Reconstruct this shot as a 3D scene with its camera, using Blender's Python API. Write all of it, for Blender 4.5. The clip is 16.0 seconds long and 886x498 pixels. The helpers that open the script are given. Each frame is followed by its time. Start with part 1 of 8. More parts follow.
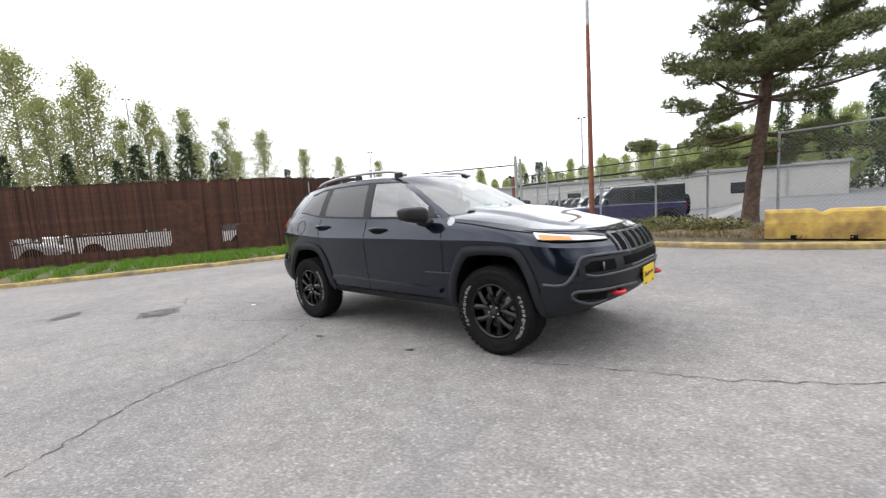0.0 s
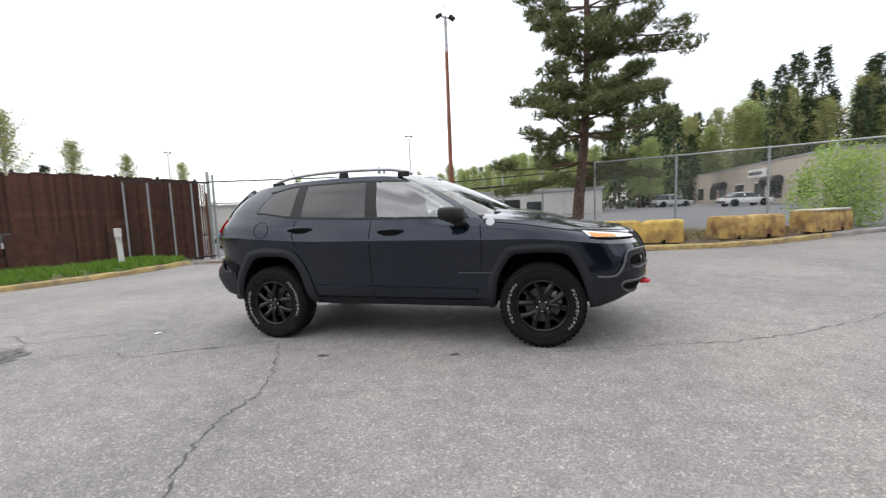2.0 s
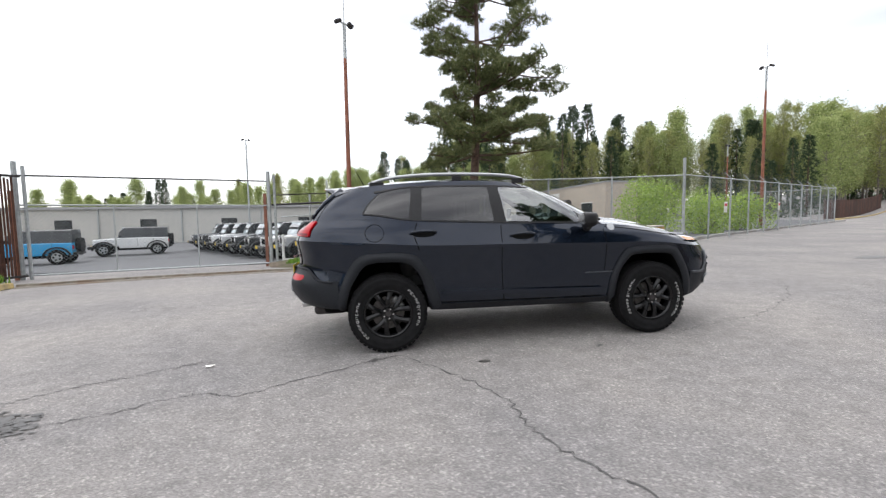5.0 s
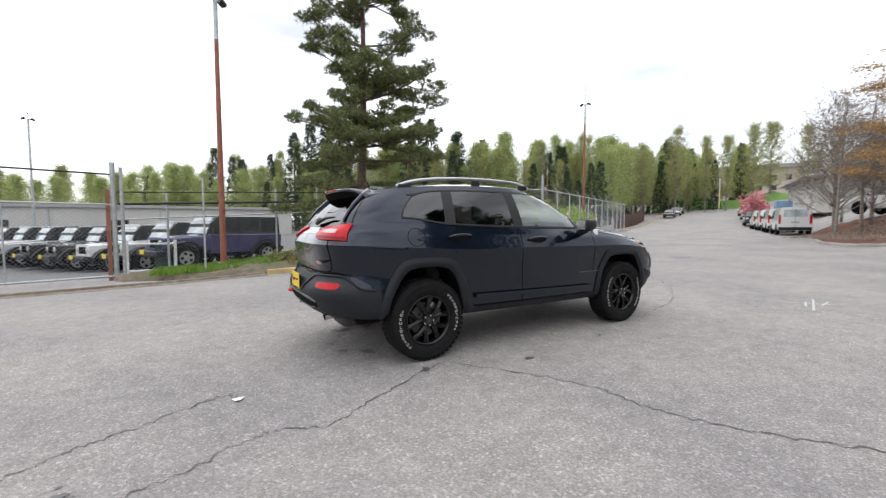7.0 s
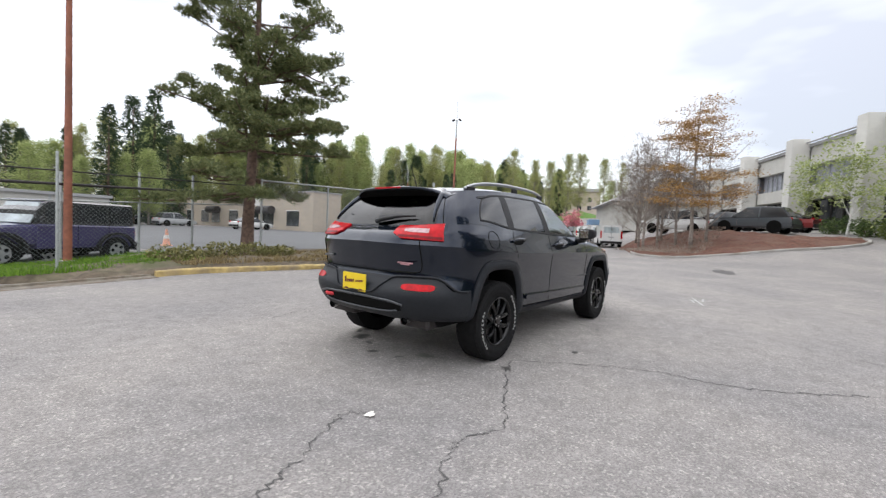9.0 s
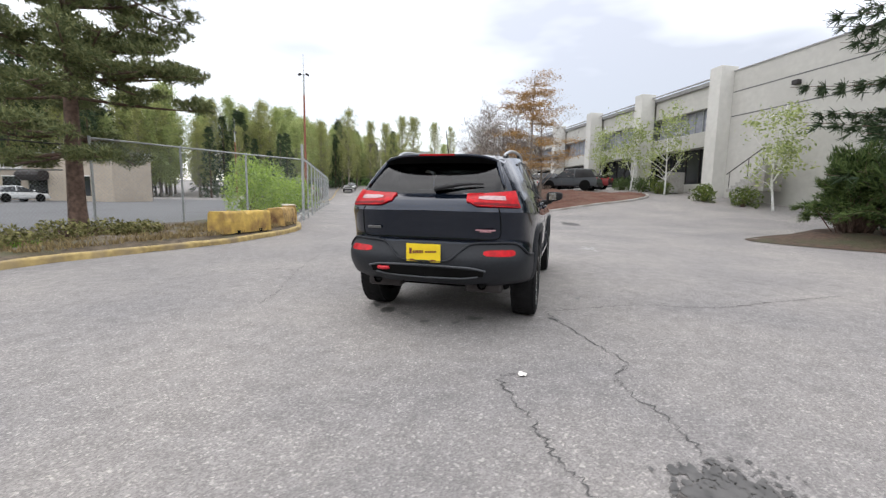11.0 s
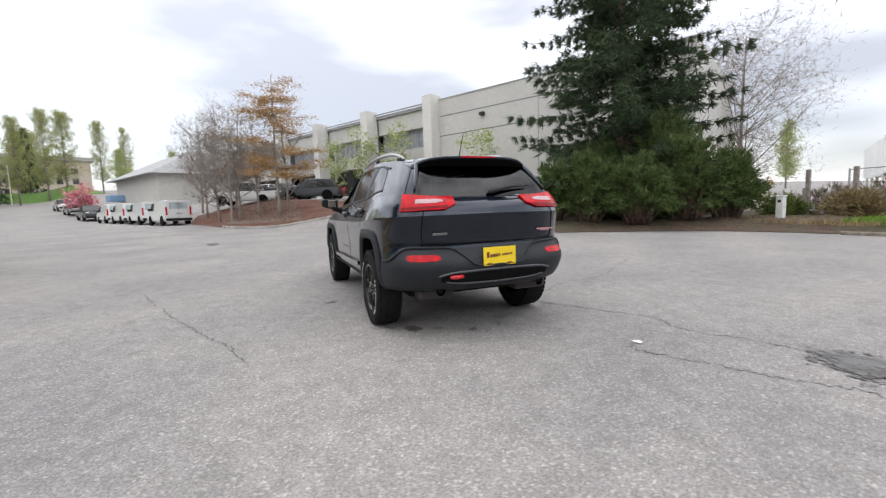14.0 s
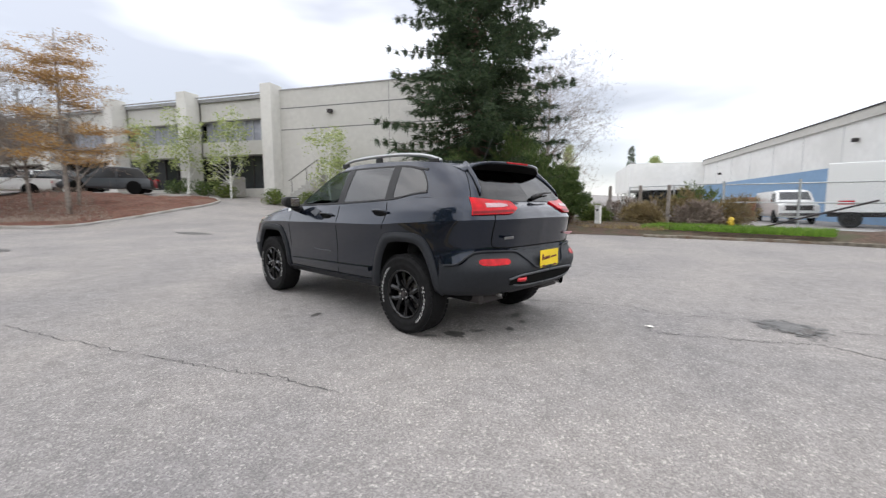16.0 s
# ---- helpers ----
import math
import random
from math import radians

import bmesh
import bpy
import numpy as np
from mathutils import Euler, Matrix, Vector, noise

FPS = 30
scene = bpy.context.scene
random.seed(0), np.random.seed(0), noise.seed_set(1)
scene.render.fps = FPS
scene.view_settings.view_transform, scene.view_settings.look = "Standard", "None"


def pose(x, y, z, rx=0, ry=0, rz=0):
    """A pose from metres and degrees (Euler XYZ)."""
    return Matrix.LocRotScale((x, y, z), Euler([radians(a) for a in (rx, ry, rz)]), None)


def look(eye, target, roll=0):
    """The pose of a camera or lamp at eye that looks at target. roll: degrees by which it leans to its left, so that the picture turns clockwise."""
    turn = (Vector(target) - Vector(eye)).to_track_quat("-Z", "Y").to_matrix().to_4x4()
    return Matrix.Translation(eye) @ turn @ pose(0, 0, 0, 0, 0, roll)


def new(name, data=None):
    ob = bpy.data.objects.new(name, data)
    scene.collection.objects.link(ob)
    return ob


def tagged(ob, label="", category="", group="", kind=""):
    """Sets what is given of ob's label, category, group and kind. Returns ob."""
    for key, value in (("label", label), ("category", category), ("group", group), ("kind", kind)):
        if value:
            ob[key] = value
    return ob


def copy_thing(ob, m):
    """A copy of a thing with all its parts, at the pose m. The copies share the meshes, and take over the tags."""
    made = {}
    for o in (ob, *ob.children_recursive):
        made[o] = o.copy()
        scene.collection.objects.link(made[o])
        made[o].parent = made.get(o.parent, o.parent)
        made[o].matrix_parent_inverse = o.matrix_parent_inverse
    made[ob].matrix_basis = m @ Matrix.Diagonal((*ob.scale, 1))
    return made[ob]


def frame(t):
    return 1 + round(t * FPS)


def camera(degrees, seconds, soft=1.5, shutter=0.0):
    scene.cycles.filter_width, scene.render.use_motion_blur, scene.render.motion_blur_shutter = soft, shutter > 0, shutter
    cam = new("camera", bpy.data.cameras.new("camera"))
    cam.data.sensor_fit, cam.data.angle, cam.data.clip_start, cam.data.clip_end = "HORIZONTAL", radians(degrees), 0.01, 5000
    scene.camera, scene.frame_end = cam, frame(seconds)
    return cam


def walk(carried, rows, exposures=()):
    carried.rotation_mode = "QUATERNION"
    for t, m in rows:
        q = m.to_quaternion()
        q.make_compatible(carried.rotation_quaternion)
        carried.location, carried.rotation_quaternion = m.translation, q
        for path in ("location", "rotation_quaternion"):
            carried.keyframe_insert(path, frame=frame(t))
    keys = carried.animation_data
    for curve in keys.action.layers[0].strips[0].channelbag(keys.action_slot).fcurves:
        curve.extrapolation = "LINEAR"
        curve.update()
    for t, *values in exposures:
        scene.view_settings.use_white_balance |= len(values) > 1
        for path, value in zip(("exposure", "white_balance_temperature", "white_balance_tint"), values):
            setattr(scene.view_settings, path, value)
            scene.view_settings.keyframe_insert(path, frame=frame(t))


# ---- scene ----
cam = camera(92.9, 16.0, soft=1.25, shutter=0.35)
PATH = [
    (0, (3.285, -3.729, 1.309), (1.985, -2.224, 1.097), -3.6),
    (0.5, (2.835, -3.989, 1.309), (1.585, -2.443, 1.093), -3.6),
    (1, (2.428, -4.238, 1.306), (1.433, -2.512, 1.126), -2.5),
    (1.5, (1.975, -4.447, 1.299), (1.257, -2.594, 1.073), -2.3),
    (2, (1.506, -4.588, 1.284), (0.972, -2.67, 1.091), -2.3),
    (2.5, (1.034, -4.81, 1.287), (0.775, -2.838, 1.077), -2.3),
    (3, (0.532, -4.875, 1.272), (0.357, -2.898, 1.025), -3.0),
    (3.5, (0.041, -4.956, 1.258), (0.066, -2.964, 1.087), -3.3),
    (3.7, (-0.161, -4.99, 1.265), (-0.04, -3.004, 1.057), -2.3),
    (5.8, (-2.175, -4.677, 1.265), (-1.609, -2.761, 1.186), -0.6),
    (6, (-2.343, -4.634, 1.258), (-1.615, -2.773, 1.174), -0.7),
    (6.5, (-2.754, -4.469, 1.257), (-1.824, -2.704, 1.111), -0.3),
    (7, (-3.17, -4.23, 1.252), (-2.157, -2.509, 1.13), -0.1),
    (7.5, (-3.631, -3.99, 1.247), (-2.459, -2.37, 1.18), 0.3),
    (8, (-4.039, -3.644, 1.223), (-2.834, -2.049, 1.145), 0.8),
    (8.5, (-4.419, -3.295, 1.196), (-3.029, -1.858, 1.164), 2.3),
    (9, (-4.759, -2.92, 1.194), (-3.198, -1.673, 1.107), 2.6),
    (9.5, (-5.054, -2.51, 1.185), (-3.394, -1.395, 1.138), 2.8),
    (9.7, (-5.177, -2.321, 1.174), (-3.453, -1.308, 1.134), 1.8),
    (11.8, (-5.913, -0.42, 1.177), (-3.953, -0.106, 0.934), 1.4),
    (12, (-5.927, -0.221, 1.169), (-3.951, 0.006, 0.964), 1.0),
    (12.5, (-5.914, 0.306, 1.162), (-3.928, 0.206, 0.955), 1.6),
    (13, (-5.795, 0.811, 1.163), (-3.83, 0.473, 0.996), -0.4),
    (13.5, (-5.616, 1.311, 1.146), (-3.714, 0.704, 1.029), -1.0),
    (14, (-5.441, 1.779, 1.138), (-3.598, 1.029, 0.938), -1.9),
    (14.5, (-5.208, 2.191, 1.15), (-3.445, 1.258, 0.999), -1.3),
    (15, (-4.956, 2.64, 1.177), (-3.314, 1.515, 0.981), -1.7),
    (15.5, (-4.633, 3.021, 1.181), (-3.068, 1.792, 0.981), -0.8),
    (16, (-4.283, 3.412, 1.19), (-2.903, 1.978, 0.982), -0.2),
]
walk(cam, [(t, look(eye, target, roll)) for t, eye, target, roll in PATH],
     [(0, 0.12), (0.6, 0.0), (1.2, -0.08), (3.7, -0.05), (6, -0.03), (9, 0.0), (12, -0.04), (16, -0.02)])

# ---- world and sun: bright overcast ----
SUN_AZ, SUN_EL = radians(40), radians(50)
world = bpy.data.worlds.new("overcast_sky")
scene.world = world
world.use_nodes = True
wt = world.node_tree
wt.nodes.clear()
w_out = wt.nodes.new("ShaderNodeOutputWorld")
w_sky = wt.nodes.new("ShaderNodeTexSky")
w_sky.sky_type, w_sky.sun_disc = "NISHITA", False
w_sky.sun_elevation, w_sky.sun_rotation = SUN_EL, SUN_AZ
w_bg1 = wt.nodes.new("ShaderNodeBackground")
w_bg1.inputs[1].default_value = 0.05
wt.links.new(w_sky.outputs[0], w_bg1.inputs[0])
w_co = wt.nodes.new("ShaderNodeTexCoord")
w_map = wt.nodes.new("ShaderNodeMapping")
w_map.inputs["Scale"].default_value = (1.3, 1.3, 4.2)
w_map.inputs["Location"].default_value = (0.35, 1.1, 0.2)
wt.links.new(w_co.outputs["Generated"], w_map.inputs[0])
w_noise = wt.nodes.new("ShaderNodeTexNoise")
w_noise.inputs["Scale"].default_value = 1.5
w_noise.inputs["Detail"].default_value = 4.0
w_noise.inputs["Roughness"].default_value = 0.45
wt.links.new(w_map.outputs[0], w_noise.inputs[0])
w_ramp = wt.nodes.new("ShaderNodeValToRGB")
w_ramp.color_ramp.elements[0].position, w_ramp.color_ramp.elements[0].color = 0.28, (0.40, 0.40, 0.425, 1)
w_ramp.color_ramp.elements[1].position, w_ramp.color_ramp.elements[1].color = 0.60, (0.995, 0.99, 1.0, 1)
w_dot = wt.nodes.new("ShaderNodeVectorMath")
w_dot.operation = "DOT_PRODUCT"
w_dot.inputs[1].default_value = (-0.15, 0.03, 0.0)
wt.links.new(w_co.outputs["Generated"], w_dot.inputs[0])
w_sum = wt.nodes.new("ShaderNodeMath")
w_sum.operation = "ADD"
wt.links.new(w_noise.outputs["Fac"], w_sum.inputs[0])
wt.links.new(w_dot.outputs["Value"], w_sum.inputs[1])
wt.links.new(w_sum.outputs[0], w_ramp.inputs[0])
w_bg2 = wt.nodes.new("ShaderNodeBackground")
# overcast: brighter towards the zenith
w_sep = wt.nodes.new("ShaderNodeSeparateXYZ")
wt.links.new(w_co.outputs["Generated"], w_sep.inputs[0])
w_zen = wt.nodes.new("ShaderNodeMapRange")
for i, v in ((1, 0.0), (2, 1.0), (3, 1.15), (4, 2.75)):
    w_zen.inputs[i].default_value = v
wt.links.new(w_sep.outputs["Z"], w_zen.inputs[0])
wt.links.new(w_zen.outputs[0], w_bg2.inputs[1])
wt.links.new(w_ramp.outputs[0], w_bg2.inputs[0])
w_add = wt.nodes.new("ShaderNodeAddShader")
wt.links.new(w_bg1.outputs[0], w_add.inputs[0])
wt.links.new(w_bg2.outputs[0], w_add.inputs[1])
wt.links.new(w_add.outputs[0], w_out.inputs[0])

sun_data = bpy.data.lights.new("sun", "SUN")
sun_data.energy, sun_data.angle, sun_data.color = 0.35, radians(100), (1.0, 0.97, 0.93)
sun = new("sun", sun_data)
sun.matrix_world = look((20 * math.sin(SUN_AZ) * math.cos(SUN_EL), 20 * math.cos(SUN_AZ) * math.cos(SUN_EL), 20 * math.sin(SUN_EL)), (0, 0, 0))


# ---- materials ----
def mat(name, color, rough=0.6, metal=0.0, var=0.15, scale=8.0, bump=0.0, bscale=60.0, coat=0.0, rnd=0.0, dirt=None, dscale=1.5, spec=0.5, hue2=None):
    """A surface with grain at two scales: fine (scale), broad (dscale), optional stains of a second colour, and relief."""
    m = bpy.data.materials.new(name)
    m.use_nodes = True
    nt = m.node_tree
    bs = nt.nodes["Principled BSDF"]
    bs.inputs["Roughness"].default_value = rough
    bs.inputs["Metallic"].default_value = metal
    bs.inputs["Coat Weight"].default_value = coat
    bs.inputs["Coat Roughness"].default_value = 0.03
    bs.inputs["Specular IOR Level"].default_value = spec
    co = nt.nodes.new("ShaderNodeTexCoord")
    n1 = nt.nodes.new("ShaderNodeTexNoise")
    n1.inputs["Scale"].default_value, n1.inputs["Detail"].default_value = scale, 5.0
    n2 = nt.nodes.new("ShaderNodeTexNoise")
    n2.inputs["Scale"].default_value, n2.inputs["Detail"].default_value = dscale, 3.0
    for n in (n1, n2):
        nt.links.new(co.outputs["Object"], n.inputs[0])
    mix1 = nt.nodes.new("ShaderNodeMix")
    mix1.data_type = "RGBA"
    c = Vector(color)
    mix1.inputs[6].default_value = (*(c * (1 - var)), 1)
    mix1.inputs[7].default_value = (*(Vector(hue2) if hue2 else c * (1 + var)), 1)
    r1 = nt.nodes.new("ShaderNodeValToRGB")
    r1.color_ramp.elements[0].position, r1.color_ramp.elements[1].position = 0.32, 0.68
    nt.links.new(n1.outputs["Fac"], r1.inputs[0])
    nt.links.new(r1.outputs[0], mix1.inputs[0])
    last = mix1.outputs[2]
    if dirt is not None:
        mix2 = nt.nodes.new("ShaderNodeMix")
        mix2.data_type = "RGBA"
        r2 = nt.nodes.new("ShaderNodeValToRGB")
        r2.color_ramp.elements[0].position, r2.color_ramp.elements[1].position = 0.46, 0.7
        nt.links.new(n2.outputs["Fac"], r2.inputs[0])
        nt.links.new(r2.outputs[0], mix2.inputs[0])
        nt.links.new(last, mix2.inputs[6])
        mix2.inputs[7].default_value = (*dirt, 1)
        last = mix2.outputs[2]
    if rnd:
        info = nt.nodes.new("ShaderNodeObjectInfo")
        hsv = nt.nodes.new("ShaderNodeHueSaturation")
        mr = nt.nodes.new("ShaderNodeMapRange")
        mr.inputs[3].default_value, mr.inputs[4].default_value = 1 - rnd, 1 + rnd
        nt.links.new(info.outputs["Random"], mr.inputs[0])
        nt.links.new(mr.outputs[0], hsv.inputs["Value"])
        nt.links.new(last, hsv.inputs["Color"])
        last = hsv.outputs[0]
    nt.links.new(last, bs.inputs["Base Color"])
    if bump:
        n3 = nt.nodes.new("ShaderNodeTexNoise")
        n3.inputs["Scale"].default_value, n3.inputs["Detail"].default_value = bscale, 4.0
        nt.links.new(co.outputs["Object"], n3.inputs[0])
        b = nt.nodes.new("ShaderNodeBump")
        b.inputs["Strength"].default_value, b.inputs["Distance"].default_value = bump, 0.02
        nt.links.new(n3.outputs["Fac"], b.inputs["Height"])
        nt.links.new(b.outputs[0], bs.inputs["Normal"])
    return m


def asphalt():
    """Worn asphalt: pale and dark stones in a grey binder, broad traffic stains."""
    m = bpy.data.materials.new("worn_asphalt")
    m.use_nodes = True
    nt = m.node_tree
    bs = nt.nodes["Principled BSDF"]
    bs.inputs["Roughness"].default_value = 0.9
    bs.inputs["Specular IOR Level"].default_value = 0.3
    co = nt.nodes.new("ShaderNodeTexCoord")

    def ramp(src, p0, p1, c0, c1):
        r = nt.nodes.new("ShaderNodeValToRGB")
        r.color_ramp.elements[0].position, r.color_ramp.elements[1].position = p0, p1
        r.color_ramp.elements[0].color, r.color_ramp.elements[1].color = (*c0, 1), (*c1, 1)
        nt.links.new(src, r.inputs[0])
        return r.outputs[0]

    def blend(kind, fac, a, b):
        x = nt.nodes.new("ShaderNodeMix")
        x.data_type, x.blend_type = "RGBA", kind
        x.inputs[0].default_value = fac
        nt.links.new(a, x.inputs[6])
        nt.links.new(b, x.inputs[7])
        return x.outputs[2]
    vor = nt.nodes.new("ShaderNodeTexVoronoi")
    vor.inputs["Scale"].default_value = 120.0
    vor2 = nt.nodes.new("ShaderNodeTexVoronoi")
    vor2.inputs["Scale"].default_value = 75.0
    big = nt.nodes.new("ShaderNodeTexNoise")
    big.inputs["Scale"].default_value, big.inputs["Detail"].default_value = 0.45, 6.0
    mid = nt.nodes.new("ShaderNodeTexNoise")
    mid.inputs["Scale"].default_value, mid.inputs["Detail"].default_value = 6.0, 6.0
    for n in (vor, vor2, big, mid):
        nt.links.new(co.outputs["Object"], n.inputs["Vector"])
    sep = nt.nodes.new("ShaderNodeSeparateColor")
    nt.links.new(vor.outputs["Color"], sep.inputs[0])
    stones = ramp(sep.outputs[0], 0.05, 0.95, (0.209, 0.200, 0.195), (0.337, 0.321, 0.311))
    sep2 = nt.nodes.new("ShaderNodeSeparateColor")
    nt.links.new(vor2.outputs["Color"], sep2.inputs[0])
    flecks = ramp(sep2.outputs[1], 0.82, 0.98, (0.95, 0.95, 0.95), (1.45, 1.43, 1.40))
    c = blend("MULTIPLY", 1.0, stones, flecks)
    c = blend("MULTIPLY", 1.0, c, ramp(big.outputs["Fac"], 0.35, 0.65, (0.84, 0.84, 0.85), (1.08, 1.06, 1.03)))
    c = blend("MULTIPLY", 1.0, c, ramp(mid.outputs["Fac"], 0.3, 0.7, (0.88, 0.88, 0.88), (1.1, 1.1, 1.1)))
    nt.links.new(c, bs.inputs["Base Color"])
    bp = nt.nodes.new("ShaderNodeBump")
    bp.inputs["Strength"].default_value, bp.inputs["Distance"].default_value = 0.6, 0.006
    nt.links.new(vor.outputs["Distance"], bp.inputs["Height"])
    nt.links.new(bp.outputs[0], bs.inputs["Normal"])
    return m


def island_mat(name, c1, c2, rough=0.8, trans=0.0):
    """Foliage: each leaf takes its own tone between two colours."""
    m = bpy.data.materials.new(name)
    m.use_nodes = True
    nt = m.node_tree
    bs = nt.nodes["Principled BSDF"]
    bs.inputs["Roughness"].default_value = rough
    bs.inputs["Specular IOR Level"].default_value = 0.25
    geo = nt.nodes.new("ShaderNodeNewGeometry")
    ramp = nt.nodes.new("ShaderNodeMix")
    ramp.data_type = "RGBA"
    ramp.inputs[6].default_value, ramp.inputs[7].default_value = (*c1, 1), (*c2, 1)
    nt.links.new(geo.outputs["Random Per Island"], ramp.inputs[0])
    nt.links.new(ramp.outputs[2], bs.inputs["Base Color"])
    if trans:
        tr = nt.nodes.new("ShaderNodeBsdfTranslucent")
        nt.links.new(ramp.outputs[2], tr.inputs[0])
        mx = nt.nodes.new("ShaderNodeMixShader")
        mx.inputs[0].default_value = trans
        nt.links.new(bs.outputs[0], mx.inputs[1])
        nt.links.new(tr.outputs[0], mx.inputs[2])
        nt.links.new(mx.outputs[0], nt.nodes["Material Output"].inputs[0])
    return m


def glass_mat(name, tint, alpha_mix):
    """Window glass: a glossy sheet over tinted see-through."""
    m = bpy.data.materials.new(name)
    m.use_nodes = True
    nt = m.node_tree
    nt.nodes.remove(nt.nodes["Principled BSDF"])
    gl = nt.nodes.new("ShaderNodeBsdfGlossy")
    gl.inputs["Roughness"].default_value = 0.02
    tr = nt.nodes.new("ShaderNodeBsdfTransparent")
    tr.inputs[0].default_value = (*tint, 1)
    lw = nt.nodes.new("ShaderNodeLayerWeight")
    pw = nt.nodes.new("ShaderNodeMath")
    pw.operation, pw.inputs[1].default_value = "POWER", 4.0
    nt.links.new(lw.outputs["Facing"], pw.inputs[0])
    fr = nt.nodes.new("ShaderNodeMath")
    fr.operation, fr.inputs[1].default_value, fr.inputs[2].default_value = "MULTIPLY_ADD", 0.85, alpha_mix
    nt.links.new(pw.outputs[0], fr.inputs[0])
    mx = nt.nodes.new("ShaderNodeMixShader")
    nt.links.new(fr.outputs[0], mx.inputs[0])
    nt.links.new(tr.outputs[0], mx.inputs[1])
    nt.links.new(gl.outputs[0], mx.inputs[2])
    nt.links.new(mx.outputs[0], nt.nodes["Material Output"].inputs[0])
    return m


M_ASPHALT = asphalt()
M_OLDASPHALT = mat("far_asphalt", (0.13, 0.132, 0.135), 0.9, var=0.2, scale=20, dirt=(0.10, 0.10, 0.105), dscale=0.3)
M_CONCRETE = mat("concrete", (0.36, 0.35, 0.33), 0.85, var=0.2, scale=14, bump=0.3, bscale=40, dirt=(0.24, 0.22, 0.19), dscale=1.2)
M_YELLOW = mat("kerb_yellow", (0.43, 0.32, 0.13), 0.8, var=0.25, scale=9, bump=0.3, bscale=40, dirt=(0.24, 0.19, 0.12), dscale=2.2)
M_BARRIER = mat("barrier_yellow", (0.53, 0.36, 0.09), 0.78, var=0.2, scale=6, bump=0.35, bscale=30, dirt=(0.25, 0.15, 0.06), dscale=2.6)
M_BARRIER_RUST = mat("rust_streaked_barrier", (0.44, 0.29, 0.10), 0.8, var=0.25, scale=5, bump=0.4, bscale=24, dirt=(0.13, 0.065, 0.032), dscale=3.2)
M_BARRIER_TOP = mat("barrier_bare", (0.5, 0.48, 0.42), 0.85, var=0.2, scale=9, bump=0.3, bscale=30, dirt=(0.4, 0.27, 0.1), dscale=2.0)
M_RUST = mat("rust", (0.075, 0.030, 0.018), 0.85, var=0.35, scale=5, bump=0.3, bscale=30, rnd=0.35, dirt=(0.05, 0.024, 0.017), dscale=1.1)
M_RUSTPOLE = mat("rusted_pole", (0.27, 0.10, 0.06), 0.75, var=0.25, scale=7, dirt=(0.2, 0.09, 0.06), dscale=0.8)
M_GALV = mat("galvanised", (0.42, 0.44, 0.44), 0.55, 0.6, var=0.15, scale=12)
M_MESH = mat("mesh_wire", (0.30, 0.33, 0.34), 0.6, 0.4, var=0.1)
M_DARKSTEEL = mat("dark_steel", (0.04, 0.035, 0.035), 0.6, 0.3, var=0.2)
M_WHITE = mat("white_paint", (0.72, 0.72, 0.7), 0.6, var=0.08, scale=6, dirt=(0.55, 0.53, 0.48), dscale=2)
M_GRASS_SOIL = mat("grass_soil", (0.075, 0.10, 0.03), 0.95, var=0.4, scale=4, bump=0.6, bscale=40, dirt=(0.14, 0.11, 0.07), dscale=0.9)
M_SOIL = mat("soil", (0.135, 0.108, 0.078), 0.95, var=0.35, scale=6, bump=0.7, bscale=30, dirt=(0.085, 0.085, 0.04), dscale=1.2)
M_LEAFSOIL = mat("leaf_litter_soil", (0.080, 0.050, 0.034), 0.95, var=0.45, scale=9, bump=0.8, bscale=35, dirt=(0.06, 0.06, 0.03), dscale=1.3)
M_MULCH = mat("bark_mulch", (0.115, 0.048, 0.030), 0.95, var=0.4, scale=7, bump=0.8, bscale=26, dirt=(0.145, 0.085, 0.058), dscale=0.7)
M_BARK = mat("pine_bark", (0.13, 0.085, 0.065), 0.95, var=0.4, scale=9, bump=0.9, bscale=14)
M_BARK_GREY = mat("grey_bark", (0.24, 0.21, 0.185), 0.95, var=0.3, scale=7, bump=0.4, bscale=20)
M_TILT = mat("tilt_up_concrete", (0.50, 0.49, 0.455), 0.85, var=0.06, scale=3, dirt=(0.45, 0.44, 0.41), dscale=0.25, bump=0.1, bscale=10)
M_TILT_LIGHT = mat("pillar_concrete", (0.60, 0.59, 0.555), 0.85, var=0.05, scale=3, dirt=(0.52, 0.51, 0.48), dscale=0.3)
M_REVEAL = mat("panel_joint", (0.16, 0.16, 0.155), 0.9, var=0.1)
M_DARKGLASS = mat("dark_window", (0.03, 0.033, 0.036), 0.08, var=0.3, scale=0.6, spec=0.6)
M_LOUVRE = mat("grey_louvre", (0.27, 0.28, 0.32), 0.5, 0.0, var=0.2, scale=3)
M_WHITEMETAL = mat("white_siding", (0.74, 0.74, 0.72), 0.6, var=0.05, scale=2, dirt=(0.66, 0.66, 0.635), dscale=0.3)
M_BLUEBAND = mat("blue_siding", (0.20, 0.33, 0.50), 0.6, var=0.06, scale=2)
M_BEIGE = mat("beige_block", (0.44, 0.38, 0.31), 0.85, var=0.08, scale=3, dirt=(0.38, 0.33, 0.27), dscale=0.3)
M_ROOF = mat("grey_roof", (0.33, 0.33, 0.33), 0.8, var=0.1, scale=2)
M_BLACKPLASTIC = mat("black_plastic", (0.014, 0.014, 0.015), 0.5, var=0.2, scale=30, bump=0.1, bscale=300, spec=0.35)
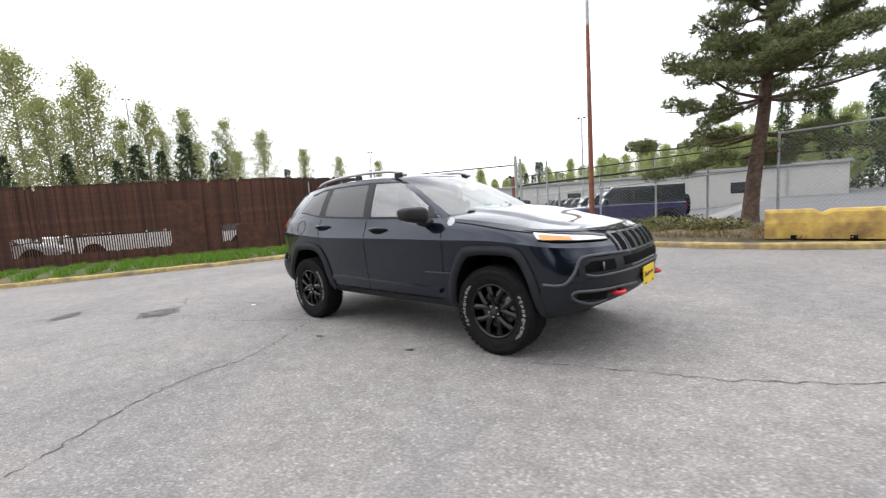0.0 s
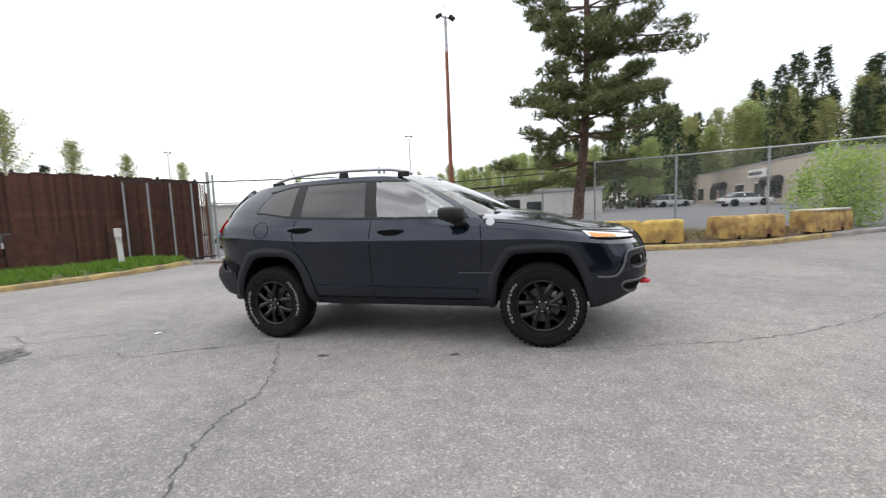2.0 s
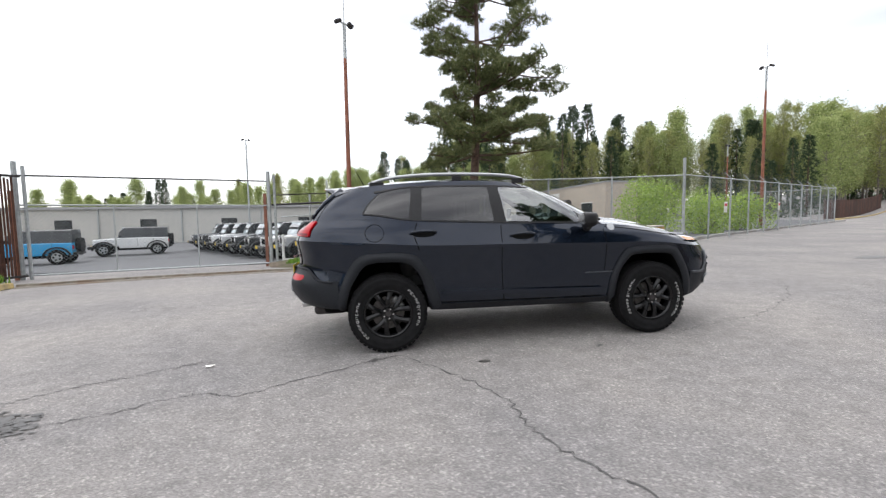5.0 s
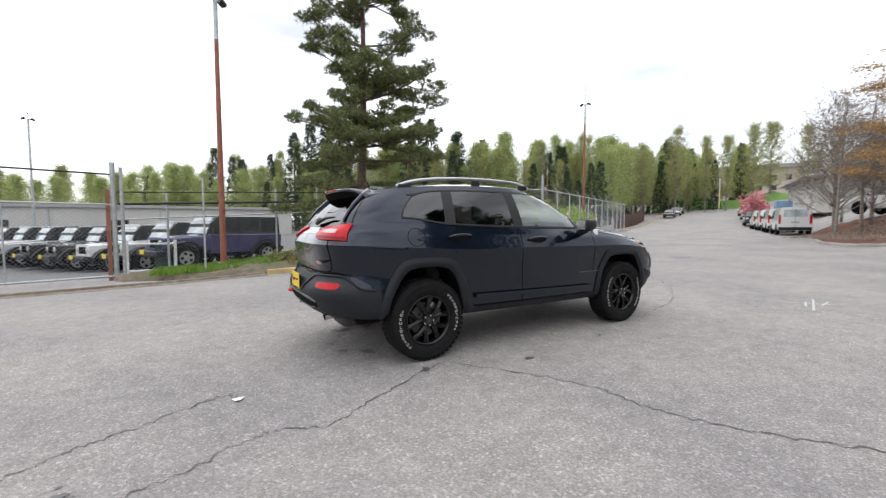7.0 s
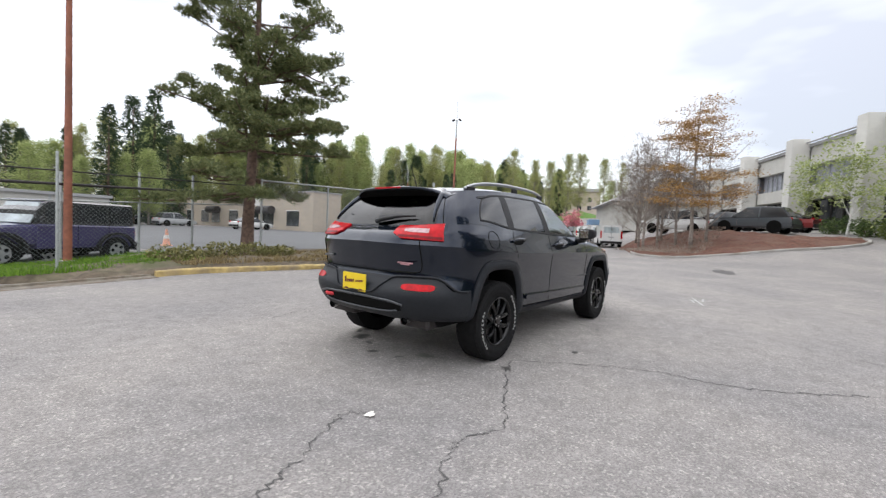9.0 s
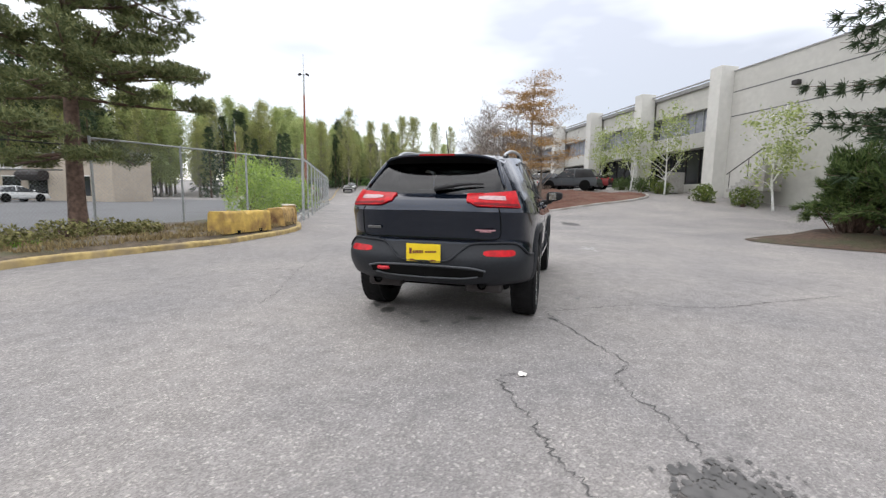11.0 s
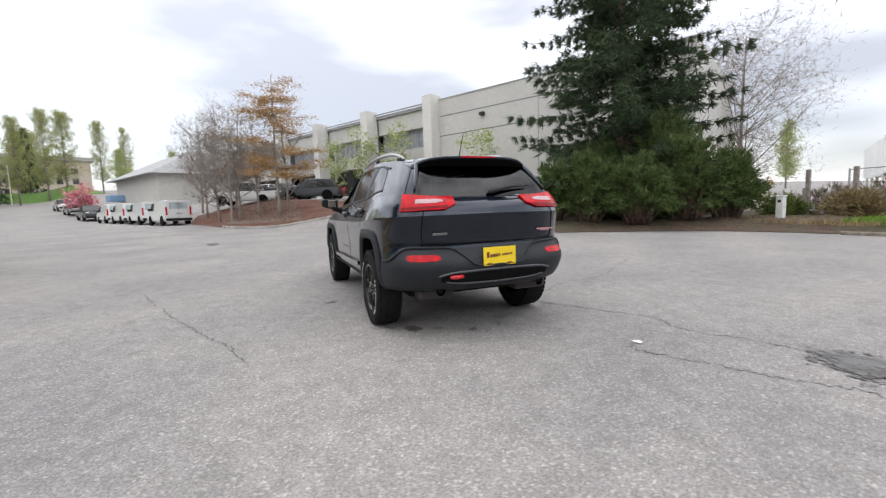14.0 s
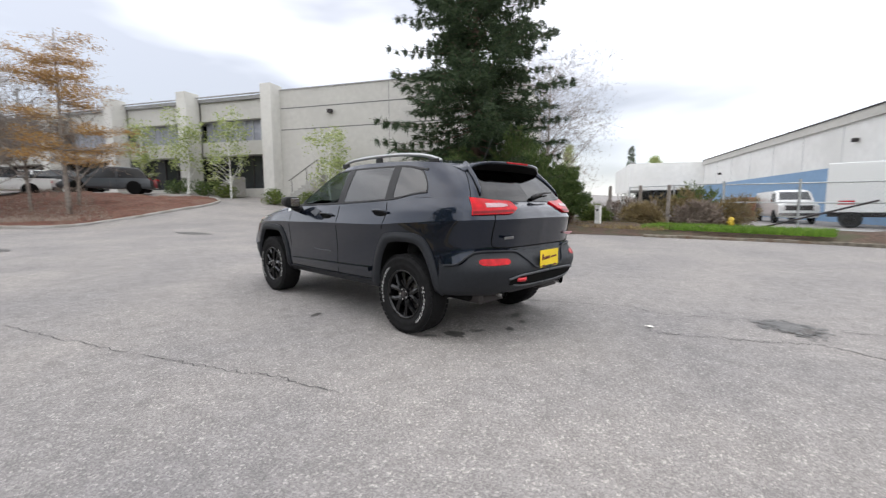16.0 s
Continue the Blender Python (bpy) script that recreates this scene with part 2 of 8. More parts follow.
M_CLADDING = mat("grained_cladding", (0.015, 0.017, 0.021), 0.5, var=0.12, scale=40, bump=0.12, bscale=400, spec=0.3)
M_RUBBER = mat("tyre_rubber", (0.012, 0.012, 0.0125), 0.8, var=0.2, scale=20, bump=0.15, bscale=120, spec=0.12)
M_RIM = mat("gloss_black_rim", (0.004, 0.004, 0.0045), 0.12, var=0.1, coat=0.3, spec=0.25)
# near black for gaps and hollows; also the carport back's shade put into colour
M_DARK = mat("dark_void_and_shade", (0.006, 0.006, 0.006), 0.9, var=0.2, spec=0.1)
M_CHROME = mat("chrome", (0.6, 0.6, 0.6), 0.18, 1.0, var=0.05)
M_SATIN = mat("satin_rail", (0.42, 0.43, 0.44), 0.32, 0.9, var=0.05)
M_RED = mat("tail_lamp_red", (0.42, 0.002, 0.007), 0.3, var=0.3, scale=20, coat=0.25, spec=0.1)
M_REDPAINT = mat("red_paint", (0.55, 0.02, 0.03), 0.4, var=0.1)
M_LAMPCLEAR = mat("lamp_clear", (0.72, 0.70, 0.70), 0.15, var=0.1, scale=20, coat=0.8)
M_REVERSE = mat("reverse_lamp_white", (0.42, 0.27, 0.28), 0.25, var=0.2, scale=30, coat=0.4, spec=0.3)
M_TIPSTEEL = mat("dull_tip_steel", (0.22, 0.22, 0.22), 0.35, 1.0, var=0.1)
M_AMBER = mat("lamp_amber", (0.75, 0.27, 0.04), 0.2, var=0.1, coat=0.6)
M_PLATE = mat("dealer_plate_yellow", (0.80, 0.58, 0.015), 0.45, var=0.05)
M_PLATETEXT = mat("dark_lettering", (0.14, 0.03, 0.02), 0.6, var=0.05)
M_LETTER = mat("white_lettering", (0.45, 0.45, 0.44), 0.7, var=0.1)
M_LITTER = mat("paper_scrap", (0.78, 0.75, 0.70), 0.7, var=0.06)
M_TAR = mat("crack_filler", (0.085, 0.082, 0.080), 0.85, var=0.25, scale=30)
M_STAIN = mat("oil_stain", (0.075, 0.072, 0.068), 0.4, var=0.45, scale=14, dirt=(0.11, 0.105, 0.10), dscale=5)
M_IRON = mat("cast_iron", (0.10, 0.092, 0.085), 0.65, 0.3, var=0.3, scale=30, bump=0.5, bscale=60)
M_OLDKERB = mat("dirty_kerb", (0.17, 0.15, 0.12), 0.95, var=0.35, scale=9, bump=0.6, bscale=25, dirt=(0.12, 0.075, 0.045), dscale=2.5)
M_HYDRANT = mat("hydrant_yellow", (0.55, 0.38, 0.03), 0.5, var=0.15, scale=12, dirt=(0.35, 0.22, 0.04), dscale=5)
M_GLASS = glass_mat("clear_car_glass", (0.70, 0.80, 0.77), 0.24)
M_SCREEN = glass_mat("windscreen_glass", (0.46, 0.56, 0.53), 0.17)
M_TINT = glass_mat("privacy_glass", (0.055, 0.06, 0.065), 0.10)
M_REARGLASS = glass_mat("rear_privacy_glass", (0.045, 0.05, 0.055), 0.055)
M_SEAT = mat("dark_upholstery", (0.035, 0.034, 0.034), 0.8, var=0.2)
M_PURPLE = mat("purple_paint", (0.045, 0.04, 0.13), 0.3, var=0.05, coat=0.8)
M_ORANGE = mat("cone_orange", (0.78, 0.40, 0.28), 0.6, var=0.1)


def paint(name, color):
    return mat(name, color, 0.32, 0.0, var=0.06, scale=30, coat=0.9)


M_PAINT = mat("granite_metallic_paint", (0.0078, 0.0132, 0.0252), 0.26, 0.7, var=0.14, scale=420, coat=1.0, spec=0.1)
M_PAINT.node_tree.nodes["Principled BSDF"].inputs["Coat IOR"].default_value = 1.46
M_REDDARK = mat("tail_lamp_dark_red", (0.16, 0.002, 0.006), 0.3, var=0.2, scale=20, coat=0.25, spec=0.1)
M_SATINDARK = mat("satin_grille_frame", (0.20, 0.205, 0.215), 0.35, 0.8, var=0.1, scale=30)
M_BADGEPALE = mat("pale_badge", (0.55, 0.56, 0.57), 0.35, 0.3, var=0.1, scale=60)
M_BADGEPINK = mat("red_silver_badge", (0.50, 0.26, 0.28), 0.35, 0.4, var=0.2, scale=60)
M_TRIMGREY = mat("grey_bumper_trim", (0.075, 0.08, 0.088), 0.4, var=0.1, scale=40, spec=0.4)
M_NEEDLE = island_mat("pine_needles", (0.065, 0.09, 0.038), (0.26, 0.28, 0.12), 0.7)
M_SPRUCE = island_mat("spruce_needles", (0.018, 0.036, 0.018), (0.075, 0.11, 0.05), 0.7)
M_HEDGE = island_mat("juniper_leaves", (0.020, 0.046, 0.014), (0.135, 0.185, 0.055), 0.7)
M_SPRING = island_mat("spring_leaves", (0.22, 0.28, 0.10), (0.52, 0.57, 0.25), 0.7, 0.5)
M_SPRING_PALE = island_mat("young_poplar_leaves", (0.2, 0.22, 0.08), (0.46, 0.47, 0.19), 0.7, 0.4)
M_BRIGHTBUSH = island_mat("bright_shoots", (0.22, 0.34, 0.05), (0.46, 0.58, 0.15), 0.7, 0.3)
M_OLIVE = island_mat("mixed_wood", (0.035, 0.06, 0.02), (0.20, 0.25, 0.06), 0.8, 0.2)
M_AUTUMN = island_mat("copper_leaves", (0.26, 0.14, 0.055), (0.52, 0.34, 0.14), 0.7, 0.4)
M_WEED = island_mat("weedy_green", (0.08, 0.085, 0.03), (0.27, 0.25, 0.10), 0.8)
M_TWIG = island_mat("bare_twigs", (0.16, 0.125, 0.10), (0.34, 0.28, 0.235), 0.9)
M_PINKBLOSSOM = island_mat("pink_blossom", (0.45, 0.12, 0.15), (0.7, 0.3, 0.33), 0.7, 0.2)
M_GRASS = island_mat("grass_blades", (0.07, 0.15, 0.018), (0.20, 0.34, 0.045), 0.8, 0.2)
M_DRYGRASS = island_mat("dry_weeds", (0.14, 0.10, 0.05), (0.33, 0.26, 0.13), 0.9)


# ---- small builders ----
def obj(name, verts, faces, material, parent=None, label="", smooth=False):
    me = bpy.data.meshes.new(name)
    me.from_pydata([tuple(v) for v in verts], [], [tuple(f) for f in faces])
    if smooth:
        me.polygons.foreach_set("use_smooth", [True] * len(me.polygons))
    me.materials.append(material)
    me.update()
    ob = new(name, me)
    if parent is not None:
        ob.parent = parent
    if label:
        ob["label"] = label
    return ob


def part(name, bm, material, parent, label="", smooth=False):
    me = bpy.data.meshes.new(name)
    bm.to_mesh(me)
    bm.free()
    if smooth:
        me.polygons.foreach_set("use_smooth", [True] * len(me.polygons))
    me.materials.append(material)
    ob = new(name, me)
    if parent is not None:
        ob.parent = parent
    if label:
        ob["label"] = label
    return ob


def thing(name, m, label, category, group="", kind=""):
    ob = new(name)
    ob.empty_display_size = 0.1
    ob.matrix_basis = m
    return tagged(ob, label, category, group, kind)


def box_bm(sx, sy, sz, m=None, bevel=0.0, bm=None):
    bm = bm or bmesh.new()
    r = bmesh.ops.create_cube(bm, size=1.0, matrix=(m or Matrix()) @ Matrix.Diagonal((sx, sy, sz, 1)))
    if bevel:
        es = {e for v in r["verts"] for e in v.link_edges}
        bmesh.ops.bevel(bm, geom=list(es), offset=bevel, segments=2, affect="EDGES", profile=0.5)
    return bm


def cyl_bm(r1, r2, h, m=None, seg=16, bm=None):
    """A cylinder or cone along z from 0 to h."""
    bm = bm or bmesh.new()
    bmesh.ops.create_cone(bm, cap_ends=True, segments=seg, radius1=r1, radius2=r2, depth=h, matrix=(m or Matrix()) @ Matrix.Translation((0, 0, h / 2)))
    return bm


def rod_bm(a, b, r, r2=None, seg=8, bm=None):
    a, b = Vector(a), Vector(b)
    d = b - a
    m = Matrix.Translation(a) @ d.to_track_quat("Z", "Y").to_matrix().to_4x4()
    return cyl_bm(r, r if r2 is None else r2, d.length, m, seg, bm)


def curve_pts(points, n):
    """Smooth curve through points (Catmull-Rom), n steps to a segment."""
    p = np.array(points, float)
    q = np.vstack([2 * p[0] - p[1], p, 2 * p[-1] - p[-2]])
    out = []
    for i in range(1, len(q) - 2):
        for t in np.arange(n) / n:
            a, b, c, d = q[i - 1], q[i], q[i + 1], q[i + 2]
            out.append(0.5 * (2 * b + (c - a) * t + (2 * a - 5 * b + 4 * c - d) * t * t + (3 * b - a - 3 * c + d) * t**3))
    out.append(p[-1])
    return np.array(out)


def tube(points, radii, seg=8):
    """Verts and faces of a tube through points."""
    pts = [Vector(p) for p in points]
    vs, fs = [], []
    for i, p in enumerate(pts):
        d = (pts[min(i + 1, len(pts) - 1)] - pts[max(i - 1, 0)]).normalized()
        q = d.to_track_quat("Z", "Y")
        r = radii[i] if hasattr(radii, "__len__") else radii
        for k in range(seg):
            a = 2 * math.pi * k / seg
            vs.append(p + q @ Vector((r * math.cos(a), r * math.sin(a), 0)))
    for i in range(len(pts) - 1):
        for k in range(seg):
            a, b = i * seg + k, i * seg + (k + 1) % seg
            fs.append((a, b, b + seg, a + seg))
    fs.append(tuple(range(seg))[::-1])
    fs.append(tuple(range((len(pts) - 1) * seg, len(pts) * seg)))
    return vs, fs


def sst(a, b, v):
    t = np.clip((v - a) / (b - a), 0, 1)
    return t * t * (3 - 2 * t)


def ground(x, y):
    """Height of the paved ground."""
    z = 0.012 * (x + 1.36)
    z = z + 0.05 * np.maximum(x - 45, 0) * sst(45, 75, x)
    z = np.minimum(z, 11)
    z = z - 0.05 * np.clip(y - 5, 0, 14) * sst(1, -4, x)
    d = (x - 17) * 0.436 - (y - 1.2) * 0.9
    return z + 1.75 * sst(0, 6.5, d) * sst(12, 34, x)


def gz(x, y):
    return float(ground(np.float64(x), np.float64(y)))


def sheet(name, outline, material, lift=0.0, step=0.5, mound=0.0, edge=1.0, rough=0.0, parent=None, seed=0):
    """A ground patch inside an outline (x, y), draped over the ground, raised by lift, with a mound towards its middle."""
    o = np.array(outline, float)
    (x0, y0), (x1, y1) = o.min(0), o.max(0)
    nx, ny = int((x1 - x0) / step) + 2, int((y1 - y0) / step) + 2
    gx, gy = np.meshgrid(np.linspace(x0, x1, nx), np.linspace(y0, y1, ny))
    p = np.stack([gx.ravel(), gy.ravel()], 1)
    a, b = o, np.roll(o, -1, 0)
    inside = np.zeros(len(p), bool)
    dist = np.full(len(p), 1e9)
    near = np.zeros_like(p)
    for (ax, ay), (bx, by) in zip(a, b):
        if by != ay:
            c = ((ay > p[:, 1]) != (by > p[:, 1])) & (p[:, 0] < (bx - ax) * (p[:, 1] - ay) / (by - ay) + ax)
            inside ^= c
        e = np.array([bx - ax, by - ay])
        t = np.clip(((p - (ax, ay)) @ e) / (e @ e + 1e-9), 0, 1)
        q = np.array([ax, ay]) + t[:, None] * e
        dd = np.hypot(*(p - q).T)
        near[dd < dist] = q[dd < dist]
        dist = np.minimum(dist, dd)
    snap = ~inside & (dist < step * 1.5)
    p[snap] = near[snap]
    ok = inside | snap
    rise = np.where(inside, mound * sst(0, edge, dist), 0)
    z = ground(p[:, 0], p[:, 1]) + np.where(inside, lift + rise, -0.03 if lift > 0.05 else lift)
    if rough:
        z = z + np.where(inside, [rough * noise.noise((x * 1.7, y * 1.7, seed)) for x, y in p], 0)
    vs = np.column_stack([p, z])
    idx = np.arange(nx * ny).reshape(ny, nx)
    fs = [(idx[j, i], idx[j, i + 1], idx[j + 1, i + 1], idx[j + 1, i]) for j in range(ny - 1) for i in range(nx - 1)
          if ok[idx[j, i]] and ok[idx[j, i + 1]] and ok[idx[j + 1, i + 1]] and ok[idx[j + 1, i]]]
    ob = obj(name, vs, fs, material, parent, smooth=True)
    bm = bmesh.new()
    bm.from_mesh(ob.data)
    bmesh.ops.delete(bm, geom=[v for v in bm.verts if not v.link_faces], context="VERTS")
    bmesh.ops.dissolve_degenerate(bm, dist=0.001, edges=bm.edges)
    bm.to_mesh(ob.data)
    bm.free()
    return ob


def sweep(name, path, profile, material, parent=None, label="", drape=True, steps=6, wob=0.0):
    """A profile (offset to the left, height) carried along a ground path (x, y)."""
    c = curve_pts(path, steps) if steps > 1 else np.array(path, float)
    vs, fs = [], []
    k = len(profile)
    for i, (x, y) in enumerate(c):
        d = c[min(i + 1, len(c) - 1)] - c[max(i - 1, 0)]
        d = d / (np.hypot(*d) + 1e-9)
        for off, h in profile:
            px, py = x - d[1] * off, y + d[0] * off
            w = wob * noise.noise((px * 2.1, py * 2.1, h * 9)) if wob else 0
            vs.append((px + w, py + w, (gz(x, y) if drape else 0) + h + w))
    for i in range(len(c) - 1):
        for j in range(k - 1):
            a = i * k + j
            fs.append((a, a + k, a + k + 1, a + 1))
    fs.append(tuple(range(k)))
    fs.append(tuple(range((len(c) - 1) * k, len(c) * k))[::-1])
    return obj(name, vs, fs, material, parent, label)


# ---- ground, kerbs, beds ----
def make_ground():
    xs = np.concatenate([np.linspace(-400, -40, 10), np.arange(-36, -12, 3), np.arange(-12, 14, 0.5), np.arange(14, 46, 1.5), np.arange(48, 130, 6), np.linspace(140, 500, 8)])
    ys = np.concatenate([np.linspace(-400, -50, 9), np.arange(-44, -14, 3), np.arange(-14, 14, 0.5), np.arange(14, 40, 1.5), np.arange(42, 110, 6), np.linspace(120, 500, 8)])
    gx, gy = np.meshgrid(xs, ys)
    v = np.column_stack([gx.ravel(), gy.ravel(), ground(gx, gy).ravel()])
    idx = np.arange(v.shape[0]).reshape(gx.shape)
    f = [(idx[j, i], idx[j, i + 1], idx[j + 1, i + 1], idx[j + 1, i]) for j in range(len(ys) - 1) for i in range(len(xs) - 1)]
    return tagged(obj("ground", v, f, M_ASPHALT, smooth=True), "light grey worn asphalt of a sloping yard and road", "asphalt", kind="structure")


make_ground()
KERB = [(0.0, 0.0), (0.005, 0.09), (0.02, 0.115), (0.05, 0.125), (0.13, 0.125), (0.16, 0.11), (0.16, -0.02)]
ISLAND_EDGE = [(-1.6, 7.35), (-0.9, 7.25), (0.7, 6.72), (2.4, 6.42), (4.4, 6.6), (6.0, 7.05), (7.4, 7.95), (8.4, 8.75)]
tagged(sweep("kerb", ISLAND_EDGE, KERB, M_YELLOW, wob=0.02), "worn yellow painted concrete kerb along the planting island", "kerb", kind="structure")
ROAD_EDGE = [(8.4, 8.75), (10.7, 10.25), (15.5, 13.2), (25, 18.2), (37, 24.5)]
tagged(sweep("kerb", ROAD_EDGE, KERB, M_CONCRETE, wob=0.02), "grey concrete kerb along the road", "kerb", kind="structure")
tagged(sweep("kerb", [(37, 24.5), (40, 27.5), (52, 33.5), (70, 43), (100, 59)], KERB, M_YELLOW), "yellow kerb further up the road", "kerb", kind="structure")
tagged(sweep("gutter", [(-9.3, 5.6), (-7.4, 6.5), (-5.0, 7.0), (-3.0, 7.35), (-1.6, 7.35)], [(-0.2, 0.0), (-0.2, 0.014), (0.18, 0.014), (0.2, 0.05), (0.32, 0.05), (0.34, 0.0)], M_OLDKERB, wob=0.005), "flush concrete gutter strip across the gateway", "gutter", kind="structure")
LEFT_EDGE = [(-16.5, -9.5), (-12.9, -4.5), (-11.2, -1.4), (-10.2, 0.4), (-9.4, 2.0), (-9.0, 4.2), (-9.3, 5.6)]
tagged(sweep("kerb", LEFT_EDGE, KERB, M_YELLOW, wob=0.03), "mossy yellow kerb beside the grass verge", "kerb", kind="structure")

tagged(sheet("grass_verge", [(x - 0.12, y) for x, y in curve_pts(LEFT_EDGE, 4)] + [(-11.6, 8.0), (-15.2, 2.0), (-19.4, -4.0), (-22, -9.5)], M_GRASS_SOIL, 0.10, 0.4, 0.08, 1.0, 0.06), "green grass verge in front of the rusty fence", "grass", kind="structure")
isl = [tuple(p) for p in curve_pts([(x, y + 0.14) for x, y in ISLAND_EDGE], 4)]
tagged(sheet("planting_island", isl + [(9.7, 10.0), (7.6, 11.0), (2.7, 12.0), (-5.0, 11.2), (-5.0, 9.6), (-3.2, 8.1)], M_SOIL, 0.12, 0.35, 0.10, 0.8, 0.10), "bare soil and weeds of a planting island", "soil bed", kind="structure")
BED_EDGE = [(31.5, 7.6), (27, 5.7), (23.5, 4.5), (21.1, 3.43), (20.2, 2.4), (19.9, 1.55), (20.2, 0.6), (20.6, -1.0), (21.2, -2.7), (22.6, -4.6), (24.5, -6.1), (26.2, -6.65), (27.3, -6.5)]
tagged(sweep("kerb", BED_EDGE[2:], KERB, M_CONCRETE, wob=0.02), "low concrete kerb round the mulch bed", "kerb", kind="structure")
tagged(sheet("mulch_bed", [tuple(p) for p in curve_pts(BED_EDGE, 3)] + [(27.6, -5.4), (27.9, -3.7), (29.3, -1.2), (31.2, 2.0), (33.6, 5.2), (35.5, 7.6)], M_MULCH, 0.08, 0.3, 0.06, 1.2, 0.16), "reddish brown bark mulch bank under trees", "mulch", kind="structure")
RIGHT_EDGE = [(10.4, -7.6), (9.2, -6.6), (8.2, -6.1), (6.9, -7.0), (5.5, -9.2), (3.5, -11.5), (1.0, -12.5), (-3.0, -13.5), (-6.0, -13.5), (-14, -13)]
tagged(sweep("kerb", RIGHT_EDGE[6:], [(-a, h * .8) for a, h in KERB], M_OLDKERB, wob=0.05), "crumbling concrete kerb with fallen leaves", "kerb", kind="structure")
tagged(sheet("verge_soil", [tuple(p) for p in curve_pts([(x, y - 0.1) for x, y in RIGHT_EDGE], 3)] + [(-14, -17.5), (-4, -17.5), (0, -19), (8, -24), (13, -16), (12.2, -9.5)], M_LEAFSOIL, 0.015, 0.5, 0.30, 1.6, 0.10), "dirt verge with dead leaves beneath the hedge", "soil bed", kind="structure")
tagged(sheet("far_lot", [(-30, 11.5), (-5.4, 12.0), (2.5, 12.4), (7.6, 11.4), (10.4, 10.6), (25, 19.2), (38, 26), (40, 60), (-30, 60)], M_OLDASPHALT, 0.03, 2.0), "darker grey asphalt of the fenced car lot", "asphalt", kind="structure")


# ---- the parked SUV ----
def grid_eval(keys, nu, nv, fold=0):
    """Dense smooth grid through a grid of key points: rows (up) by columns (along), with a sharp fold along one row."""
    k = np.array(keys, float)
    a = np.array([curve_pts(r, nu) for r in k])

    def column(c):
        return np.vstack([curve_pts(c[:fold + 1], nv)[:-1], curve_pts(c[fold:], nv)]) if fold else curve_pts(c, nv)
    return np.array([column(a[:, j]) for j in range(a.shape[1])]).transpose(1, 0, 2)


class Surf:
    """A smooth surface over rows and columns of key points, on the car's left; w counts rows, u columns."""

    def __init__(self, keys, n=12, fold=0):
        self.n, self.g = n, grid_eval(keys, n, n, fold)
        self.xs, self.zs = self.g[:, :, 0].tolist(), self.g[:, :, 2].tolist()

    def coord(self, table, u, w):
        """One coordinate at (u, w), from its table."""
        n = self.n
        x, y = min(max(u * n, 0), len(table[0]) - 1.001), min(max(w * n, 0), len(table) - 1.001)
        i, j = int(x), int(y)
        fx, fy = x - i, y - j
        a, b = table[j], table[j + 1]
        return (a[i] * (1 - fx) + a[i + 1] * fx) * (1 - fy) + (b[i] * (1 - fx) + b[i + 1] * fx) * fy

    def at(self, u, w, off=0.0, side=1):
        g, n = self.g, self.n
        x, y = min(max(u * n, 0), g.shape[1] - 1.001), min(max(w * n, 0), g.shape[0] - 1.001)
        i, j = int(x), int(y)
        fx, fy = x - i, y - j
        p00, p10, p01, p11 = g[j, i], g[j, i + 1], g[j + 1, i], g[j + 1, i + 1]
        p = p00 * (1 - fx) * (1 - fy) + p10 * fx * (1 - fy) + p01 * (1 - fx) * fy + p11 * fx * fy
        if off:
            du, dw = (p10 - p00) * (1 - fy) + (p11 - p01) * fy, (p01 - p00) * (1 - fx) + (p11 - p10) * fx
            nn = np.cross(du, dw)
            ln = np.linalg.norm(nn)
            p = p + off * nn / (ln if ln > 1e-9 else 1)
        return np.array((p[0], p[1] * side, p[2]))

    def find_u(self, x, w, u0, u1):
        """The column at which row w reaches x, between two columns (x falls from u0 to u1)."""
        for _ in range(17):
            m = (u0 + u1) / 2
            if self.coord(self.xs, m, w) > x:
                u0 = m
            else:
                u1 = m
        return (u0 + u1) / 2

    def find_w(self, u, z, w0=0.0, w1=6.0):
        for _ in range(17):
            m = (w0 + w1) / 2
            if self.coord(self.zs, u, m) < z:
                w0 = m
            else:
                w1 = m
        return (w0 + w1) / 2

    def at_xz(self, x, z, off=0.0, side=1, u0=3.6, u1=10.4):
        u, w = 6.0, 3.0
        for _ in range(3):
            u = self.find_u(x, w, u0, u1)
            w = self.find_w(u, z)
        return self.at(u, w, off, side)


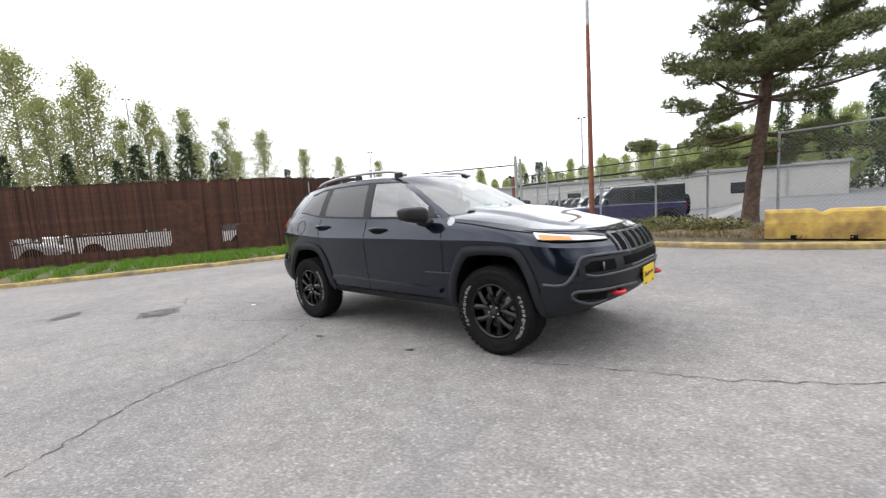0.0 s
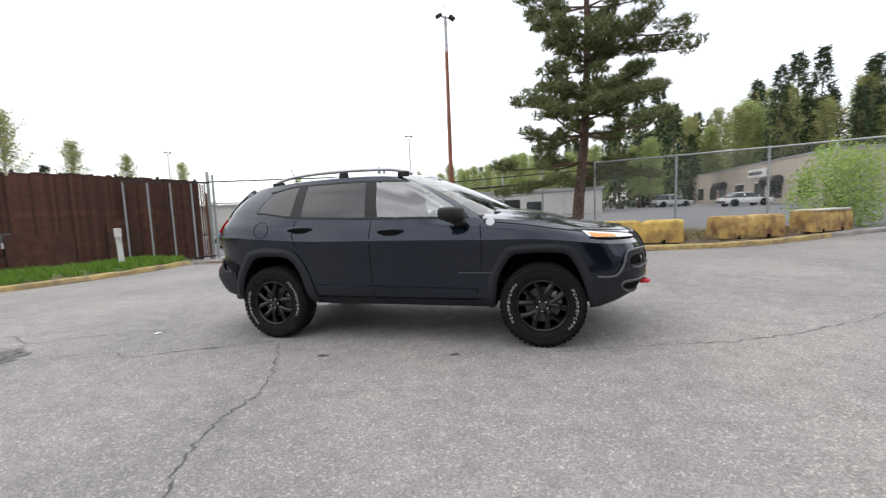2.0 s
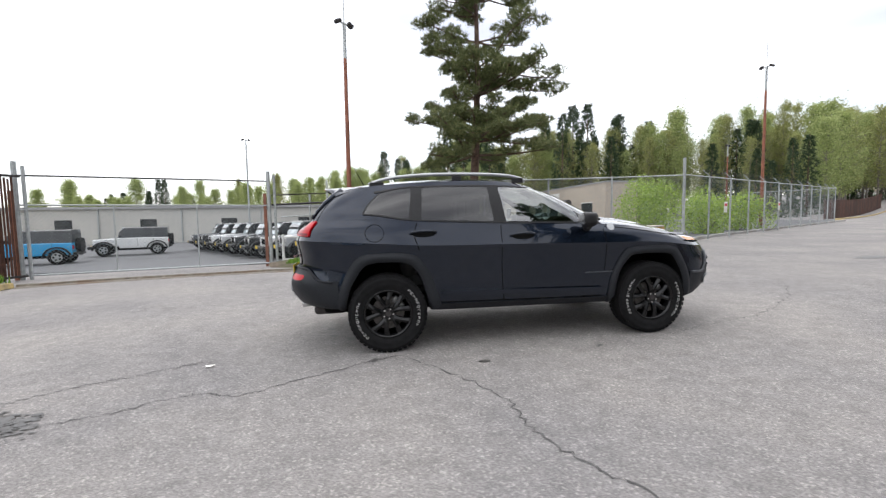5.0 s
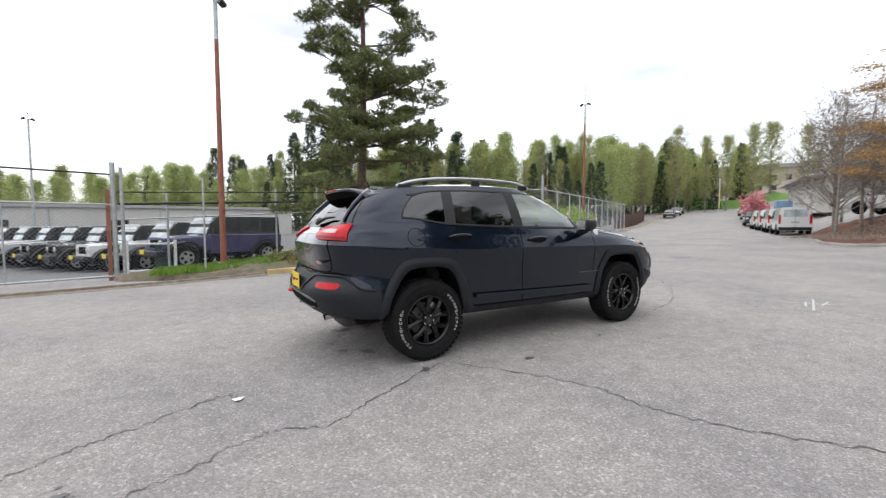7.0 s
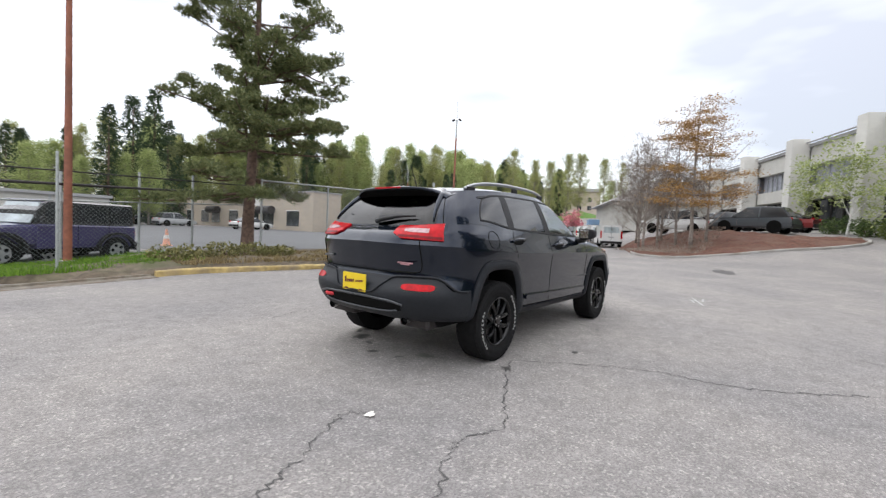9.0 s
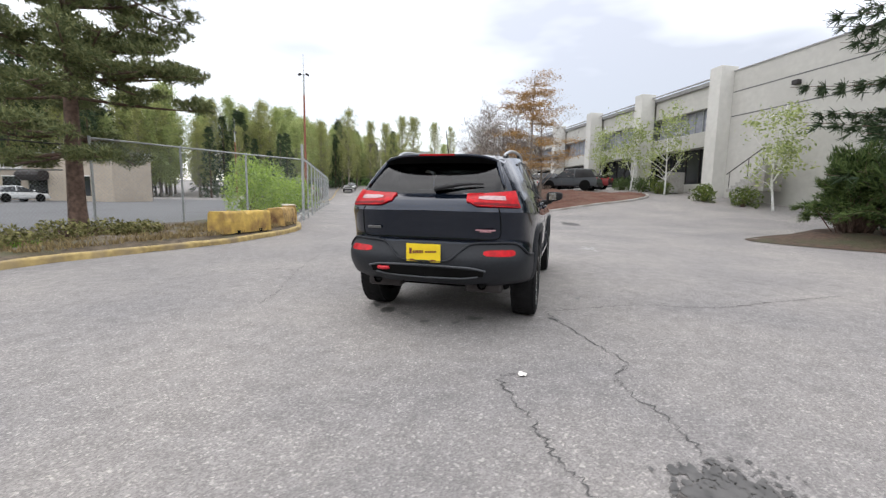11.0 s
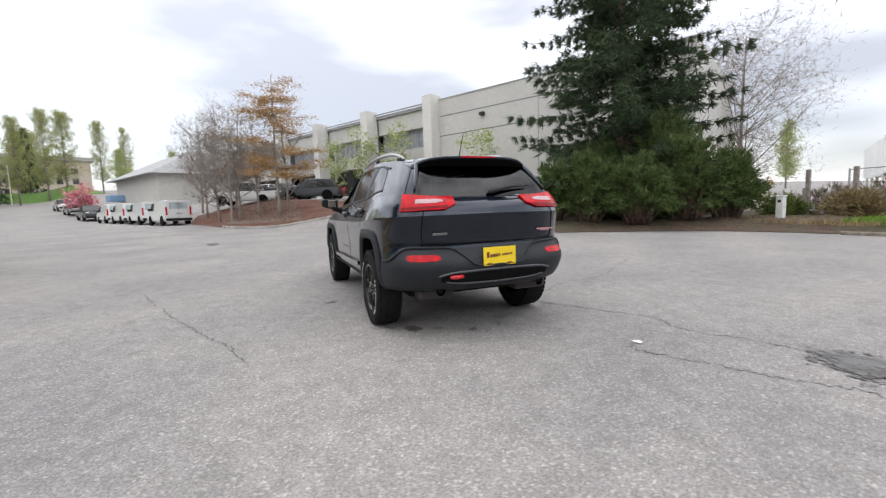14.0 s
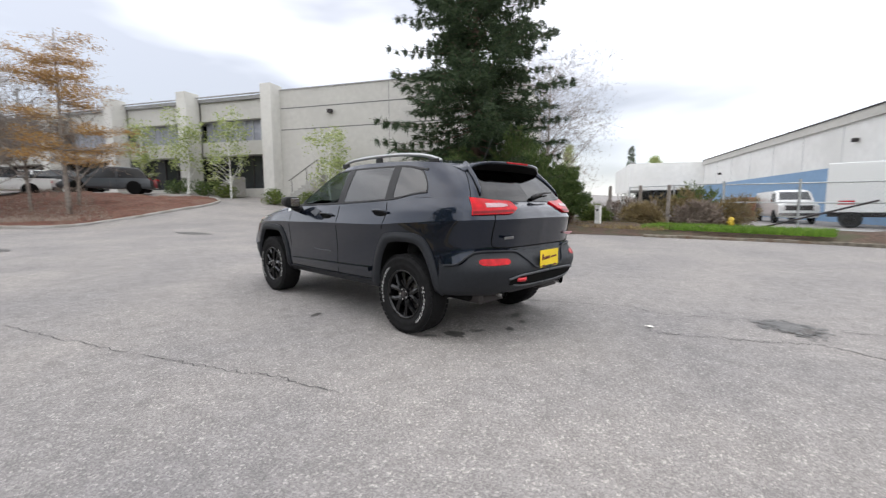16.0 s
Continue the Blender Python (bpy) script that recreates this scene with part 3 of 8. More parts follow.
# rows from the underside up to the beltline, folded sharply at the shoulder line; columns from the nose's middle round the left side to the tail's middle
LOWER = Surf([
    [(2.00, 0, .38), (1.98, .35, .38), (1.92, .62, .37), (1.85, .73, .35), (1.75, .79, .34), (1.36, .80, .36), (.85, .80, .35), (-.05, .80, .36), (-.90, .80, .37), (-1.36, .80, .40), (-1.76, .78, .42), (-1.98, .68, .43), (-2.10, .45, .42), (-2.12, 0, .42)],
    [(2.19, 0, .45), (2.17, .35, .45), (2.09, .63, .44), (1.97, .78, .42), (1.79, .86, .40), (1.36, .875, .42), (.85, .868, .40), (-.05, .868, .41), (-.90, .868, .42), (-1.36, .88, .45), (-1.78, .87, .46), (-2.05, .76, .48), (-2.22, .48, .49), (-2.25, 0, .49)],
    [(2.28, 0, .58), (2.26, .35, .58), (2.16, .66, .57), (2.01, .82, .56), (1.80, .895, .55), (1.36, .905, .55), (.85, .888, .52), (-.05, .888, .53), (-.90, .890, .55), (-1.36, .905, .58), (-1.80, .893, .62), (-2.12, .790, .66), (-2.285, .50, .66), (-2.315, 0, .66)],
    [(2.30, 0, .74), (2.28, .35, .74), (2.17, .66, .74), (2.01, .825, .73), (1.80, .892, .74), (1.36, .900, .76), (.85, .899, .75), (-.05, .897, .75), (-.90, .902, .76), (-1.36, .911, .78), (-1.80, .880, .80), (-2.060, .762, .82), (-2.205, .50, .82), (-2.230, 0, .82)],
    [(2.265, 0, .875), (2.235, .35, .875), (2.115, .655, .88), (1.95, .812, .89), (1.77, .888, .91), (1.36, .918, .955), (.85, .918, .965), (-.05, .917, .985), (-.90, .922, 1.0), (-1.36, .922, 1.03), (-1.80, .882, 1.06), (-2.085, .778, 1.075), (-2.235, .49, 1.08), (-2.262, 0, 1.085)],
    [(2.215, 0, .945), (2.175, .35, .95), (2.035, .64, .955), (1.86, .778, .97), (1.69, .842, .985), (1.36, .868, 1.045), (.85, .872, 1.08), (-.05, .872, 1.095), (-.90, .878, 1.122), (-1.36, .884, 1.150), (-1.80, .850, 1.17), (-2.060, .745, 1.17), (-2.180, .47, 1.165), (-2.203, 0, 1.165)],
    [(2.11, 0, 1.01), (2.07, .34, 1.01), (1.94, .61, 1.015), (1.80, .715, 1.025), (1.62, .765, 1.045), (1.36, .80, 1.095), (.85, .815, 1.152), (-.05, .842, 1.176), (-.90, .845, 1.217), (-1.36, .838, 1.25), (-1.78, .798, 1.26), (-2.00, .715, 1.25), (-2.09, .45, 1.225), (-2.11, 0, 1.225)],
], fold=4)
# rows from the beltline to the roof's edge; columns from the windscreen's middle round to the rear window's middle
UPPER = Surf([
    [(1.20, 0, 1.145), (1.12, .40, 1.145), (.80, .775, 1.153), (.35, .828, 1.166), (-.35, .843, 1.190), (-1.0, .845, 1.224), (-1.55, .822, 1.26), (-2.00, .715, 1.25), (-2.09, .45, 1.225), (-2.11, 0, 1.225)],
    [(.90, 0, 1.30), (.84, .385, 1.30), (.56, .72, 1.305), (.20, .775, 1.318), (-.35, .79, 1.338), (-1.0, .79, 1.358), (-1.50, .765, 1.375), (-1.935, .675, 1.355), (-2.01, .43, 1.34), (-2.03, 0, 1.34)],
    [(.56, 0, 1.465), (.50, .37, 1.465), (.29, .66, 1.468), (.02, .705, 1.48), (-.40, .72, 1.494), (-1.0, .72, 1.50), (-1.44, .695, 1.49), (-1.835, .615, 1.465), (-1.895, .40, 1.455), (-1.91, 0, 1.455)],
    [(.20, 0, 1.60), (.15, .35, 1.60), (.0, .59, 1.595), (-.18, .635, 1.612), (-.50, .65, 1.622), (-1.0, .645, 1.615), (-1.40, .62, 1.592), (-1.71, .555, 1.562), (-1.765, .36, 1.555), (-1.78, 0, 1.555)],
])


def at_uz(u, z, off=0.0, side=1):
    """The point of the lower body at column u and height z."""
    return LOWER.at(u, LOWER.find_w(u, z), off, side)


def mesh_patch(f, nu, nv):
    """Verts and faces of f(s, t) over the unit square."""
    vs = [f(i / nu, j / nv) for j in range(nv + 1) for i in range(nu + 1)]
    fs = [(j * (nu + 1) + i, j * (nu + 1) + i + 1, (j + 1) * (nu + 1) + i + 1, (j + 1) * (nu + 1) + i) for j in range(nv) for i in range(nu)]
    return vs, fs


def solid_patch(name, f, nu, nv, material, parent, label="", depth=0.006, smooth=True):
    """A thin shell: f(s, t, off) gives the face; it is closed round its edge towards the body."""
    a, fa = mesh_patch(lambda s, t: f(s, t, depth), nu, nv)
    b, _ = mesh_patch(lambda s, t: f(s, t, -0.004), nu, nv)
    n = len(a)
    vs, fs = list(a) + list(b), list(fa)
    ring = [i for i in range(nu)] + [(j + 1) * (nu + 1) - 1 for j in range(nv)] + [nv * (nu + 1) + i for i in range(nu, 0, -1)] + [j * (nu + 1) for j in range(nv, 0, -1)]
    for i, p in enumerate(ring):
        q = ring[(i + 1) % len(ring)]
        fs.append((p, q, q + n, p + n))
    ob = obj(name, vs, fs, material, parent, label, smooth)
    bm = bmesh.new()
    bm.from_mesh(ob.data)
    bmesh.ops.recalc_face_normals(bm, faces=bm.faces)
    for e in bm.edges:
        if len(e.link_faces) == 2 and e.calc_face_angle(0) > 0.7:
            e.smooth = False
    bm.to_mesh(ob.data)
    bm.free()
    return ob


WHEEL_R, WHEEL_X, WHEEL_Z = 0.372, 1.36, 0.372
# wheel-arch flares in side view (x, z), from the sill over the wheel to the bumper: opening and outer edge
FLARE = {
    1: ([(.945, .35), (.985, .62), (1.10, .80), (1.20, .832), (1.36, .838), (1.52, .830), (1.60, .79), (1.69, .62), (1.752, .38)],
        [(.862, .36), (.915, .65), (1.045, .875), (1.17, .912), (1.36, .918), (1.555, .908), (1.655, .85), (1.762, .64), (1.815, .40)]),
    -1: ([(-.950, .38), (-1.03, .67), (-1.12, .81), (-1.22, .850), (-1.36, .858), (-1.50, .850), (-1.59, .80), (-1.70, .62), (-1.752, .42)],
         [(-.845, .42), (-.945, .72), (-1.06, .89), (-1.19, .936), (-1.36, .945), (-1.545, .938), (-1.665, .87), (-1.778, .66), (-1.825, .45)]),
}


def arch_outline(a, b):
    p = (curve_pts(a, 3) + curve_pts(b, 3)) / 2
    return np.vstack([[p[0][0], .2], p, [p[-1][0], .2]])


ARCHES = [arch_outline(a, b) for a, b in FLARE.values()]


def in_arch(x, z):
    """Whether a point of the side lies in a wheel opening (to the middle of the flare)."""
    for p in ARCHES:
        q = np.roll(p, -1, 0)
        hit = ((p[:, 1] > z) != (q[:, 1] > z)) & (x < (q[:, 0] - p[:, 0]) * (z - p[:, 1]) / (q[:, 1] - p[:, 1] + 1e-12) + p[:, 0])
        if hit.sum() % 2:
            return True
    return False


ROOF_X = [-1.80, -1.6, -1.2, -.7, -.2, .1, .22]
ROOF_Z = [1.578, 1.617, 1.652, 1.672, 1.668, 1.632, 1.602]


def body_mesh(car):
    """The painted shell: both lower sides, both upper sides, bonnet and roof; the wheel openings and the panes left out."""
    vs, fs = [], []

    def add(v, f):
        b = len(vs)
        vs.extend([tuple(p) for p in v])
        fs.extend([tuple(b + i for i in q) for q in f])

    for side in (1, -1):
        for s in (LOWER, UPPER):
            g = s.g
            nr, nc = g.shape[:2]
            v = [(p[0], p[1] * side, p[2]) for r in g for p in r]
            f = []
            for j in range(nr - 1):
                for i in range(nc - 1):
                    c = (g[j, i] + g[j + 1, i + 1]) / 2
                    if s is LOWER and c[1] > 0.6 and c[2] < .95 and .8 < abs(c[0]) < 1.9 and in_arch(c[0], c[2]):
                        continue
                    if s is UPPER:
                        u, w = i / 12, j / 12
                        if (u < 1.78 and 0.12 < w < 2.9) or (u > 7.3 and 0.1 < w < 2.75):
                            continue
                        xm = c[0]
                        if 2.1 < u < 6.4 and 0.15 < w < 2.55 and not (-.29 < xm < -.19) and not (-1.11 < xm < -1.02) and xm > -1.535 + .06 * w:
                            q = (max(0, -1.12 - xm) / .42) ** 2
                            if not .15 + .32 * q < w < 2.55 - .50 * q:
                                f.append((j * nc + i, j * nc + i + 1, (j + 1) * nc + i + 1, (j + 1) * nc + i) if side == 1 else (j * nc + i, (j + 1) * nc + i, (j + 1) * nc + i + 1, j * nc + i + 1))
                            continue
                    a = j * nc + i
                    f.append((a, a + 1, a + nc + 1, a + nc) if side == 1 else (a, a + nc, a + nc + 1, a + 1))
            add(v, f)
    # bonnet: slices across from edge to edge, with a raised middle between two creases
    edge = [p for p in LOWER.g[-1] if p[0] > 0.80]
    n = 40
    v = []
    for p in edge:
        for k in range(n + 1):
            s = 1 - 2 * k / n
            crown = 0.058 * sst(2.10, 1.2, p[0]) + 0.006
            bulge = 0.020 * sst(0.30, 0.38, 1 - abs(s)) * sst(2.09, 1.75, p[0])
            v.append((p[0], p[1] * s, p[2] + crown * (1 - s**4) + bulge))
    add(v, [(i * (n + 1) + k, i * (n + 1) + k + 1, (i + 1) * (n + 1) + k + 1, (i + 1) * (n + 1) + k) for i in range(len(edge) - 1) for k in range(n)])
    # roof
    edge = UPPER.g[-1]
    n = 24
    v = []
    for p in edge:
        top = np.interp(p[0], ROOF_X, ROOF_Z)
        for k in range(n + 1):
            s = 1 - 2 * k / n
            v.append((p[0], p[1] * s, p[2] + max(top - p[2], 0.0) * (1 - abs(s) ** 3)))
    add(v, [(i * (n + 1) + k, i * (n + 1) + k + 1, (i + 1) * (n + 1) + k + 1, (i + 1) * (n + 1) + k) for i in range(len(edge) - 1) for k in range(n)])
    ob = obj("body_shell", vs, fs, M_PAINT, car, "dark blue-grey metallic paint", True)
    bm = bmesh.new()
    bm.from_mesh(ob.data)
    bmesh.ops.remove_doubles(bm, verts=bm.verts, dist=0.0015)
    bmesh.ops.dissolve_degenerate(bm, dist=0.0005, edges=bm.edges)
    bmesh.ops.recalc_face_normals(bm, faces=bm.faces)
    for f in bm.faces:
        f.smooth = True
    for e in bm.edges:
        if len(e.link_faces) == 2 and e.calc_face_angle(0) > 0.30:
            e.smooth = False
    bm.to_mesh(ob.data)
    bm.free()
    return ob


def ring_mesh(prof, n):
    """Verts and faces of a profile (radius, y) turned round the y axis."""
    k = len(prof)
    vs = [(r * math.cos(2 * math.pi * i / n), y, r * math.sin(2 * math.pi * i / n)) for i in range(n) for r, y in prof]
    fs = [(i * k + j, i * k + j + 1, ((i + 1) % n) * k + j + 1, ((i + 1) % n) * k + j) for i in range(n) for j in range(k - 1)]
    return vs, fs


def wheel(car, x, side, turn):
    """A knobbly tyre with raised white lettering on a gloss black rim of five forked spokes."""
    w = new("wheel")
    w.parent = car
    w.matrix_basis = pose(x, 0.80 * side, WHEEL_Z, 0, 0, 0 if side == 1 else 180) @ pose(0, 0, 0, 0, turn, 0)
    prof = [(.222, -.105), (.25, -.122), (.29, -.126), (.335, -.118), (.36, -.10), (.370, -.06), (.372, 0), (.370, .06), (.36, .10), (.338, .117), (.322, .122), (.318, .119), (.29, .124), (.262, .122), (.256, .117), (.236, .114), (.226, .105)]
    tyre = obj("tyre", *ring_mesh(prof, 56), M_RUBBER, w, "black all-terrain tyre", True)
    bm = bmesh.new()
    for i in range(46):
        a = 2 * math.pi * i / 46
        for y, s in ((-.085, .05), (-.03, .042), (.03, .042), (.085, .05)):
            m = Matrix.Rotation(-a - (0.06 if abs(y) < .05 else 0), 4, "Y") @ Matrix.Translation((.366 if abs(y) < .05 else .356, y, 0)) @ Matrix.Rotation(0.0 if abs(y) < .05 else math.copysign(-0.35, -y), 4, "Z")
            box_bm(.014, s, .036, m, bm=bm)
    part("tread", bm, M_RUBBER, tyre)
    bm = bmesh.new()
    for a0, cnt in ((146, 11), (-34, 11)):
        for i in range(cnt):
            a = radians(a0 + i * 7.0)
            m = Matrix.Rotation(-a, 4, "Y") @ Matrix.Translation((.290, .1245, 0))
            h = .020
            box_bm(h, .004, .0045, m @ Matrix.Translation((0, 0, -.009)), bm=bm)
            if i % 3 != 1:
                box_bm(h if i % 2 else h * .5, .004, .0045, m @ Matrix.Translation((0 if i % 2 else .005, 0, .008)), bm=bm)
            if i % 4 != 2:
                box_bm(.0045, .004, .017, m @ Matrix.Translation((.010, 0, 0)), bm=bm)
            if i % 3:
                box_bm(.0045, .004, .017, m @ Matrix.Translation((-.010 if i % 2 else .0, 0, 0)), bm=bm)
    tagged(part("lettering", bm, M_LETTER, tyre, "raised white letter bars"), kind="stuff")
    rim = [(.222, -.10), (.212, -.02), (.206, .05), (.212, .088), (.219, .100), (.228, .106), (.231, .114), (.222, .117), (.211, .110), (.203, .088), (.196, .05), (.19, -.09)]
    rim_ob = obj("rim", *ring_mesh(rim, 56), M_RIM, w, "gloss black alloy rim", True)
    for s in range(5):
        a = 2 * math.pi * s / 5 + math.pi / 2
        for d in (-1, 1):
            # one arm of the fork: a bar that swells from the hub to the rim, ridged along its middle
            line = [(.040, 0.05, .086, .024), (.085, .110, .102, .027), (.14, .245, .106, .024), (.213, .345, .100, .031)]
            vs, fs = [], []
            for r, ang, y, hw in line:
                c = Vector((r * math.cos(a + d * ang), 0, r * math.sin(a + d * ang)))
                tang = Vector((-math.sin(a + d * ang), 0, math.cos(a + d * ang)))
                for o, yy in ((-hw, y - .034), (-hw * .85, y - .006), (0, y + .004), (hw * .85, y - .006), (hw, y - .034)):
                    q = c + tang * o
                    vs.append((q.x, yy, q.z))
            for i in range(len(line) - 1):
                fs += [(i * 5 + j, i * 5 + j + 1, i * 5 + j + 6, i * 5 + j + 5) for j in range(4)]
            fs += [(4, 3, 2, 1, 0), tuple(15 + j for j in range(5))]
            obj("spoke", vs, fs, M_RIM, rim_ob)
    to_y = Matrix.Rotation(-math.pi / 2, 4, "X")
    hub = part("hub", cyl_bm(.062, .054, .03, Matrix.Translation((0, .070, 0)) @ to_y, 20), M_RIM, w)
    part("cap", cyl_bm(.028, .026, .012, Matrix.Translation((0, .099, 0)) @ to_y, 16), M_DARKSTEEL, hub)
    for s in range(5):
        a = 2 * math.pi * s / 5 + math.pi / 2 + .628
        part("lug_nut", cyl_bm(.011, .009, .022, Matrix.Translation((.046 * math.cos(a), .088, .046 * math.sin(a))) @ to_y, 6), M_CHROME, hub)
    part("brake_disc", cyl_bm(.155, .155, .02, Matrix.Translation((0, .02, 0)) @ to_y, 32), M_IRON, w, "grey iron brake disc")
    part("disc_hat", cyl_bm(.085, .080, .03, Matrix.Translation((0, .04, 0)) @ to_y, 24), M_DARKSTEEL, w)
    part("caliper", box_bm(.06, .06, .13, Matrix.Rotation(-2.6, 4, "Y") @ Matrix.Translation((.135, .03, 0)), .012), M_TIPSTEEL, w, "grey brake caliper")
    part("barrel", cyl_bm(.195, .195, .03, Matrix.Translation((0, -.09, 0)) @ to_y, 28), M_DARK, w)
    return w


def side_strip(name, xz, width, material, car, side, off, label=""):
    """A thin strip along a line (x, z) laid on the car's side."""
    pts = curve_pts(xz, 5) if len(xz) > 2 else np.array([np.array(xz[0]) * (1 - t) + np.array(xz[1]) * t for t in np.linspace(0, 1, 9)])
    d = np.gradient(pts, axis=0)
    d /= np.linalg.norm(d, axis=1)[:, None]
    nrm = np.column_stack([-d[:, 1], d[:, 0]]) * width / 2

    def f(s, t, o):
        k = min(int(s * (len(pts) - 1)), len(pts) - 2)
        fr = s * (len(pts) - 1) - k
        p = pts[k] * (1 - fr) + pts[k + 1] * fr
        q = nrm[k] * (1 - fr) + nrm[k + 1] * fr
        x, z = p + q * (2 * t - 1)
        return LOWER.at_xz(x, z, o, side)

    return solid_patch(name, f, len(pts) - 1, 1, material, car, label, off)


def line_at(pts, s):
    k = min(int(s * (len(pts) - 1)), len(pts) - 2)
    fr = s * (len(pts) - 1) - k
    return pts[k] * (1 - fr) + pts[k + 1] * fr


def flare(car, end, side):
    """Grained wheel-arch flare, squared off at the top, with a rolled inner lip and a liner."""
    inner, outer = (curve_pts(p, 5) for p in FLARE[end])

    def f(s, t, o):
        x, z = line_at(inner, s) * (1 - t) + line_at(outer, s) * t
        bulge = o + (.022 * (1 - (1 - min(t * 2.2, 1)) ** 2) * (1 - .55 * sst(.55, 1, t)) - .006 if o > 0 else 0)
        return LOWER.at_xz(x, z, bulge, side, 3.2, 10.9)
    solid_patch("arch_flare", f, 40, 7, M_CLADDING, car, "matt dark grey arch flare", 0.010)
    vs = []
    for x, z in inner:
        p = LOWER.at_xz(x, z, .004, side, 3.2, 10.9)
        vs += [tuple(p), (x, .40 * side, z + .02)]
    fs = [(2 * i, 2 * i + 1, 2 * i + 3, 2 * i + 2) for i in range(len(inner) - 1)]
    fs.append(tuple(2 * i + 1 for i in range(len(inner))))
    obj("arch_liner", vs, fs, M_DARK, car, "black arch liner")


def upper_patch(name, outline_x, w0, w1, material, car, side, off, label="", nu=10, nv=8):
    """A pane on the upper side: outline_x(t) gives its front and rear x at each height; w0 and w1 may be functions of s."""
    def f(s, t, o):
        a, b = (w0(s), w1(s)) if callable(w0) else (w0, w1)
        w = a + (b - a) * t
        xa, xb = outline_x(t)
        u = UPPER.find_u(xa + (xb - xa) * s, w, 1.9, 7.2)
        return UPPER.at(u, w, o, side)
    return solid_patch(name, f, nu, nv, material, car, label, off)


def text_bars(name, origin, right, up, widths, height, material, parent, label, gap=0.3, normal_off=0.003):
    """Lettering as plain bars of its size along a line."""
    o, r, u = Vector(origin), Vector(right).normalized(), Vector(up).normalized()
    nrm = r.cross(u)
    vs, fs, x = [], [], 0.0
    for wd in widths:
        b = len(vs)
        for dx, dy in ((0, 0), (wd, 0), (wd, height), (0, height)):
            for d in (0, normal_off):
                vs.append(o + r * (x + dx) + u * dy + nrm * d)
        fs += [(b + 1, b + 3, b + 5, b + 7), (b, b + 2, b + 3, b + 1), (b + 2, b + 4, b + 5, b + 3), (b + 4, b + 6, b + 7, b + 5), (b + 6, b, b + 1, b + 7)]
        x += wd * (1 + gap)
    return obj(name, vs, fs, material, parent, label)


def uz_patch(name, u0, u1, lo, hi, material, car, side, off, label="", nu=14, nv=3):
    """A patch on the nose or tail between columns u0 and u1; lo(s) and hi(s) are its lower and upper heights."""
    return solid_patch(name, lambda s, t, o: at_uz(u0 + (u1 - u0) * s, lo(s) * (1 - t) + hi(s) * t, o, side), nu, nv, material, car, label, off)


def uz_line(name, uz, r, material, car, side, off, label=""):
    """A raised bead along a line (column, height) on the nose or tail."""
    v, f = tube([at_uz(u, z, off, side) for u, z in curve_pts(uz, 6)], r, 6)
    return obj(name, v, f, material, car, label, True)


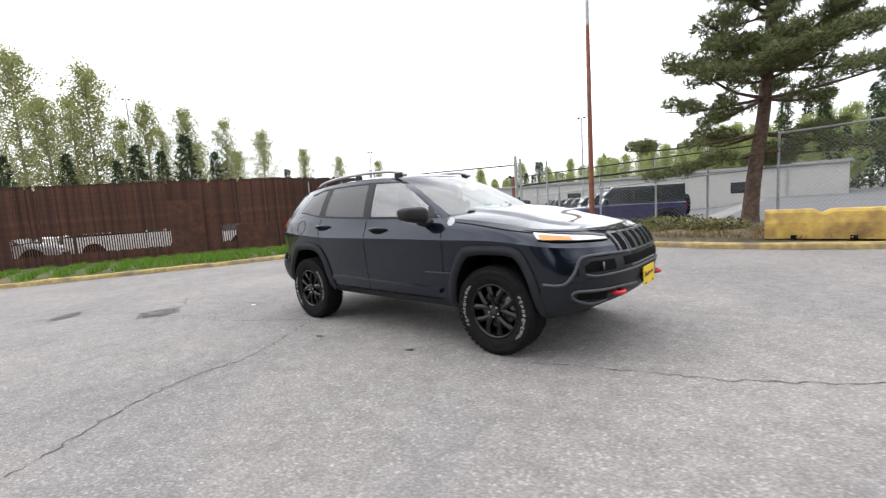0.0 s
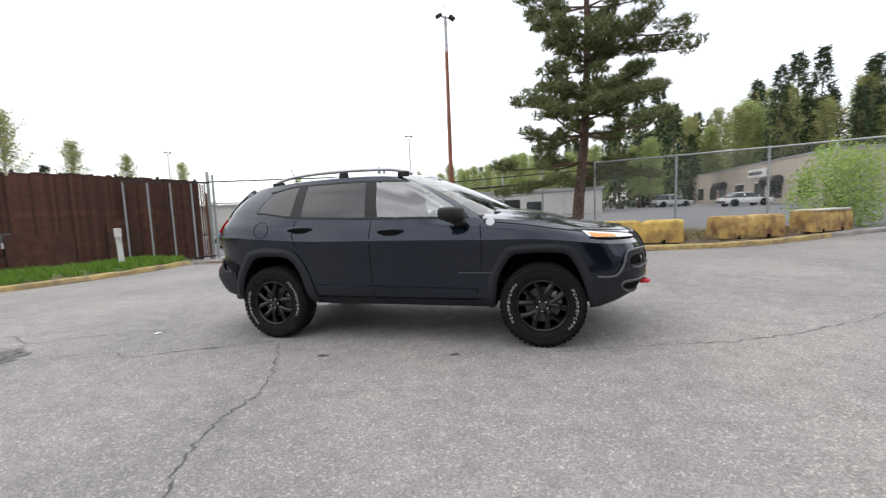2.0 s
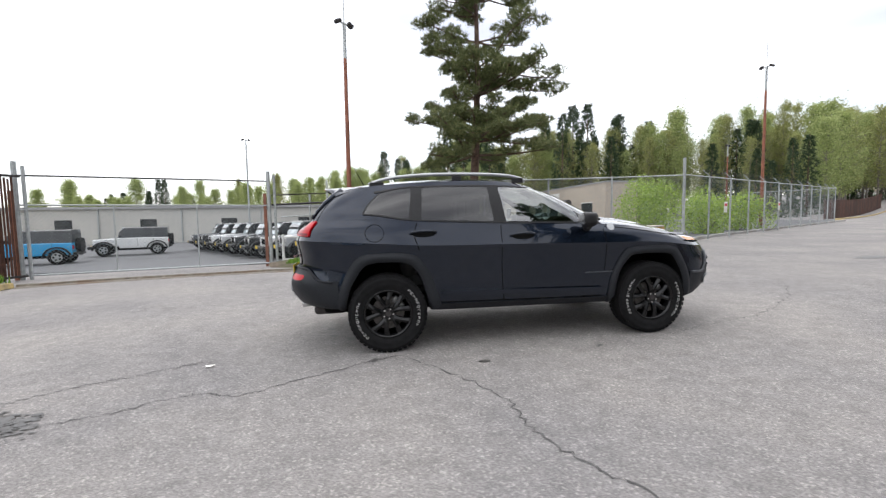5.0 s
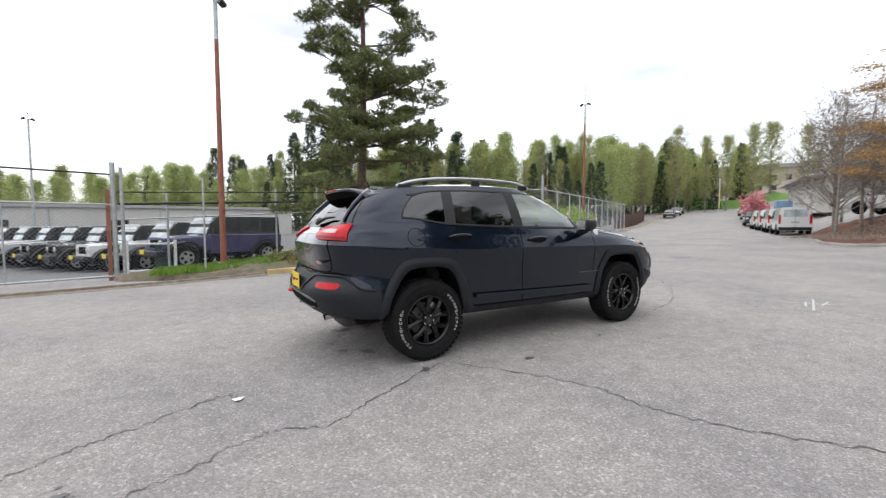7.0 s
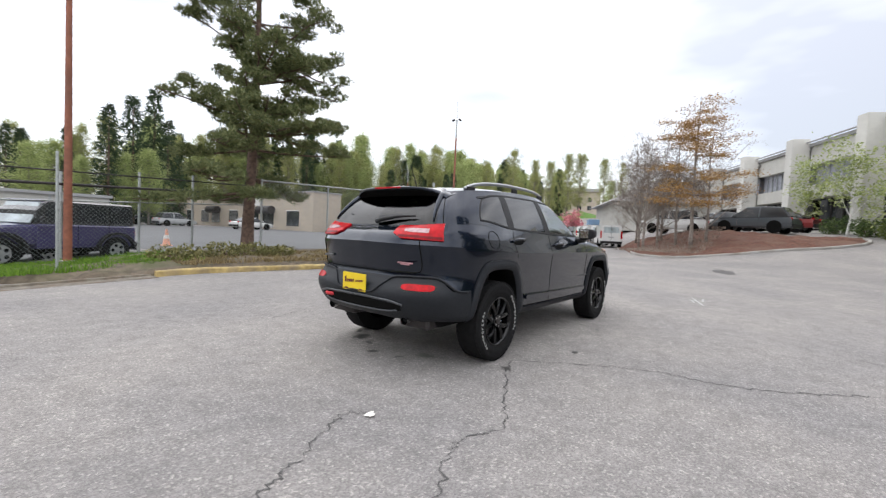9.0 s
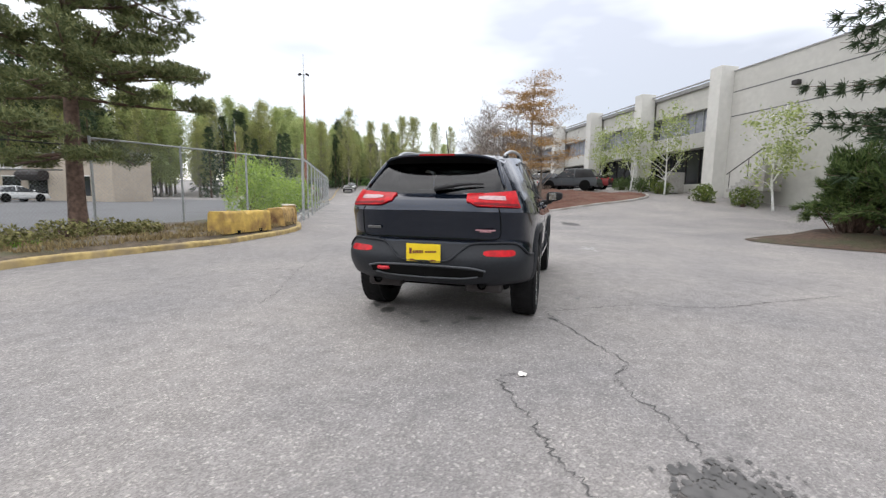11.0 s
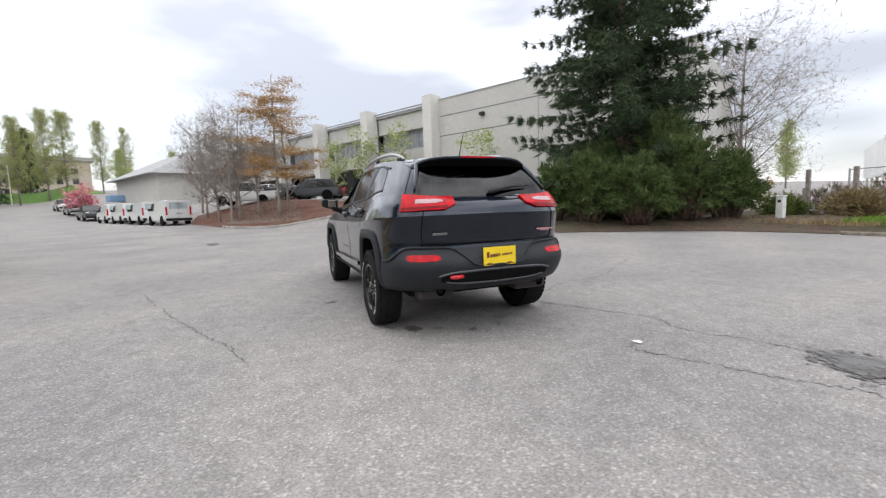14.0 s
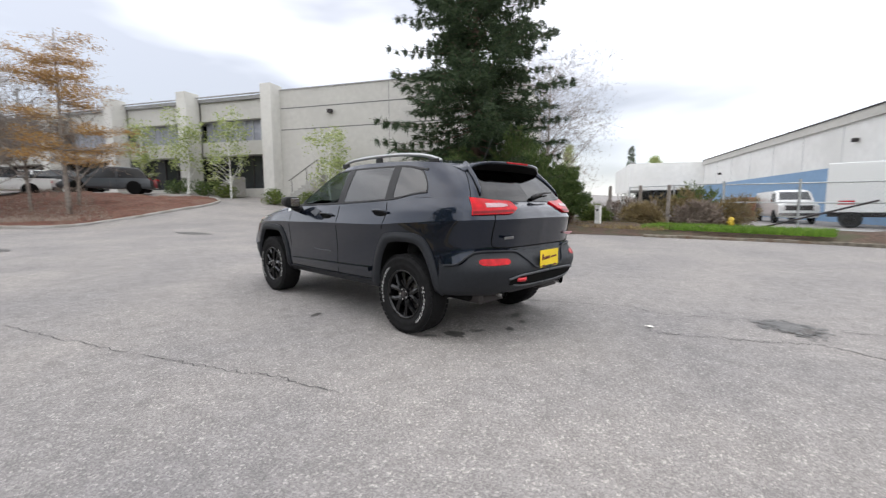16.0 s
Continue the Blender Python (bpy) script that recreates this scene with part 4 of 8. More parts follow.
def suv_side(car, side):
    # glazing and its black frames
    if side == -1:  # the driver's window is wound down
        upper_patch("front_side_window", lambda t: (.735 - .55 * t - .063 * t * t, -.185 - .045 * t), .13, 2.53, M_GLASS, car, side, .002, "lightly tinted side glass")
    upper_patch("rear_side_window", lambda t: (-.290 - .03 * t, -1.025 + .03 * t), .14, 2.50, M_TINT, car, side, .002, "dark privacy glass")
    upper_patch("quarter_window", lambda t: (-1.125 + .045 * t, -1.545 + .145 * t ** 1.6), lambda s: .20 + .25 * s ** 2, lambda s: 2.46 - .42 * s ** 2.4, M_TINT, car, side, .002, "dark privacy glass")
    upper_patch("pillar_trim", lambda t: (-.175 - .045 * t, -.300 - .03 * t), 0.1, 2.58, M_BLACKPLASTIC, car, side, .005)
    upper_patch("pillar_trim", lambda t: (-1.015 + .03 * t, -1.135 + .045 * t), 0.1, 2.56, M_BLACKPLASTIC, car, side, .004)
    upper_patch("belt_moulding", lambda t: (.72, -1.56), lambda s: .04 + .30 * sst(.8, 1, s), lambda s: .15 + .30 * sst(.8, 1, s), M_BLACKPLASTIC, car, side, .007, nu=28, nv=1)
    upper_patch("drip_moulding", lambda t: (.11 - .03 * t, -1.45), lambda s: 2.50 - .30 * sst(.80, 1, s), lambda s: 2.62 - .26 * sst(.80, 1, s), M_BLACKPLASTIC, car, side, .006, nu=28, nv=1)
    upper_patch("window_seal", lambda t: (-1.12 + .045 * t, -1.565 + .15 * t ** 1.6), lambda s: .15 + .25 * s ** 2, lambda s: 2.52 - .42 * s ** 2.4, M_BLACKPLASTIC, car, side, .0008)
    solid_patch("mirror_triangle", lambda s, t, o: UPPER.at(UPPER.find_u(.72 - .14 * t - .10 * s * (1 - t), .14 + .75 * t, 1.9, 7.2), .14 + .75 * t, o, side), 4, 6, M_BLACKPLASTIC, car, "", .006)
    # door gaps, sill cladding, lower door moulding
    for line in ([(.835, 1.10), (.845, .9), (.83, .66)], [(-.235, 1.17), (-.245, .9), (-.24, .62), (-.225, .44)],
                 [(-1.06, 1.21), (-1.09, 1.10), (-1.05, .96)]):
        side_strip("door_gap", line, .008, M_DARK, car, side, .0015)
    side_strip("door_gap", [(.80, .425), (.2, .43), (-.4, .44), (-.855, .45)], .007, M_DARK, car, side, .0015)
    side_strip("sill_cladding", [(.90, .385), (.3, .392), (-.3, .40), (-.89, .408)], .060, M_CLADDING, car, side, .016, "matt dark grey sill cladding")
    side_strip("door_moulding", [(.79, .500), (.2, .515), (-.4, .532), (-.84, .548)], .040, M_PAINT, car, side, .034, "raised body-coloured door moulding")
    side_strip("bonnet_gap", [(.86, 1.128), (1.2, 1.085), (1.5, 1.035), (1.70, 1.005)], .007, M_DARK, car, side, .0015)
    text_bars("door_badge", LOWER.at_xz(.62 if side < 0 else .26, .665, .002, side), (-side, 0, 0), (0, 0, 1), [.36], .008, M_TRIMGREY, car, "fine grey badge line", .3, .004)
    # handles over flat dark ovals, painting the shade of each recess
    for x, z in ((-.02, 1.066), (-1.00, 1.118)):
        solid_patch("handle_recess", lambda s, t, o: LOWER.at_xz(x + .115 * (2 * s - 1), z - .004 + .034 * (2 * t - 1) * math.sqrt(max(0, 1 - (2 * s - 1) ** 2) + .02), o, side), 12, 2, M_DARK, car, "", .002)
        vs, fs = tube([LOWER.at_xz(x + a, z + b, c, side) for a, b, c in curve_pts([(-.125, -.002, .006), (-.10, .004, .030), (0, .008, .040), (.09, .006, .032), (.118, .002, .008)], 4)], .013, 8)
        obj("door_handle", vs, fs, M_PAINT, car, "body-coloured door handle", True)
    # mirror
    mb = new("door_mirror")
    mb.parent = car
    mb.matrix_basis = pose(.60, 1.0 * side, 1.205)
    bm = bmesh.new()
    bmesh.ops.create_uvsphere(bm, u_segments=20, v_segments=12, radius=1)
    for v in bm.verts:
        q = [math.copysign(abs(a) ** .5, a) for a in v.co]
        out = q[1] * side
        v.co = Vector((q[0] * .105 if q[0] > 0 else q[0] * .05, q[1] * .115, q[2] * (.068 - .014 * out)))
        v.co.x = max(v.co.x, -.04)
        v.co.x += -.055 * max(out, 0) + .02 * max(-out, 0)
        v.co.z += .012 * out
    part("mirror_housing", bm, M_BLACKPLASTIC, mb, "black mirror housing", True)
    part("mirror_glass", box_bm(.006, .17, .095, Matrix.Translation((-.052, .01 * side, 0)) @ Matrix.Rotation(-.2 * side, 4, "Z"), .002), M_CHROME, mb)
    vs, fs = tube([(0.03, -.05 * side, -.055), (.045, -.11 * side, -.085), (.07, -.17 * side, -.085)], [.045, .036, .045], 8)
    obj("mirror_arm", vs, fs, M_BLACKPLASTIC, mb, "", True)
    # roof rail: a flat bright bar on black feet, open below at both ends
    rail = [(.12, .560, 1.618), (.02, .572, 1.655), (-.15, .585, 1.680), (-.5, .595, 1.694), (-.9, .595, 1.692), (-1.2, .585, 1.674), (-1.38, .572, 1.645), (-1.50, .56, 1.605)]
    vs, fs = tube([(x, y * side, z) for x, y, z in curve_pts(rail, 5)], .017, 8)
    r = obj("roof_rail", vs, fs, M_SATIN, car, "satin silver roof rail", True)
    for x, y, z, ln in ((.03, .578, 1.625, .12), (-.62, .595, 1.650, .10), (-1.42, .57, 1.600, .14)):
        part("rail_foot", box_bm(ln, .028, .055, Matrix.Translation((x, y * side, z)), .010), M_BLACKPLASTIC, r)


def suv_nose(car, side):
    # headlight: long wedge, amber towards the wing
    uz_patch("headlight", 1.42, 3.80, lambda s: .925 + .022 * s + .010 * s ** 3, lambda s: .945 + .060 * s ** .8, M_LAMPCLEAR, car, side, .008, "slim clear headlight", 20, 4)
    uz_patch("turn_signal", 2.45, 3.66, lambda s: .938 + .008 * s, lambda s: .960 + .026 * s, M_AMBER, car, side, .012, "amber side marker", 10, 2)
    uz_line("lamp_edge", [(1.38, .938), (1.46, .920), (2.0, .924), (3.0, .932), (3.82, .952)], .006, M_DARK, car, side, .006)
    uz_line("lamp_edge", [(1.38, .938), (1.9, .966), (2.8, .988), (3.82, 1.010)], .005, M_DARK, car, side, .006)
    uz_line("bonnet_gap", [(0, .978), (.9, .980), (1.8, .995), (2.8, 1.008), (3.6, 1.014), (4.1, 1.026)], .004, M_DARK, car, side, .0)
    # lower bumper in grained grey, with the fog lamp pod let into the paint
    uz_patch("front_bumper_cladding", 0, 4.02, lambda s: .385 - .035 * s, lambda s: .690 - .06 * sst(.35, .8, s), M_CLADDING, car, side, .010, "matt dark grey lower bumper", 26, 8)
    uz_patch("fog_lamp_surround", .95, 2.75, lambda s: .690 + .0 * s, lambda s: .805 + .012 * s - .045 * sst(.75, 1, s), M_CLADDING, car, side, .004, "dark grey fog lamp pod", 14, 4)
    uz_patch("fog_lamp_bezel", 1.55, 2.55, lambda s: .705, lambda s: .782 - .03 * sst(.7, 1, s), M_DARK, car, side, .0065, "", 10, 3)
    c = at_uz(1.95, .742, .004, side)
    part("fog_lamp", cyl_bm(.034, .030, .010, Matrix.Translation(c) @ Matrix.Rotation(math.pi / 2 - .1, 4, "Y") @ Matrix.Rotation(.35 * side, 4, "X"), 18), M_TIPSTEEL, car, "round clear fog lamp", True)
    uz_line("bumper_trim", [(3.95, .622), (3.6, .618), (3.25, .632), (2.95, .70), (2.70, .785), (2.45, .815), (1.9, .822), (1.0, .815)], .012, M_TRIMGREY, car, side, .010, "grey trim line")
    uz_line("bumper_trim", [(2.55, .690), (2.2, .676), (1.5, .678), (.9, .684), (0, .688)], .010, M_TRIMGREY, car, side, .010, "grey trim line")
    uz_line("bumper_trim", [(.55, .555), (1.2, .566), (2.0, .570), (2.75, .572), (2.98, .560), (3.0, .525), (2.75, .492), (2.2, .470), (1.7, .478)], .012, M_TRIMGREY, car, side, .014, "grey trim line")
    uz_patch("lower_intake", 1.75, 2.85, lambda s: .490 + .02 * s, lambda s: .552, M_DARK, car, side, .0125, "", 10, 2)
    uz_patch("lower_grille", 0, 1.25, lambda s: .722, lambda s: .785, M_DARK, car, side, .008, "", 10, 2)


def suv_tail(car, side):
    lamp_lo = lambda s: 1.112 + .012 * s + .035 * sst(.84, 1, s)
    uz_patch("tail_lamp", 10.92, 12.30, lamp_lo, lambda s: 1.256 - .026 * s - .010 * sst(.84, 1, s), M_RED, car, side, .016, "red tail lamp wrapping round the corner", 26, 5)
    uz_patch("reverse_lamp", 11.36, 12.06, lambda s: 1.168 + .008 * sst(.7, 1, s), lambda s: 1.200 - .008 * sst(.7, 1, s), M_REVERSE, car, side, .0195, "pale reversing lamp", 10, 2)
    uz_patch("lamp_band", 10.96, 12.16, lambda s: 1.120 + .014 * s, lambda s: 1.140 + .010 * s, M_REDDARK, car, side, .0185, "darker red lower lamp band", 18, 1)
    uz_line("tailgate_gap", [(11.62, 1.25), (11.60, 1.10), (11.56, .95), (11.60, .862), (11.85, .842), (12.4, .838), (13.0, .838)], .005, M_DARK, car, side, .001)
    # bumper: grained lower part with an upswept pod round the reflector and a plate bay between
    uz_patch("rear_bumper_cladding", 10.02, 13.0, lambda s: .440 + .028 * math.exp(-((s - .66) / .05) ** 2), lambda s: .700 + .10 * sst(.18, .36, s), M_CLADDING, car, side, .012, "matt dark grey lower bumper", 32, 10)
    uz_line("bumper_trim", [(10.15, .690), (10.5, .705), (10.8, .760), (11.15, .808), (11.8, .812), (12.2, .800), (12.38, .745), (12.55, .670), (12.7, .655), (13.0, .652)], .011, M_CLADDING, car, side, .016, "raised bumper ridge round the reflector")
    uz_patch("reflector_recess", 11.05, 12.05, lambda s: .690 + .02 * (2 * s - 1) ** 6, lambda s: .762 - .02 * (2 * s - 1) ** 6, M_BLACKPLASTIC, car, side, .0135, "", 10, 3)
    uz_patch("rear_reflector", 11.12, 11.98, lambda s: .700 + .014 * (2 * s - 1) ** 8, lambda s: .748 - .012 * (2 * s - 1) ** 8, M_RED, car, side, .017, "red bumper reflector", 12, 2)
    uz_patch("rear_skid_trim", 11.95, 13.0, lambda s: .515 + .02 * (1 - s) ** 2, lambda s: .600 - .02 * (1 - s) ** 2, M_DARK, car, side, .016, "black lower bumper bar", 12, 2)
    uz_line("skid_bead", [(11.9, .585), (12.2, .610), (12.6, .616), (13.0, .618)], .010, M_TRIMGREY, car, side, .016, "grey bead above the lower bar")
    uz_line("skid_bead", [(12.05, .535), (12.3, .518), (12.6, .510), (13.0, .508)], .008, M_TRIMGREY, car, side, .016, "grey bead below the lower bar")
    vs, fs = tube([(-2.00, .49 * side, .446), (-2.14, .49 * side, .444), (-2.195, .49 * side, .440)], [.030, .038, .041], 16)
    obj("exhaust_tip", vs, fs[:-1], M_CHROME, car, "bright steel exhaust tip", True)
    part("exhaust_bore", cyl_bm(.028, .028, .012, Matrix.Translation((-2.165, .49 * side, .442)) @ Matrix.Rotation(-math.pi / 2, 4, "Y"), 14), M_DARK, car)
    part("muffler", box_bm(.30, .34, .10, Matrix.Translation((-1.92, .48 * side, .395)), .03), M_DARKSTEEL, car, "dark muffler above the ground")
    solid_patch("tailgate_gap", lambda s, t, o: UPPER.at(6.98 + .10 * s + .022 * t, .10 + 2.75 * s, o, side), 10, 1, M_DARK, car, "", .002)


def suv_spoiler(car):
    """Roof spoiler: painted top drawn out over the rear window, rounded corners, black underside."""
    n = 32
    rows_top, rows_low = [], []
    for k in range(n + 1):
        s = 1 - 2 * k / n
        y, e = .60 * s, abs(s) ** 3.2
        xe = -1.965 + .15 * e
        ze = 1.590 - .012 * s * s - .085 * abs(s) ** 7
        sr = y / .585
        roof = lambda x: np.interp(x, ROOF_X, ROOF_Z) - .062 * abs(sr) ** 3
        rows_top.append([(-1.38, y, roof(-1.38) - .012), (-1.50, y, roof(-1.50) + .004), (-1.68, y, roof(-1.68) + .010), (-1.85 + .08 * e, y, (ze + roof(-1.76)) / 2 + .010), (xe, y, ze), (xe - .002, y, ze - .016), (xe + .012, y, ze - .026)])
        rows_low.append([(xe + .010, y * .995, ze - .024), (-1.86 + .05 * e, y * .985, ze - .062), (-1.80 + .06 * e, y * .97, 1.485 + .01 * e)])
    for name, rows, ma, label in (("spoiler", rows_top, M_PAINT, "body-coloured roof spoiler"), ("spoiler_underside", rows_low, M_DARK, "black panel under the spoiler")):
        m = len(rows[0])
        vs = [p for r in rows for p in r]
        fs = [(i * m + j, (i + 1) * m + j, (i + 1) * m + j + 1, i * m + j + 1) for i in range(n) for j in range(m - 1)]
        obj(name, vs, fs, ma, car, label, True)
    for side in (1, -1):
        # fin running down beside the rear window
        vs, fs = tube([UPPER.at(7.28 + .02 * a, w, .010, side) for a, w in ((0, 2.9), (1, 2.3), (2, 1.6), (2, .9), (1, .3))], [.030, .026, .020, .014, .008], 8)
        obj("window_fin", vs, fs, M_PAINT, car, "body-coloured fin beside the rear window", True)
    part("brake_lamp", box_bm(.012, .34, .016, Matrix.Translation((-1.962, 0, 1.582)), .003), M_RED, car, "slim red brake lamp")


def build_suv():
    car = thing("suv", pose(0, 0, 0.0163, 0, -0.69, 0), "dark blue-grey compact off-road SUV with black wheels and yellow dealer plates", "car")
    body_mesh(car)
    part("underbody", box_bm(3.9, 1.40, .14, Matrix.Translation((-.02, 0, .43)), .04), M_DARK, car)
    for x, turns in ((WHEEL_X, (8, -6)), (-WHEEL_X, (-14, 12))):
        for side in (1, -1):
            wheel(car, x, side, turns[side < 0])
            flare(car, 1 if x > 0 else -1, side)
    for side in (1, -1):
        suv_side(car, side)
        suv_nose(car, side)
        suv_tail(car, side)
    suv_spoiler(car)
    # seven grille slots in bright frames, on the nose's fold
    for i in range(7):
        y = (i - 3) * .128
        sd = 1 if y >= 0 else -1
        ua = abs(y) / .35 if abs(y) < .35 else 1 + (abs(y) - .35) / .29
        for nm, hw, ma, off in (("grille_frame", .160, M_SATINDARK, .014), ("grille_slot", .105, M_DARK, .0175)):
            def slot(s, t, o):
                uu, sdd = ua + (s - .5) * 2 * hw, sd
                if uu < 0:
                    uu, sdd = -uu, -sd
                k = .014 if nm == "grille_slot" else 0
                return at_uz(uu, .812 + k + (.152 - 2 * k) * t, o, sdd)
            solid_patch(nm, slot, 2, 6, ma, car, "satin frame round a grille slot" if nm == "grille_frame" else "", off, False)
    # windscreen and rear window
    for name, u0, u1, w0, w1, ma in (("windscreen", 0, 1.86, .03, 2.93, M_SCREEN), ("rear_window", 7.22, 9, .04, 2.85, M_REARGLASS)):
        vs, fs = [], []
        for side in (1, -1):
            v, f = mesh_patch(lambda s, t: UPPER.at(u0 + (u1 - u0) * s, w0 + (w1 - w0) * t, .003, side), 14, 8)
            fs += [tuple(len(vs) + i for i in (q if side == 1 else q[::-1])) for q in f]
            vs += list(v)
        obj(name, vs, fs, ma, car, "wide glass pane", True)
    for side in (1, -1):
        solid_patch("cowl", lambda s, t, o: UPPER.at(1.9 * s, -.02 + .17 * t, o, side), 10, 1, M_BLACKPLASTIC, car, "black scuttle panel", .008)
    # rear wiper: pivot cover, arm and blade
    vs, fs = tube([(-2.118, -.03, 1.262), (-2.112, -.10, 1.283), (-2.088, -.28, 1.312), (-2.062, -.46, 1.318)], [.020, .020, .013, .006], 8)
    obj("rear_wiper", vs, fs, M_BLACKPLASTIC, car, "black rear wiper", True)
    vs, fs = tube([(-1.55, 0, 1.62), (-1.60, 0, 1.72), (-1.66, 0, 1.84)], [.008, .004, .003], 6)
    obj("aerial", vs, fs, M_BLACKPLASTIC, car)
    # badges as plain bars and shapes
    for y, wd, h in ((.055, .022, .030), (.028, .024, .022), (.000, .024, .022), (-.03, .022, .026)):
        part("tailgate_badge", box_bm(.008, wd, h, Matrix.Translation((-2.176, y, 1.168)) @ Matrix.Rotation(.5, 4, "Y"), .002), M_CHROME, car, "silver badge bar")
    part("tailgate_badge", box_bm(.008, .13, .010, Matrix.Translation((-2.095, -.32, 1.232)) @ Matrix.Rotation(.4, 4, "Y"), .002), M_TIPSTEEL, car, "small grey badge bar")
    part("tailgate_badge", box_bm(.008, .13, .022, Matrix.Translation((-2.236, .50, .925)), .003), M_TIPSTEEL, car, "small grey badge bar")
    bm = box_bm(.008, .17, .012, Matrix.Translation((-2.236, -.52, .925)), .003)
    box_bm(.008, .10, .010, Matrix.Translation((-2.237, -.52, .913)), .003, bm)
    part("tailgate_badge", bm, M_BADGEPINK, car, "pale red and silver badge bar")
    # plates
    for x, yaw, z in ((2.318, 90, .585), (-2.333, -90, .722)):
        p = new("dealer_plate")
        p.parent = car
        p["label"] = "yellow dealer plate with dark lettering bars"
        p.matrix_basis = pose(x, 0, z, 90, 0, yaw)
        part("plate_sheet", box_bm(.31, .155, .006, None, .002), M_PLATE, p)
        part("plate_bracket", box_bm(.20, .11, .03, Matrix.Translation((0, 0, -.018)), .004), M_BLACKPLASTIC, p)
        text_bars("lettering", (-.125, -.012, .0035), (1, .08, 0), (0, 1, 0), [.022], .050, M_PLATETEXT, p, "", .3, .002)
        text_bars("lettering", (-.094, -.010, .0035), (1, .08, 0), (0, 1, 0), [.018, .012, .016, .020, .012], .026, M_PLATETEXT, p, "", .25, .002)
        text_bars("lettering", (.020, .000, .0035), (1, .08, 0), (0, 1, 0), [.016, .014, .020, .014, .018], .016, M_PLATETEXT, p, "", .25, .002)
        for bx in (-.10, .09):
            text_bars("lettering", (bx - .022, -.070, .0035), (1, 0, 0), (0, 1, 0), [.044], .014, M_PLATETEXT, p, "", .4, .002)
    # tow hooks
    for x, y, z, s in ((2.20, .50, .525, 1), (2.20, -.50, .525, 1), (-2.245, .385, .570, -1)):
        vs, fs = tube([(x, y - .05, z), (x + .06 * s, y - .045, z), (x + .078 * s, y, z), (x + .06 * s, y + .045, z), (x, y + .05, z)], .017, 8)
        obj("tow_hook", vs, fs, M_REDPAINT, car, "red tow hook", True)
    for side in (1, -1):
        c = LOWER.at_xz(.925, 1.115, .006, side)
        m = Matrix.Translation(c) @ Matrix.Rotation((-math.pi / 2 + .45) * side, 4, "X")
        part("round_badge", cyl_bm(.040, .038, .006, m, 20), M_BADGEPALE, car, "round pale silver badge")
    # fuel door on the right rear wing
    c = [LOWER.at_xz(-1.46 + .085 * math.cos(a), 1.13 + .080 * math.sin(a), .001, -1) for a in np.linspace(0, 2 * math.pi, 33)]
    vs, fs = tube(c, .003, 4)
    obj("fuel_door_gap", vs, fs, M_DARK, car)
    # wipers at the windscreen's foot
    for y in (.30, -.28):
        a, b = UPPER.at(.75 if y > 0 else .7, .12, .02, 1 if y > 0 else -1), UPPER.at(.3 if y > 0 else 1.5, .22, .02, 1 if y > 0 else -1)
        part("front_wiper", rod_bm(a, b, .010), M_BLACKPLASTIC, car)
    # cabin
    part("dashboard", box_bm(.45, 1.36, .20, Matrix.Translation((.72, 0, 1.03)), .06), M_SEAT, car)
    vs = [(.50, .38 + .18 * math.cos(a), 1.06 + .18 * math.sin(a)) for a in np.linspace(0, 2 * math.pi, 25)]
    v, f = tube(vs, .016, 6)
    obj("steering_wheel", v, f, M_SEAT, car, "", True)
    for y in (.37, -.37):
        for x in (.02, -.88):
            st = new("seat")
            st.parent = car
            st.matrix_basis = pose(x, y, .60)
            part("cushion", box_bm(.5, .5, .2, None, .06), M_SEAT, st, "", True)
            part("backrest", box_bm(.16, .48, .62, Matrix.Translation((-.30, 0, .36)) @ Matrix.Rotation(-.25, 4, "Y"), .06), M_SEAT, st, "", True)
            part("headrest", box_bm(.1, .26, .18, Matrix.Translation((-.42, 0, .76)), .04), M_SEAT, st, "", True)
    part("cabin_floor", box_bm(3.2, 1.5, .05, Matrix.Translation((-.4, 0, .56))), M_DARK, car)
    part("headlining", box_bm(1.50, 1.10, .03, Matrix.Translation((-.80, 0, 1.56)), .01), M_SEAT, car)
    part("cargo_cover", box_bm(.75, 1.4, .03, Matrix.Translation((-1.55, 0, 1.12)), .01), M_SEAT, car)
    return car


build_suv()


# ---- fences ----
def fence_posts(parent, pts, top, base_off=-0.1, r=0.035, arm=None):
    for x, y in pts:
        z = gz(x, y) + base_off
        bm = rod_bm((x, y, z), (x, y, z + top), r, seg=10)
        p = part("post", bm, M_GALV, parent)
        if arm:
            bm = rod_bm((x, y, z + top), (x + arm[0], y + arm[1], z + top + 0.28), 0.018, seg=6)
            part("barb_arm", bm, M_GALV, p)


